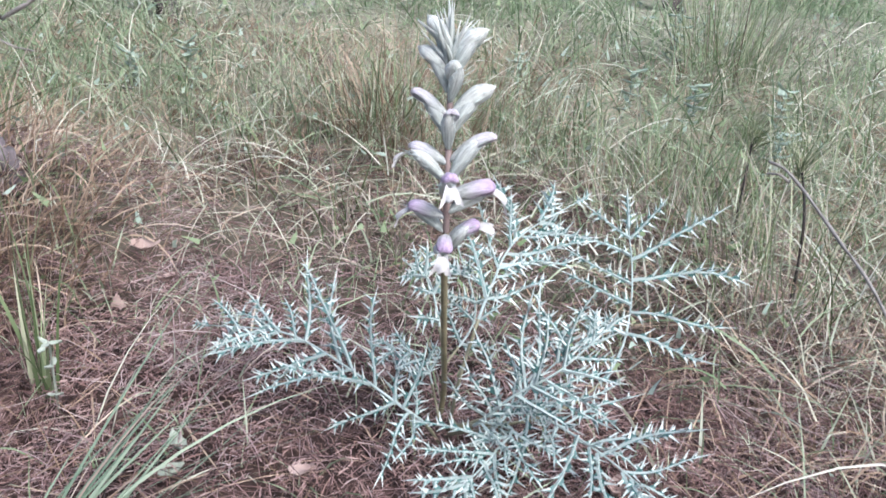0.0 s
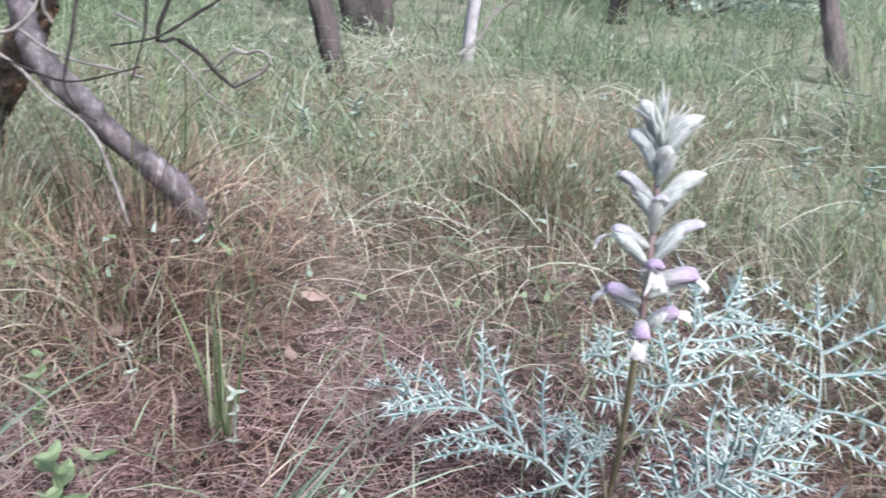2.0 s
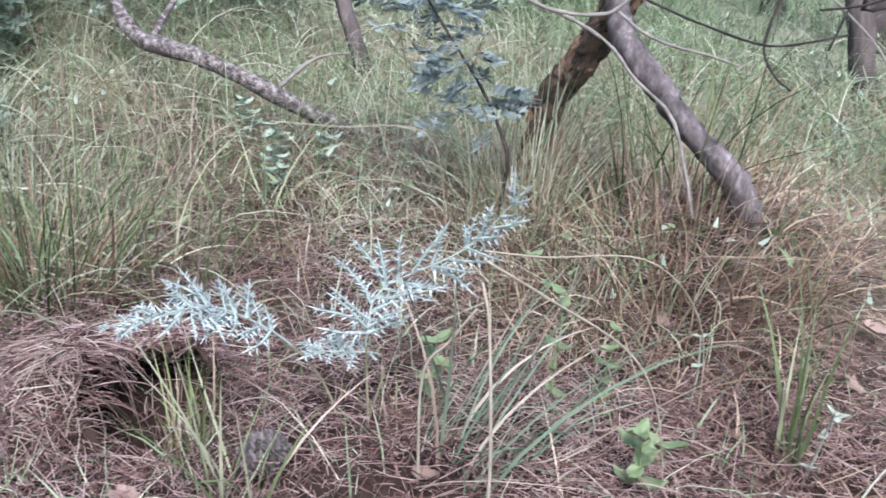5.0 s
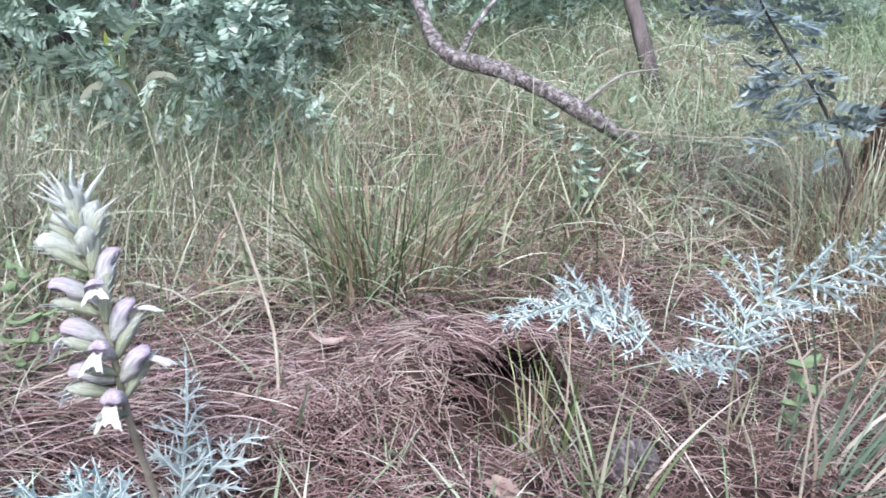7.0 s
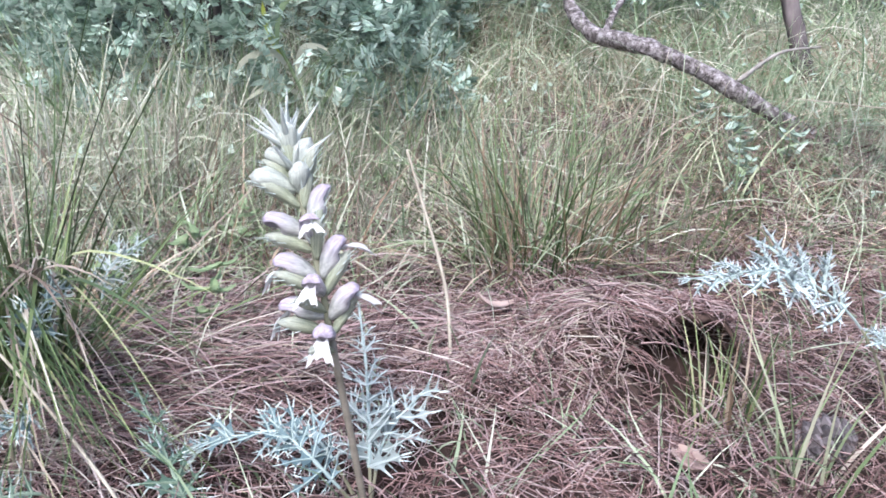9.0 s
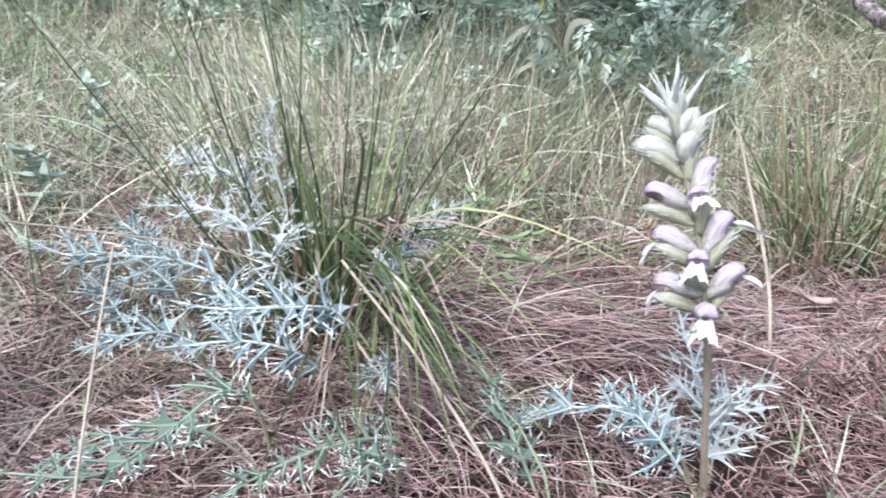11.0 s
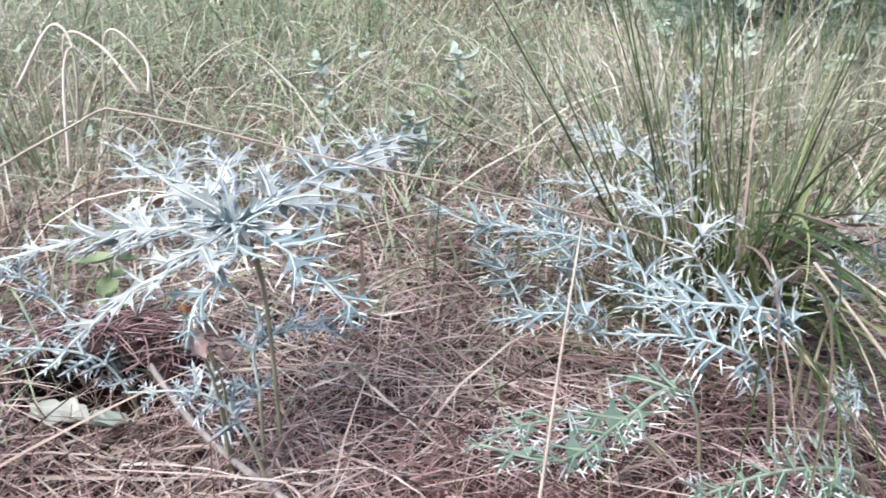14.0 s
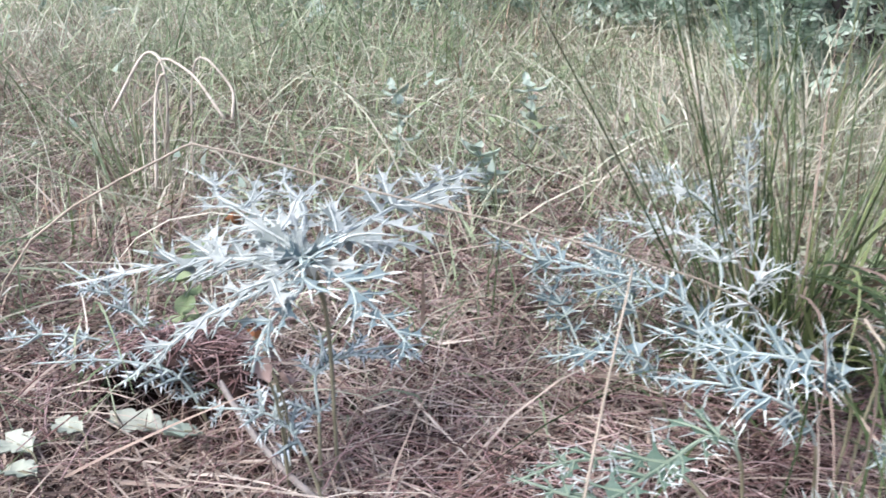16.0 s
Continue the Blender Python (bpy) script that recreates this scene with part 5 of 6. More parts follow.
# ---- grass tufts ----
def tuft(at, n, tall, spread, seed, material=None, width=0.0022, lean=0.55, bend=0.9, label="tall green grass tuft with straw-coloured base", tilt=(0, 0), dry=0.4, straw=None):
    """A tuft of grass: green blades and dry ones, of uneven length, leaning outwards."""
    z = float(height(at[0], at[1]))
    p = empty("grass_tuft", (at[0], at[1], z), label, "grass tuft", "grass tufts")
    for name, share, m, low in (("green_grass", 1 - dry, material or SEDGE, 1.0), ("dry_grass", dry, straw or STRAW, 0.8)):
        g = rnd(seed + len(name))
        k = max(6, int(n * share))
        a = g.random(k) * 6.283
        r = spread * np.sqrt(g.random(k)) * (1.0 if low == 1.0 else 1.3)
        x, y = at[0] + r * np.cos(a), at[1] + r * np.sin(a)
        base = np.stack([x, y, height(x, y) - 0.004], -1)
        head = a + g.normal(0, 0.8, k)
        ln = lean * np.abs(g.normal(0.55, 0.55, k))
        vx, vy = np.sin(ln) * np.cos(head) + tilt[0], np.sin(ln) * np.sin(head) + tilt[1]
        me = blades(name, base, np.arctan2(vy, vx), tall * low * (0.25 + 0.85 * g.random(k)), width * (0.45 + 0.8 * g.random(k)),
                    np.arcsin(np.clip(np.hypot(vx, vy), 0, 0.98)), bend * (1.5 * g.random(k) ** 2 + 0.1), m, 6, seed=seed + 1)
        tagged(part(name, me, p), kind="stuff")
    return p


def falling_stems():
    """A bundle of long stems that has fallen forward out of the rushes."""
    p = empty("grass_tuft", (-1.385, -0.40, float(height(-1.385, -0.40))), "straw-coloured grass stems falling forward out of a tuft", "grass tuft", "grass tufts")
    for name, many, m, seed in (("green_grass", 64, RUSH, 205), ("dry_grass", 24, STRAW, 215)):
        g = rnd(seed)
        base = np.stack([-1.37 + g.normal(0, 0.025, many), -0.395 + g.normal(0, 0.02, many), 0.03 + 0.12 * g.random(many)], -1)
        me = blades(name, base, 0.02 + g.normal(0, 0.08, many), 0.26 + 0.18 * g.random(many), 0.0020 + 0.0022 * g.random(many), 0.80 + 0.45 * g.random(many), 0.6 + 0.6 * g.random(many), m, 8, seed=seed + 1)
        tagged(part(name, me, p), kind="stuff")


tuft((-1.50, 0.30), 340, 0.38, 0.10, 201, width=0.0034, lean=1.0, bend=1.4, dry=0.45, straw=BROWN_STRAW)
# darker blades put the shadow at the large tuft's foot into the colour
tuft((-1.49, 0.29), 170, 0.32, 0.09, 198, RUSH, 0.0034, 0.8, 1.0, "dark green blades for the shaded base of the large grass tuft", dry=0.3, straw=BROWN_STRAW)
tuft((-1.60, 0.02), 220, 0.22, 0.16, 202, width=0.0026, lean=1.0, bend=1.6, dry=0.6, label="pale green arching grass tuft behind the litter bank")
tuft((-1.42, 0.46), 130, 0.28, 0.08, 203, label="short green grass tuft beside the spiny leaves")
tuft((-1.41, -0.425), 145, 0.56, 0.05, 204, RUSH, 0.0030, 0.62, 0.5, "slender dark green rush-like grass tuft leaning over", (-0.04, -0.24), 0.12)
tuft((-1.395, -0.41), 260, 0.26, 0.055, 206, RUSH, 0.0046, 0.7, 0.8, "short broad green blades at the foot of the rushes", (0.05, 0.03), 0.28, straw=BROWN_STRAW)
falling_stems()
tuft((-1.70, -1.22), 150, 0.32, 0.06, 206, label="green grass tuft with drooping dry seed heads")
tuft((0.46, 1.10), 260, 0.40, 0.14, 207, label="loose green grass tuft beside the spiny plant")
tuft((0.60, 2.2), 300, 0.60, 0.14, 208, dry=0.2, label="tall fresh green grass tuft at the clearing")
tuft((-0.10, 1.72), 420, 0.30, 0.20, 209, dry=0.85, straw=BROWN_STRAW, label="brown dry grass tuft behind the flower spike")
tuft((-0.44, 0.46), 34, 0.34, 0.03, 210, BLUE_GRASS, 0.0036, 0.3, 0.5, "long blue-green grass blades sweeping over the litter", (0.50, 0.60), 0.15)
tuft((-0.92, 1.06), 800, 0.27, 0.24, 211, width=0.0030, lean=1.3, bend=1.7, dry=0.88, straw=BROWN_STRAW, label="straw tuft heaped round the leaning grey trunk")
tuft((-0.82, 0.93), 480, 0.24, 0.18, 223, width=0.0028, lean=1.3, bend=1.6, dry=0.88, straw=BROWN_STRAW, label="brown dry grass tuft in front of the trunks")
tuft((-1.05, 0.98), 380, 0.24, 0.18, 224, width=0.0028, lean=1.2, bend=1.5, dry=0.6, straw=BROWN_STRAW, label="dry and green grass tuft in front of the trunks")
tuft((-1.20, 1.04), 420, 0.36, 0.11, 226, GRASS, 0.0028, 0.7, 0.9, "soft green grass tuft before the rough trunk", dry=0.4, straw=BROWN_STRAW)
tuft((-0.96, 1.16), 110, 0.42, 0.12, 212, RUSH, 0.0032, dry=0.2, label="green stems growing between the two trunks")
tuft((-1.9, -0.5), 220, 0.24, 0.22, 213, lean=1.0, bend=1.6, label="pale meadow grass tuft at the clearing edge")
tuft((-0.83, 0.46), 60, 0.34, 0.07, 214, BLUE_GRASS, 0.0042, tilt=(0.25, 0.35), dry=0.3, label="broad pale green grass blades by the spiny leaves")
tuft((-0.93, 0.22), 26, 0.22, 0.03, 215, width=0.004, label="short fresh green blades beside a pine cone", dry=0.1)
tuft((-1.065, 0.245), 56, 0.21, 0.035, 216, RUSH, 0.0032, 0.5, 0.6, "green and brown blades at the broken end of the litter bank", dry=0.45, straw=BROWN_STRAW)
tuft((0.32, 1.35), 200, 0.36, 0.16, 217, label="thin straggling grass tuft with bent stems", dry=0.5)
tuft((-0.30, 1.75), 200, 0.30, 0.2, 218, label="thin straggling grass tuft with bent stems", dry=0.5)
tuft((-0.56, 0.72), 18, 0.28, 0.015, 219, SEDGE, 0.0050, 0.25, 0.4, "bright green upright blades in the needle litter", dry=0.0)
tuft((-1.86, 0.25), 200, 0.34, 0.18, 220, label="tall pale green grass tuft before the shrub", dry=0.3)
tuft((-1.95, -0.05), 200, 0.32, 0.18, 221, label="tall pale green grass tuft before the shrub", dry=0.4)
tuft((-2.25, 0.02), 46, 0.46, 0.14, 225, FRESH, 0.0065, 0.6, 0.9, "tall broad-bladed green grass tuft before the shrub", dry=0.25)
tuft((-2.3, -0.22), 40, 0.42, 0.14, 228, FRESH, 0.0065, 0.6, 0.9, "tall broad-bladed green grass tuft before the shrub", dry=0.35)
tuft((-2.10, 0.10), 700, 0.34, 0.22, 251, BLEACHED, 0.0036, 1.0, 1.5, "bleached soft grass tuft before the shrub", dry=0.3)
tuft((-2.12, -0.22), 700, 0.33, 0.22, 254, BLEACHED, 0.0036, 1.0, 1.5, "bleached soft grass tuft before the shrub", dry=0.3)
tuft((-1.74, 0.10), 260, 0.20, 0.15, 260, BLEACHED, 0.0030, 1.0, 1.5, "bleached soft grass tuft behind the litter bank", dry=0.3)
tuft((-1.78, -0.16), 260, 0.20, 0.15, 263, BLEACHED, 0.0030, 1.0, 1.5, "bleached soft grass tuft behind the flower spike", dry=0.3)
for k, (x, y, tall) in enumerate(((-1.98, 0.16, 0.24), (-2.02, -0.08, 0.24), (-2.12, 0.36, 0.26), (-1.86, 0.46, 0.20), (-1.84, -0.30, 0.20), (-2.2, 0.12, 0.26))):
    tuft((x, y), 340, tall, 0.17, 270 + 3 * k, GRASS, 0.0030, 1.0, 1.5, "soft pale green grass tuft before the shrub", dry=0.2, straw=BLEACHED)
tuft((-0.80, 0.99), 170, 0.28, 0.13, 266, width=0.0024, lean=0.5, bend=0.6, dry=0.92, straw=BROWN_STRAW, label="upright brown dead grass stems before the grey trunk")
tuft((-1.95, -0.42), 420, 0.28, 0.2, 257, BLEACHED, 0.0036, 1.0, 1.5, "bleached soft grass tuft before the shrub", dry=0.3)
tuft((-1.75, 0.62), 160, 0.30, 0.18, 222, label="tall pale green grass tuft before the shrub", dry=0.3)


tuft((-1.40, -0.33), 26, 0.55, 0.04, 231, RUSH, 0.0024, 0.35, 0.7, "long thin rush stems arching low over the litter", (-0.10, 0.72), 0.3)
tuft((-1.75, 0.97), 220, 0.22, 0.16, 234, GRASS, 0.0030, 1.1, 1.6, "soft pale green grass tuft behind the silvery leaves", dry=0.25)
tuft((-1.54, 1.08), 200, 0.20, 0.15, 237, GRASS, 0.0030, 1.1, 1.6, "soft pale green grass tuft behind the silvery leaves", dry=0.3)
tuft((-1.48, 0.82), 200, 0.18, 0.15, 230, GRASS, 0.0030, 1.1, 1.6, "soft pale green grass tuft behind the silvery leaves", dry=0.3)
tuft((-1.40, 0.96), 160, 0.18, 0.13, 239, GRASS, 0.0030, 1.1, 1.6, "soft pale green grass tuft behind the silvery leaves", dry=0.35)
tuft((-0.22, 1.80), 420, 0.30, 0.16, 238, width=0.0034, lean=0.9, bend=1.4, dry=0.85, straw=BROWN_STRAW, label="brown dry grass tuft before the far trunks")


def meadow_tufts():
    """Uneven clumps, some green, some gone to straw, all over the clearing."""
    g = rnd(240)
    for k, (x, y) in enumerate(((0.15, 1.55), (0.75, 1.65), (0.42, 1.42), (-0.42, 1.55), (-0.55, 2.05), (0.05, 2.35), (0.95, 2.4), (-0.15, 1.30), (-1.35, 1.45), (-1.5, 0.72), (-1.75, 0.42), (-1.72, -0.12),
                               (-2.2, 0.5), (-2.25, -0.35), (-2.0, -0.9), (-1.75, -0.95), (-1.62, -0.72), (-2.3, -1.2), (-1.95, -1.45), (-1.5, -1.25), (-2.6, -0.8), (-0.7, 1.6), (-1.65, -0.25))):
        old = g.random() < 0.45
        tuft((x, y), int(150 + 160 * g.random()), 0.16 + 0.16 * g.random(), 0.12 + 0.12 * g.random(), 241 + 3 * k, width=0.0030 + 0.001 * g.random(), lean=0.9 + 0.6 * g.random(), bend=1.3 + 0.9 * g.random(),
             dry=0.75 if old else 0.3, straw=BROWN_STRAW if g.random() < 0.5 else STRAW, label="bent straw-coloured grass tuft in the meadow" if old else "soft green grass tuft in the meadow")


meadow_tufts()


# ---- trees, branches, shrubs ----
def limb(path, r0, r1, material, name, parent, seed, n=30, sides=12, wob=0.22, furrow=0.0):
    p = spline(path, n)
    g = rnd(seed)
    p[1:-1] += g.normal(0, r1 * 0.06, (n - 2, 3))
    k = np.arange(n) * 40.0 / n
    girth = np.linspace(r0, r1, n) * (1 + 0.07 * np.sin(k * 0.35 + seed) + 0.025 * np.sin(k * 1.1 + 2 * seed))
    v, f = tube(p, girth, sides, wob, seed, furrow=furrow)
    return part(name, mesh_of(name, v, f, [material]), parent)


def plate_mesh(seed, material):
    """A small rough plate of bark: x along the trunk, y round it, z outwards; about one unit long."""
    g = rnd(seed)
    low = [(-0.5, -0.32, -0.25), (0.5, -0.30, -0.25), (0.55, 0.30, -0.25), (-0.5, 0.33, -0.25)]
    top = [(-0.42, -0.24, 0.14), (0.05, -0.30, 0.20), (0.44, -0.20, 0.12), (0.47, 0.22, 0.13), (0.0, 0.27, 0.21), (-0.42, 0.24, 0.10)]
    v = [tuple(np.array(q) + g.normal(0, 0.05, 3)) for q in low + top]
    f = [(4, 5, 8, 9), (5, 6, 7, 8), (0, 1, 6, 5, 4), (1, 2, 7, 6), (2, 3, 9, 8, 7), (3, 0, 4, 9)]
    return mesh_of("bark_plate", v, f, [material], smooth=False)


def bark_plates(trunk, pts, r0, r1, count, size, seed, material, span=(0.0, 1.0)):
    """Loose plates of bark all round a trunk."""
    g = rnd(seed)
    shapes = [plate_mesh(seed + k, material) for k in range(4)]
    path = spline(pts, 120)
    tang = np.gradient(path, axis=0)
    tang /= np.linalg.norm(tang, axis=1)[:, None]
    for k in range(count):
        u = span[0] + (span[1] - span[0]) * g.random()
        i = int(u * 119)
        t, a = tang[i], g.random() * 6.283
        side = np.cross(t, [0.31, 0.17, 0.93])
        side /= np.linalg.norm(side)
        out = math.cos(a) * side + math.sin(a) * np.cross(t, side)
        m = Matrix(np.column_stack([t, np.cross(out, t), out]).tolist()).to_4x4()
        m.translation = Vector(path[i] + out * (r0 + (r1 - r0) * u) * 0.98)
        q = size * (0.6 + 0.8 * g.random())
        part("bark_plate", shapes[k % 4], trunk, m=m @ pose(0, 0, 0, g.normal(0, 6), g.normal(0, 8), g.normal(0, 14)) @ Matrix.Diagonal((q, q * (0.7 + 0.5 * g.random()), q * 0.55, 1)))


def twig(parent, path, r0, r1, material, seed, name="twig"):
    p = spline(path, 20)
    v, f = tube(p, np.linspace(r0, r1, 20) * (1 + 0.16 * np.sin(np.arange(20) * 2.1 + seed)), 6, 0.4, seed)
    return part(name, mesh_of(name, v, f, [material]), parent)


def pinnate_crown(name, feet, ways, leaf, seed, material=LENTISK, pairs=5):
    """A crown of many compound leaves: each a short rib with pairs of small oval leaflets."""
    g = rnd(seed)
    verts, quads = [], []
    n = len(feet)
    ways = ways / np.linalg.norm(ways, axis=1)[:, None]
    ref = g.normal(0, 1, (n, 3)) * 0.5 + [0, 0, 1.0]
    side = np.cross(ways, ref)
    side /= np.linalg.norm(side, axis=1)[:, None]
    nor = np.cross(side, ways)
    size = leaf * (0.7 + 0.6 * g.random(n))
    count = 0
    for k in range(pairs):
        for s in (-1, 1):
            foot = feet + ways * (size * (0.25 + 0.75 * k / pairs))[:, None] - nor * (size * 0.12 * (k / pairs) ** 2)[:, None]
            d = ways * 0.55 + side * s * 0.85 + nor * g.normal(0.05, 0.2, (n, 1))
            d /= np.linalg.norm(d, axis=1)[:, None]
            w = np.cross(d, nor)
            w /= np.linalg.norm(w, axis=1)[:, None]
            L, W = (size * 0.42)[:, None], (size * 0.10)[:, None]
            ring = np.stack([foot, foot + d * L * 0.5 + w * W - nor * W * 0.3, foot + d * L, foot + d * L * 0.5 - w * W - nor * W * 0.3], 1)
            verts.append(ring.reshape(-1, 3))
            quads.append((np.arange(n)[:, None] * 4 + np.arange(4)) + count)
            count += 4 * n
    return big_mesh(name, np.concatenate(verts), np.concatenate(quads), material, smooth=False)


def shrub(at, radius, tall, leaves, seed, leaf=0.062, label="dense dark green lentisk shrub with pinnate leaves"):
    p = empty("shrub", (at[0], at[1], float(height(at[0], at[1]))), label, "shrub", "shrubs")
    g = rnd(seed)
    z0 = float(height(*at))
    feet, ways = [], []
    for k in range(14):
        a, r = g.random() * 6.283, radius * (0.35 + 0.65 * g.random())
        end = np.array([at[0] + r * math.cos(a), at[1] + r * math.sin(a), z0 + tall * (0.25 + 0.75 * g.random())])
        start = np.array([at[0] + 0.1 * math.cos(a), at[1] + 0.1 * math.sin(a), z0 - 0.02])
        mid = (start + end) / 2 + np.array([0, 0, 0.12 * tall])
        if k < 9:
            limb([start, mid, end], 0.014 * min(1, radius / 0.6), 0.004 * min(1, radius / 0.6), BARK_DARK, "stem", p, seed + k, 14, 6)
    m = int(leaves * 1.4)
    a, u = g.random(m) * 6.283, g.random(m)
    rr = radius * (0.35 + 0.65 * np.sqrt(g.random(m)))
    hh = tall * u
    lump = 1 + 0.25 * np.sin(3 * a + seed) + 0.15 * np.sin(7 * a + 5 * u)
    rr = rr * lump * np.sqrt(np.clip(1.05 - (u * 0.95) ** 2.2, 0, 1))
    feet = np.stack([at[0] + rr * np.cos(a), at[1] + rr * np.sin(a), z0 + 0.05 + hh], -1)
    ways = np.stack([np.cos(a), np.sin(a), 0.25 + 0.5 * g.random(m)], -1) + g.normal(0, 0.55, (m, 3))
    part("crown", pinnate_crown("crown", feet, ways, leaf, seed + 50), p)
    return p


def forked_tree():
    p = empty("small_tree", (-0.9, 1.13, 0.10), "small forked tree with smooth grey and rough brown trunks", "tree")
    limb([(-0.795, 1.13, 0.03), (-0.792, 1.110, 0.135), (-0.808, 1.092, 0.20), (-0.836, 1.062, 0.245), (-0.875, 1.058, 0.275), (-0.93, 1.040, 0.325), (-0.955, 1.050, 0.345), (-1.016, 1.040, 0.398), (-1.065, 1.066, 0.454), (-1.085, 1.08, 0.50), (-1.108, 1.084, 0.56), (-1.11, 1.10, 0.75), (-1.10, 1.15, 1.1)],
         0.022, 0.018, BARK_GREY, "trunk", p, 301, 70, 16, 0.3)
    rough = [(-1.26, 1.17, 0.06), (-1.255, 1.163, 0.142), (-1.226, 1.160, 0.275), (-1.170, 1.156, 0.361), (-1.100, 1.130, 0.46), (-1.05, 1.13, 0.6), (-1.0, 1.16, 0.95)]
    trunk = limb(rough, 0.033, 0.024, BARK_BROWN, "trunk", p, 302, 60, 16, 0.35, 0.2)
    bark_plates(trunk, rough, 0.033, 0.024, 150, 0.026, 307, BARK_PLATE, (0.0, 0.85))
    twig(p, [(-1.195, 0.914, 0.502), (-1.145, 0.931, 0.463), (-1.097, 0.958, 0.450), (-1.050, 0.990, 0.452), (-1.031, 1.013, 0.467), (-1.022, 1.037, 0.495), (-1.026, 1.059, 0.534)], 0.0042, 0.0026, TWIG_PALE, 303)
    twig(p, [(-1.154, 0.942, 0.462), (-1.096, 0.958, 0.445), (-1.051, 0.967, 0.429), (-1.008, 0.972, 0.405), (-0.965, 0.971, 0.367), (-0.901, 0.979, 0.324), (-0.858, 0.966, 0.252), (-0.825, 0.950, 0.189)], 0.0034, 0.0026, TWIG_PALE, 304)
    twig(p, [(-1.029, 1.003, 0.459), (-0.978, 0.996, 0.435), (-0.922, 0.994, 0.422), (-0.871, 0.995, 0.418), (-0.819, 0.994, 0.410)], 0.0030, 0.0018, TWIG_PALE, 305)
    twig(p, [(-1.001, 1.044, 0.466), (-1.012, 1.039, 0.496), (-0.999, 1.050, 0.538)], 0.0030, 0.0020, TWIG_PALE, 306)


forked_tree()


def lentisk_sapling():
    p = empty("sapling", (-1.205, 0.985, 0.02), "thin lentisk sapling with dark pinnate leaf sprays", "sapling")
    stem = spline([(-1.205, 0.985, 0.02)] + [(-1.175, 0.960, 0.178), (-1.198, 0.969, 0.228), (-1.255, 0.970, 0.303), (-1.317, 0.965, 0.367), (-1.387, 0.959, 0.440), (-1.436, 0.959, 0.501)], 24)
    v, f = tube(stem, np.linspace(0.0038, 0.0018, 24), 7, 0.2, 311)
    part("stem", mesh_of("stem", v, f, [TWIG_DARK]), p)
    g = rnd(312)
    feet, ways = [], []
    for k in range(95):
        i = 9 + int(15 * g.random() ** 0.8)
        a = g.random() * 6.283
        w = np.array([math.cos(a), math.sin(a), 0.15 * g.normal()])
        feet.append(stem[min(i, 23)] + w * 0.07 * g.random() + np.array([-0.02, 0, 0]))
        ways.append(w)
    part("crown", pinnate_crown("crown", np.array(feet), np.array(ways), 0.060, 313, LENTISK_DARK), p)


lentisk_sapling()


def fallen_log():
    p = empty("fallen_branch", (-1.75, 1.05, 0.1), "fallen grey-brown dead branch with flaking bark in the grass", "branch")
    limb([(-1.66, 1.16, 0.08), (-1.716, 1.085, 0.113), (-1.784, 0.934, 0.202), (-1.927, 0.858, 0.254), (-2.142, 0.84, 0.268), (-2.285, 0.866, 0.338), (-2.376, 0.885, 0.426), (-2.5, 0.95, 0.7)],
         0.018, 0.015, BARK_LOG, "trunk", p, 321, 44, 12, 0.45, 0.25)
    twig(p, [(-2.10, 0.85, 0.27), (-2.17, 0.95, 0.34), (-2.20, 1.08, 0.45)], 0.009, 0.004, BARK_LOG, 323)
    twig(p, [(-1.78, 0.95, 0.21), (-1.75, 1.02, 0.27), (-1.70, 1.08, 0.29)], 0.005, 0.002, TWIG_PALE, 324)


fallen_log()


def far_tree(at, r, tall, lean, material, label, seed, branch=False):
    z = float(height(*at))
    p = empty("tree_trunk", (at[0], at[1], z), label, "tree trunk", "tree trunks")
    top = (at[0] + lean[0] * tall, at[1] + lean[1] * tall, z + tall)
    mid = (at[0] + lean[0] * tall * 0.4, at[1] + lean[1] * tall * 0.6, z + tall * 0.5)
    limb([(at[0], at[1], z - 0.05), mid, top], r, r * 0.75, material, "trunk", p, seed, 40, 22, 0.10, 0.34)
    if branch:
        a = np.array(mid) * 0.5 + np.array([at[0], at[1], z]) * 0.5
        limb([a, a + np.array([0.25, 0.1, 0.06]), a + np.array([0.6, 0.15, 0.20])], r * 0.4, r * 0.2, material, "branch", p, seed + 1, 14, 8)
    return p


far_tree((-0.985, 2.42), 0.036, 1.6, (-0.42, 0.0), BARK_DARK, "grey-brown upright trunk with furrowed bark", 331)
far_tree((-1.20, 3.35), 0.11, 1.8, (0.03, 0.0), BARK_DARK, "thick dark brown trunk with a low branch", 332, True)
far_tree((-0.665, 2.80), 0.019, 1.6, (0.05, 0.02), BARK_PALE, "slender pale grey trunk", 333)
far_tree((0.70, 3.35), 0.036, 1.4, (-0.5, 0.1), BARK_DARK, "dark leaning trunk behind tall grass", 334)
far_tree((-2.0, 1.45), 0.022, 1.2, (-0.55, -0.15), BARK_DARK, "dark thin leaning trunk in the grass", 335)
far_tree((-1.9, 4.0), 0.06, 1.8, (0.04, 0.0), BARK_DARK, "dark upright trunk far in the clearing", 336)
far_tree((-0.2, 4.6), 0.05, 1.8, (0.02, 0.0), BARK_DARK, "brown upright trunk far in the clearing", 337)

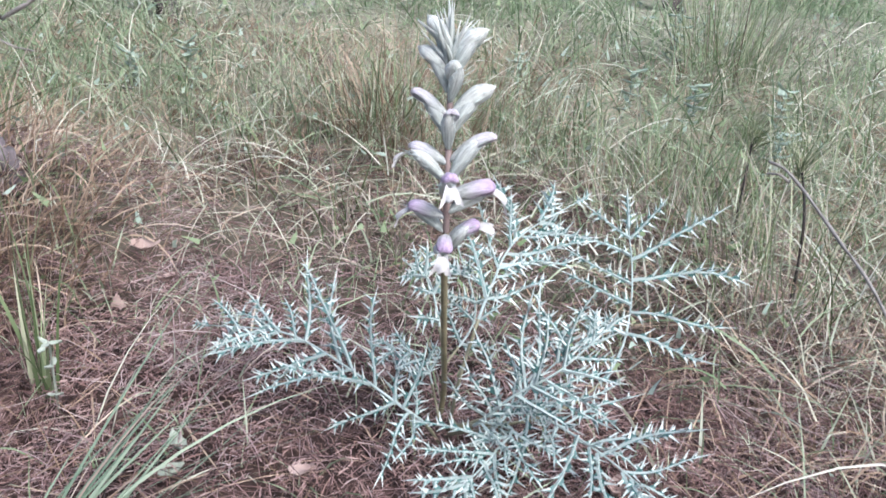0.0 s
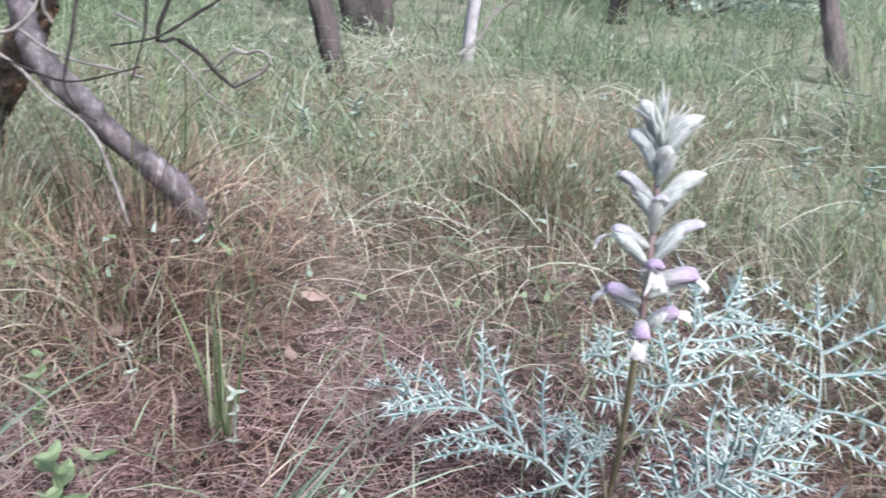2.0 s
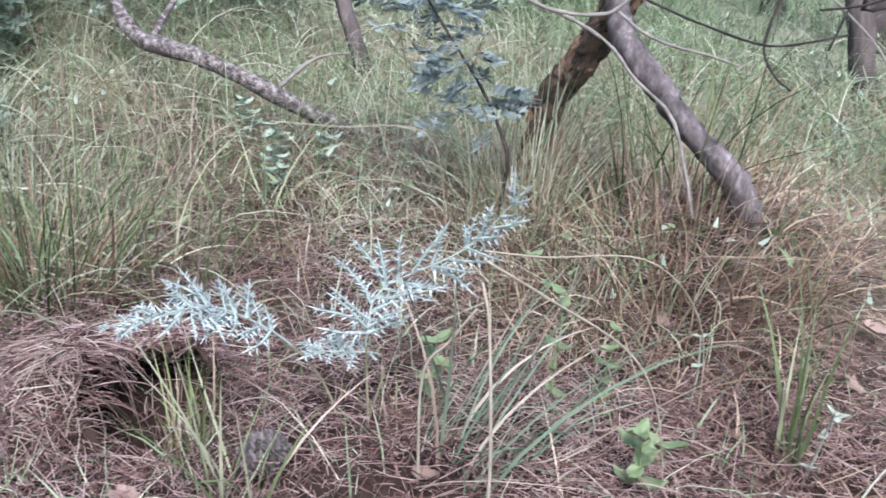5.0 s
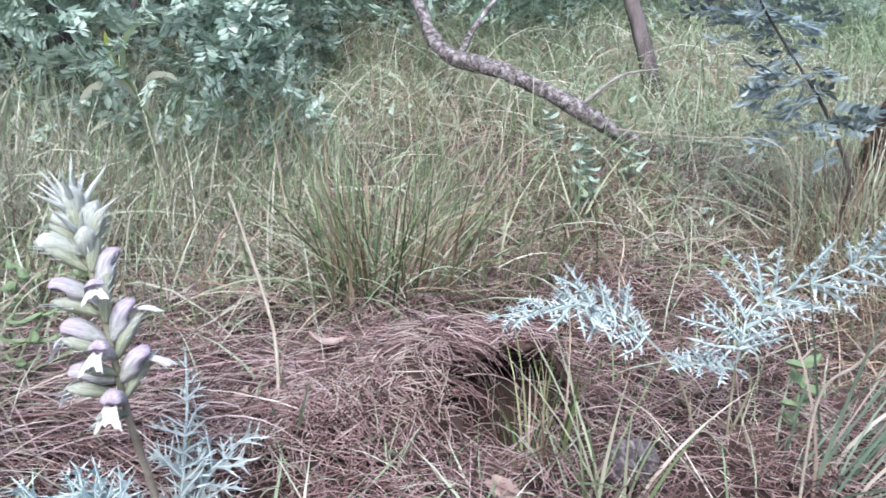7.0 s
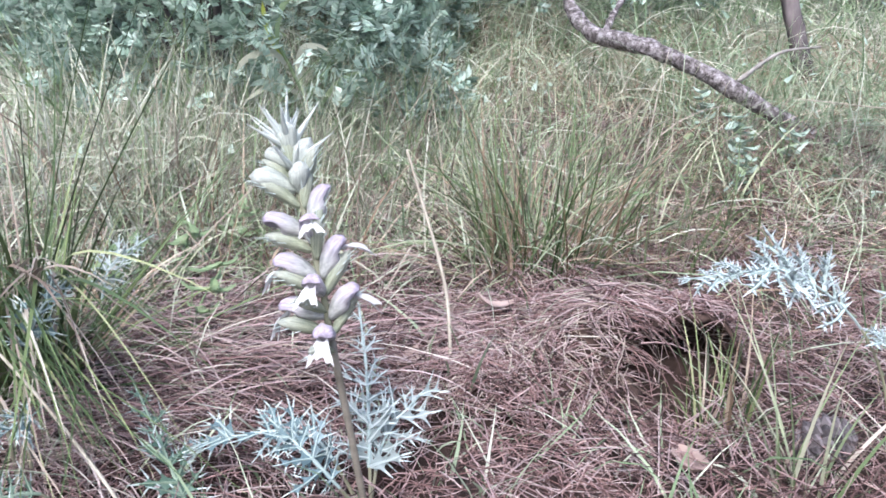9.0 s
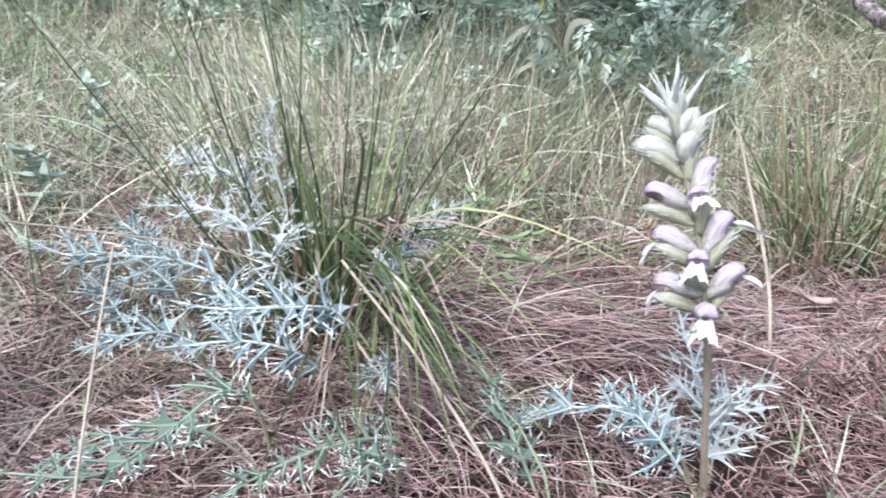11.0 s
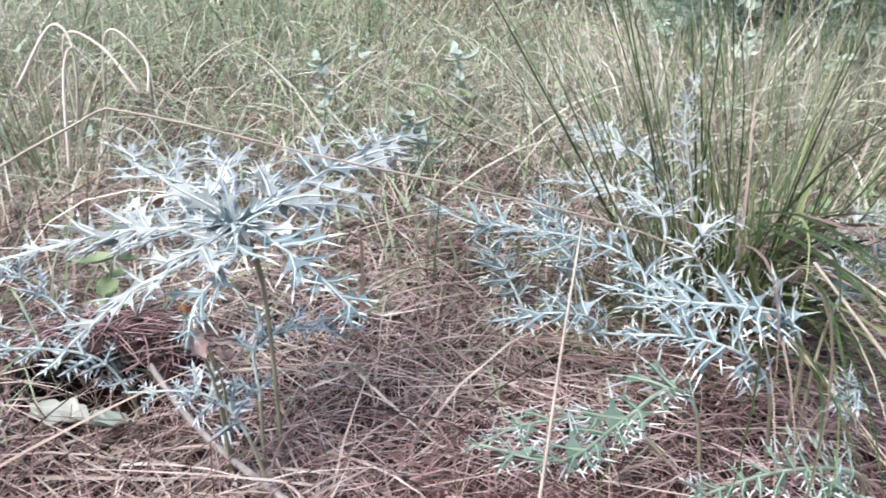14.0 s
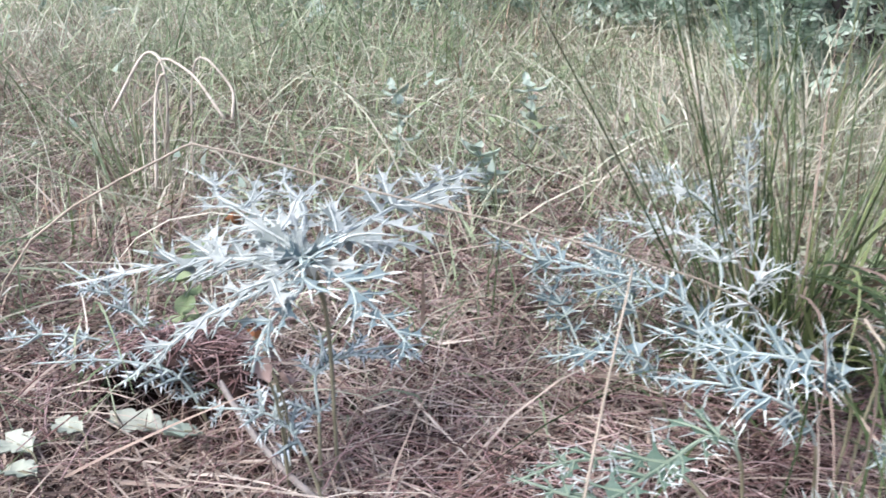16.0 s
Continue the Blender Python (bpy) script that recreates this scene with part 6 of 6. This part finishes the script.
shrub((-2.95, 0.2), 0.75, 0.75, 5200, 341, 0.058)
shrub((-3.1, 1.35), 0.70, 0.8, 2200, 342, label="dark lentisk shrub behind the fallen branch")
shrub((-3.6, -0.75), 0.75, 0.6, 1500, 343)
shrub((-2.75, 2.7), 0.75, 0.8, 1500, 344, label="dark lentisk shrub at the edge of the clearing")
shrub((0.2, 5.6), 0.9, 0.6, 900, 345, label="low shrub far in the clearing")
shrub((-3.6, -2.0), 0.8, 0.6, 1100, 346)
shrub((-4.3, 0.9), 1.1, 1.3, 2200, 347, 0.10, "tall dark shrub closing the view")


def hanging_twigs():
    p = empty("dead_branch", (-0.55, 0.62, 0.75), "bare dead twigs hanging from a low branch", "branch")
    limb([(-0.9, 0.95, 0.86), (-0.70, 0.66, 0.74), (-0.52, 0.64, 0.72), (-0.35, 0.75, 0.80)], 0.008, 0.006, TWIG_DARK, "branch", p, 350, 20, 7)
    twig(p, [(-0.63, 0.64, 0.73), (-0.625, 0.571, 0.582), (-0.623, 0.549, 0.526), (-0.622, 0.533, 0.487), (-0.608, 0.532, 0.466), (-0.593, 0.536, 0.455)], 0.0020, 0.0009, TWIG_DARK, 351)
    twig(p, [(-0.747, 0.549, 0.512), (-0.691, 0.549, 0.498), (-0.623, 0.533, 0.489), (-0.592, 0.552, 0.495), (-0.567, 0.569, 0.504)], 0.0014, 0.0009, TWIG_DARK, 352)
    twig(p, [(-0.60, 0.64, 0.73), (-0.587, 0.617, 0.588), (-0.579, 0.6, 0.536), (-0.583, 0.579, 0.488)], 0.0020, 0.0010, TWIG_DARK, 353)
    twig(p, [(-0.46, 0.66, 0.73), (-0.504, 0.638, 0.589), (-0.533, 0.607, 0.551), (-0.56, 0.584, 0.53), (-0.593, 0.562, 0.521)], 0.0022, 0.0010, TWIG_DARK, 354)
    twig(p, [(-0.526, 0.612, 0.499), (-0.519, 0.612, 0.501), (-0.508, 0.612, 0.510), (-0.494, 0.612, 0.522), (-0.486, 0.612, 0.521), (-0.479, 0.612, 0.521), (-0.470, 0.612, 0.525), (-0.462, 0.612, 0.523), (-0.457, 0.612, 0.518), (-0.460, 0.612, 0.510), (-0.468, 0.612, 0.503), (-0.481, 0.612, 0.495), (-0.494, 0.612, 0.487)], 0.0012, 0.0020, TWIG_PALE, 355)
    twig(p, [(-0.50, 0.66, 0.73), (-0.570, 0.612, 0.541), (-0.552, 0.612, 0.527), (-0.530, 0.612, 0.516), (-0.511, 0.612, 0.499), (-0.494, 0.612, 0.487)], 0.0026, 0.0018, TWIG_DARK, 356)
    twig(p, [(-0.648, 0.655, 0.541), (-0.619, 0.655, 0.531), (-0.596, 0.655, 0.516), (-0.576, 0.655, 0.501), (-0.562, 0.655, 0.489), (-0.546, 0.655, 0.470), (-0.528, 0.655, 0.461), (-0.511, 0.655, 0.454), (-0.491, 0.655, 0.451)], 0.0014, 0.0009, TWIG_PALE, 357)


hanging_twigs()


# ---- small things ----
def oval_leaf(length, width, curl, seed, material, name="leaf", notch=0.0):
    """A single small leaf with a raised midrib line, curled and of real thickness; foot at 0, along x."""
    g = rnd(seed)
    n, m = 9, 7
    v, f = [], []
    for i in range(n + 1):
        s = i / n
        w = width / 2 * math.sin(math.pi * min(1, 0.04 + 0.96 * s) ** 0.8) ** 0.8 + 0.0004
        for j in range(m):
            a = j / (m - 1) * 2 - 1
            edge = 1 + notch * math.sin(s * 22 + a) * abs(a)
            v.append((length * s, a * w * edge, curl * length * (s - 0.5) ** 2 + 0.5 * curl * abs(a) ** 1.5 * w + 0.05 * length * math.sin(4 * s + 3 * a + seed)))
        if i:
            o = (i - 1) * m
            f += [(o + j, o + j + 1, o + m + j + 1, o + m + j) for j in range(m - 1)]
    c = len(v)
    v += [(x, y, z - 0.0007) for x, y, z in v]
    f += [tuple(k + c for k in q[::-1]) for q in f]
    return mesh_of(name, v, f, [material])


def dry_leaf(x, y, size, az, seed, lift=0.012, material=None, label="curled pale brown dry leaf on the needle litter", tip=12):
    me = oval_leaf(size, size * 0.55, 0.9, seed, material or DRY_LEAF, "dry_leaf", 0.12)
    ob = new("dry_leaf", me)
    ob.matrix_basis = pose(x, y, float(height(x, y)) + lift, 8, -tip, math.degrees(az))
    return tagged(ob, label, "leaf", "dry leaves")


for k, (x, y, size) in enumerate(((-0.583, 1.057, 0.050), (-0.54, 0.90, 0.036), (-0.15, 0.86, 0.042), (-0.23, 0.61, 0.030), (0.0, 0.655, 0.022), (-0.502, 1.017, 0.036),
                                  (-1.006, 0.132, 0.045), (-1.242, -0.047, 0.040), (-1.263, 0.106, 0.044), (-0.84, 0.38, 0.036), (-0.80, 0.86, 0.036), (0.15, 0.66, 0.05), (-0.30, 0.98, 0.03))):
    dry_leaf(x, y, size, k * 2.1, 400 + k)
dry_leaf(-1.60, -1.06, 0.040, 0.4, 429, 0.02, AMBER_LEAF, "curled orange-brown dead leaf caught in the grass", 30)
for k, (x, y, size) in enumerate(((-0.37, 0.588, 0.030), (-0.36, 0.63, 0.034), (-0.27, 1.27, 0.018))):
    dry_leaf(x, y, size, k * 1.7 + 0.5, 430 + k, 0.012, FELT_LEAF, "small whitish felted leaf lying on the litter")


def leafy_sprig(path, size, pairs, seed, material, label, name="sprig", category="herb", group="herbs", width=0.5):
    """A slender stem with pairs of small oval leaves."""
    g = rnd(seed)
    p = empty(name, tuple(path[0]), label, category, group)
    c = spline(path, 16)
    v, f = tube(c, np.linspace(0.0018, 0.0009, 16), 5, 0.1, seed)
    part("stem", mesh_of("stem", v, f, [material]), p)
    me = oval_leaf(size, size * width, 0.5, seed, material)
    for k in range(pairs):
        i = int(3 + 12 * k / max(1, pairs - 1))
        for half in (0, 1):
            az = k * 90 + half * 180 + g.normal(0, 18)
            m = Matrix.Translation(Vector(c[i])) @ pose(0, 0, 0, 0, -12 + g.normal(0, 14), az)
            q = 0.65 + 0.5 * g.random()
            part("leaf", me, p, m=m @ Matrix.Scale(q, 4))
    return p


dead_rosette_leaves()


# felted pale sprigs among the blades and by the last rosette
leafy_sprig([(-0.535, 0.70, 0.0), (-0.525, 0.68, 0.06), (-0.515, 0.66, 0.12), (-0.505, 0.63, 0.135)], 0.016, 4, 441, FELT_LEAF, "thin sprig with small whitish felted leaves")
leafy_sprig([(-0.70, 0.75, 0.0), (-0.69, 0.73, 0.07), (-0.69, 0.715, 0.125)], 0.016, 3, 442, FELT_LEAF, "thin sprig with small whitish felted leaves")


def lobed_leaf(x, y, size, az, seed, tip, label, material=None):
    """A soft felted leaf with rounded lobes along both edges, on a short stalk."""
    g = rnd(seed)
    z = float(height(x, y)) + 0.006
    p = empty("felted_leaf", (x, y, z), label, "leaf", "felted leaves")
    v, f = [], []
    n, m = 22, 7
    for i in range(n + 1):
        s = i / n
        w = size * (0.08 + 0.40 * math.sin(math.pi * min(1, 0.06 + 0.92 * s)) ** 0.8) * (0.62 + 0.38 * abs(math.sin(s * 3.2 * math.pi + 0.5)))
        for j in range(m):
            a = j / (m - 1) * 2 - 1
            v.append((size * s + 0.16 * size * abs(a), a * w, size * (0.10 * abs(a) - 0.22 * s * s + 0.03 * math.sin(9 * s + 4 * a + seed))))
        if i:
            o = (i - 1) * m
            f += [(o + j, o + j + 1, o + m + j + 1, o + m + j) for j in range(m - 1)]
    c = len(v)
    v += [(a, b, d - 0.0009) for a, b, d in v]
    f += [tuple(k + c for k in q[::-1]) for q in f]
    turn = pose(x, y, z + 0.026, 6 * g.normal(), -tip, math.degrees(az))
    part("blade", mesh_of("blade", v, f, [material or FELT_LEAF]), p, m=turn)
    sv, sf = tube(spline([(-0.55 * size, 0.004, -0.030), (-0.2 * size, 0.002, -0.004), (0.02 * size, 0, 0), (0.55 * size, 0, -0.03 * size)], 8), np.linspace(0.0011, 0.0006, 8), 5)
    part("leaf_stalk", mesh_of("leaf_stalk", sv, sf, [RIB_DRY]), p, m=turn)


lobed_leaf(-1.165, -0.950, 0.044, -1.6, 443, 18, "broad whitish felted leaf with rounded lobes over the hollow")
lobed_leaf(-1.100, -1.022, 0.030, -1.9, 444, 10, "whitish felted leaf standing in the litter")
lobed_leaf(-1.132, -1.000, 0.024, -1.7, 445, 15, "small whitish felted leaf in the litter")
lobed_leaf(-1.078, -1.005, 0.028, -1.8, 446, 5, "yellowish white felted leaf lying on the litter")
lobed_leaf(-1.180, -0.925, 0.034, -0.6, 447, 35, "green felted leaf with rounded lobes beside the hollow", GREY_HERB)
# fresh green seedlings
leafy_sprig([(-0.66, 0.535, 0.0), (-0.655, 0.525, 0.05), (-0.66, 0.524, 0.085)], 0.034, 4, 451, FRESH, "fresh green seedling with paired oval leaves", "seedling", "seedling", "seedlings", 0.6)
leafy_sprig([(-0.81, 0.60, 0.0), (-0.815, 0.595, 0.07), (-0.829, 0.618, 0.14), (-0.87, 0.604, 0.20)], 0.022, 6, 452, FRESH, "leggy green seedling with paired oval leaves", "seedling", "seedling", "seedlings", 0.6)
leafy_sprig([(-0.78, 0.66, 0.0), (-0.775, 0.655, 0.06), (-0.77, 0.66, 0.12)], 0.020, 5, 453, FRESH, "leggy green seedling with paired oval leaves", "seedling", "seedling", "seedlings", 0.6)
leafy_sprig([(-0.68, 0.60, 0.0), (-0.67, 0.60, 0.02), (-0.665, 0.60, 0.035)], 0.036, 3, 454, FRESH, "low green seedling with paired oval leaves", "seedling", "seedling", "seedlings", 0.6)
leafy_sprig([(-0.92, 0.50, 0.0), (-0.925, 0.50, 0.05), (-0.93, 0.51, 0.09)], 0.028, 4, 455, FRESH, "low green seedling with paired oval leaves", "seedling", "seedling", "seedlings", 0.6)
leafy_sprig([(-1.30, -1.0, 0.0), (-1.30, -0.99, 0.06), (-1.31, -0.98, 0.11)], 0.034, 5, 456, FRESH, "green sprig with oval leaves behind the rosette", "seedling", "seedling", "seedlings", 0.5)
leafy_sprig([(-1.40, -0.24, 0.0), (-1.40, -0.22, 0.06), (-1.41, -0.19, 0.10)], 0.032, 6, 457, FRESH, "green sprig with narrow leaves by the tuft", "seedling", "seedling", "seedlings", 0.3)
for k, (x, y) in enumerate(((-1.64, -0.20), (-1.60, -0.28), (-1.70, -0.11), (-1.56, -0.31))):
    z = float(height(x, y))
    leafy_sprig([(x, y, z), (x + 0.01, y + 0.01, z + 0.04), (x, y + 0.02, z + 0.075)], 0.034, 5, 445 + 20 * k, FRESH, "low green sprig with broad leaves in the dry grass", "seedling", "seedling", "seedlings", 0.45)
# grey-green herbs in the meadow
for k, (x, y, tall) in enumerate(((0.445, 2.2, 0.16), (0.28, 1.85, 0.12), (0.42, 1.80, 0.12), (0.02, 2.0, 0.10), (0.54, 1.55, 0.12), (0.60, 1.75, 0.14), (-0.9, 1.85, 0.08), (-0.80, 1.95, 0.08),
                                  (-1.80, 0.88, 0.10), (-1.68, 0.86, 0.10), (-1.58, 0.78, 0.10), (-1.62, 0.95, 0.08), (-1.9, -0.9, 0.14), (-2.0, -0.7, 0.14), (-1.75, -0.75, 0.10))):
    z = float(height(x, y))
    leafy_sprig([(x, y, z), (x + 0.015, y, z + tall * 0.6), (x + 0.01, y - 0.015, z + tall)], 0.034, 7, 460 + k, GREY_HERB, "grey-green felted herb in the meadow grass")


def stalk(pts, r0, r1, label, seed, material=None, group="dry stalks"):
    p = spline(pts, 26)
    v, f = tube(p, np.linspace(r0, r1, 26), 6, 0.15, seed)
    return tagged(new("dry_stalk", mesh_of("dry_stalk", v, f, [material or STALK])), label, "stalk", group)


SEED_HEAD = mat("bleached_seed_head", [(0.2, (0.42, 0.37, 0.30)), (0.8, (0.66, 0.61, 0.53))], 60, 0.7, 0.4)
STALK = mat("dry_stalk", [(0.2, (0.25, 0.215, 0.165)), (0.8, (0.46, 0.415, 0.34))], 30, 0.6, 0.2)
stalk([(-0.66, 0.69, 0.0), (-0.67, 0.66, 0.16), (-0.706, 0.577, 0.251), (-0.76, 0.456, 0.269), (-0.792, 0.398, 0.279)], 0.0008, 0.0009, "thin straw-coloured stalk bent over level", 471)
stalk([(-0.64, 0.57, 0.0), (-0.66, 0.55, 0.11), (-0.69, 0.52, 0.174), (-0.747, 0.448, 0.232), (-0.789, 0.396, 0.271)], 0.0010, 0.0014, "straw-coloured stalk leaning over the litter", 472)
stalk([(-0.83, 0.375, 0.0), (-0.838, 0.377, 0.132), (-0.815, 0.386, 0.178), (-0.792, 0.395, 0.22)], 0.0016, 0.0014, "short broken straw-coloured stalk", 473)
stalk([(-0.735, 0.372, 0.0), (-0.744, 0.376, 0.094), (-0.768, 0.385, 0.212), (-0.785, 0.39, 0.252)], 0.0020, 0.0014, "upright straw-coloured stalk in the litter", 474)
stalk([(-1.10, 0.74, 0.0), (-1.115, 0.72, 0.2), (-1.138, 0.691, 0.284), (-1.215, 0.61, 0.284), (-1.289, 0.536, 0.285)], 0.0008, 0.0008, "thin pale grass stalk bent level", 475)
stalk([(-1.22, 0.005, 0.03), (-1.27, 0.02, 0.10), (-1.32, 0.01, 0.19), (-1.34, 0.0, 0.24)], 0.0024, 0.0016, "leaning straw-coloured stick in the litter bank", 476)
stalk([(-1.03, -0.33, 0.0), (-1.054, -0.342, 0.055), (-1.124, -0.386, 0.122), (-1.19, -0.435, 0.178)], 0.0018, 0.0012, "leaning dry stem under the grass tuft", 477)
stalk([(-1.16, -1.12, 0.0), (-1.179, -1.066, 0.159), (-1.204, -0.949, 0.244), (-1.211, -0.909, 0.251), (-1.23, -0.783, 0.221), (-1.268, -0.655, 0.186), (-1.303, -0.51, 0.14), (-1.36, -0.40, 0.06)], 0.0010, 0.0009, "long dry grass stalk arching over the white leaves", 478)
stalk([(-1.02, -0.63, 0.0), (-1.046, -0.623, 0.076), (-1.112, -0.611, 0.148), (-1.172, -0.599, 0.206)], 0.0014, 0.0008, "thin upright straw-coloured stalk in the litter", 479)
stalk([(-1.205, -0.918, 0.05), (-1.172, -0.880, 0.030), (-1.14, -0.842, 0.022), (-1.10, -0.785, 0.014), (-1.065, -0.745, 0.012)], 0.0026, 0.0034, "grey dead stem leaning through the rosette", 480, TWIG_PALE)
stalk([(-0.62, 0.93, 0.02), (-0.57, 0.93, 0.045), (-0.53, 0.93, 0.03)], 0.0016, 0.0010, "flat straw-coloured stalk on the needle litter", 481)
stalk([(-0.634, 2.469, 0.310), (-0.585, 2.531, 0.360), (-0.547, 2.572, 0.438), (-0.487, 2.600, 0.490)], 0.006, 0.004, "pale bare stick leaning in the far grass", 483, TWIG_PALE)
stalk([(-0.75, 1.20, 0.08), (-0.66, 1.17, 0.07), (-0.58, 1.12, 0.05)], 0.0018, 0.0012, "flat straw-coloured stalk on the needle litter", 482)
for k, pts in enumerate(([(-1.69, -1.20, 0.02), (-1.655, -1.164, 0.186), (-1.669, -1.195, 0.223), (-1.634, -1.231, 0.152)], [(-1.69, -1.19, 0.02), (-1.655, -1.164, 0.19), (-1.640, -1.173, 0.173), (-1.60, -1.163, 0.06)],
                         [(-1.69, -1.18, 0.02), (-1.672, -1.185, 0.20), (-1.663, -1.137, 0.205), (-1.646, -1.084, 0.151)], [(-1.68, -1.15, 0.02), (-1.67, -1.131, 0.213), (-1.663, -1.081, 0.19), (-1.647, -1.074, 0.151)])):
    stalk(pts, 0.0012, 0.0022, "drooping bleached grass seed head", 490 + k, SEED_HEAD)


def pine_cone(at):
    p = empty("pine_cone", at, "weathered grey-brown open pine cone on the litter", "pine cone")
    v, f = tube(spline([(-0.024, 0, 0), (0, 0, 0), (0.026, 0, 0)], 8), [0.006, 0.012, 0.014, 0.014, 0.012, 0.010, 0.007, 0.003], 8)
    turn = pose(*at, 0, -25, 70)
    part("core", mesh_of("core", v, f, [CONE]), p, m=turn)
    sv = [(0, -0.0045, 0), (0, 0.0045, 0), (0.013, 0.006, 0.001), (0.016, 0, 0.004), (0.013, -0.006, 0.001), (0.013, 0.006, -0.002), (0.016, 0, 0.0), (0.013, -0.006, -0.002)]
    sf = [(0, 1, 2, 3, 4), (0, 4, 7), (1, 5, 2), (2, 5, 6, 3), (3, 6, 7, 4), (0, 7, 6, 5, 1)]
    scale = mesh_of("scale", sv, sf, [CONE], smooth=False)
    for k in range(64):
        s = k / 64
        a = k * 137.5
        r = 0.013 * math.sin(math.pi * (0.12 + 0.85 * s)) + 0.002
        m = turn @ Matrix.Translation((-0.024 + 0.05 * s, 0, 0)) @ pose(0, 0, 0, a) @ Matrix.Translation((0, 0, r * 0.6)) @ pose(0, 0, 0, 0, -58 + 28 * s, 0)
        part("scale", scale, p, m=m @ Matrix.Scale(0.75 + 0.5 * math.sin(math.pi * s), 4))


pine_cone((-0.957, 0.262, 0.028))


def pine_seedling(path, at_top, seed):
    """A wiry stem with a star of long needles at the top."""
    p = empty("pine_seedling", tuple(path[0]), "young pine seedling with a tuft of long green needles", "seedling", "pine seedlings")
    c = spline(path, 14)
    v, f = tube(c, np.linspace(0.0028, 0.0016, 14), 6, 0.2, seed)
    part("stem", mesh_of("stem", v, f, [TWIG_DARK]), p)
    g = rnd(seed)
    n = 70
    base = np.repeat(c[-1][None], n, 0) - np.array([0, 0, 1]) * g.random((n, 1)) * 0.03
    me = blades("needles", base, g.random(n) * 6.283, 0.05 + 0.06 * g.random(n), np.full(n, 0.0013), 0.15 + 0.9 * g.random(n), 0.3 * g.random(n), SEDGE, 3, seed=seed, prism=True)
    part("needles", me, p)


pine_seedling([(0.47, 1.10, 0.03), (0.465, 1.115, 0.18), (0.452, 1.148, 0.27)], None, 501)
pine_seedling([(0.42, 1.30, 0.05), (0.43, 1.33, 0.18), (0.435, 1.35, 0.26)], None, 502)


def right_twig():
    p = empty("fallen_twig", (0.40, 0.66, 0.0), "knobbly grey dead twig leaning in the grass", "twig")
    twig(p, [(0.50, 0.54, 0.0), (0.45, 0.60, 0.13), (0.386, 0.681, 0.252), (0.354, 0.753, 0.298), (0.316, 0.826, 0.344), (0.295, 0.85, 0.352)], 0.0022, 0.0018, TWIG_PALE, 511)
    twig(p, [(0.316, 0.826, 0.335), (0.30, 0.82, 0.345), (0.288, 0.83, 0.342)], 0.002, 0.001, TWIG_PALE, 512)


right_twig()


def strap(path, width, seed, material):
    """A long folded leaf along a path, broad in the middle and drawn to a point."""
    c = spline(path, 18)
    t = np.gradient(c, axis=0)
    v, f = [], []
    for i in range(18):
        across = np.cross(t[i], [0.9, 0.15, 0.45])
        across /= np.linalg.norm(across)
        w = width * (0.35 + 0.65 * math.sin(math.pi * min(1, 0.15 + 0.8 * i / 17))) * (1 if i < 15 else (17.3 - i) / 2.4)
        v += [c[i] + across * w / 2, c[i] - np.array([0, 0, 0.12 * w]), c[i] - across * w / 2]
        if i:
            o = 3 * (i - 1)
            f += [(o, o + 1, o + 4, o + 3), (o + 1, o + 2, o + 5, o + 4)]
    n = len(v)
    v += [a - np.array([0.0006, 0, 0.0006]) for a in v]
    f += [tuple(k + n for k in q[::-1]) for q in f]
    return mesh_of("leaf", v, f, [material])


def reed():
    z = float(height(-2.12, 0.20))
    p = empty("reed", (-2.12, 0.20, z), "reed-like plant with broad pale arching leaves", "reed")
    c = spline([(-2.12, 0.20, z), (-2.13, 0.165, 0.12), (-2.14, 0.140, 0.17), (-2.14, 0.118, 0.215), (-2.145, 0.10, 0.245), (-2.16, 0.075, 0.29)], 20)
    v, f = tube(c, np.linspace(0.0045, 0.002, 20), 6)
    part("stem", mesh_of("stem", v, f, [FRESH]), p)
    for k, (pts, width, m) in enumerate((([(-2.14, 0.121, 0.202), (-2.14, 0.098, 0.226), (-2.14, 0.070, 0.230), (-2.135, 0.036, 0.219), (-2.13, 0.015, 0.198)], 0.014, BLEACHED),
                                         ([(-2.14, 0.140, 0.175), (-2.142, 0.142, 0.215), (-2.14, 0.155, 0.240), (-2.135, 0.185, 0.240), (-2.13, 0.205, 0.225)], 0.013, BLEACHED),
                                         ([(-2.145, 0.112, 0.225), (-2.15, 0.092, 0.255), (-2.15, 0.080, 0.285), (-2.15, 0.074, 0.325)], 0.014, YELLOW_LEAF),
                                         ([(-2.135, 0.160, 0.13), (-2.12, 0.115, 0.165), (-2.11, 0.070, 0.170), (-2.10, 0.02, 0.145)], 0.011, BLEACHED),
                                         ([(-2.13, 0.170, 0.11), (-2.12, 0.215, 0.17), (-2.11, 0.265, 0.19), (-2.10, 0.32, 0.165)], 0.011, FRESH),
                                         ([(-2.145, 0.100, 0.245), (-2.16, 0.11, 0.30), (-2.17, 0.14, 0.335), (-2.17, 0.18, 0.335)], 0.011, FRESH))):
        part("leaf", strap(pts, width, 530 + k, m), p)


reed()
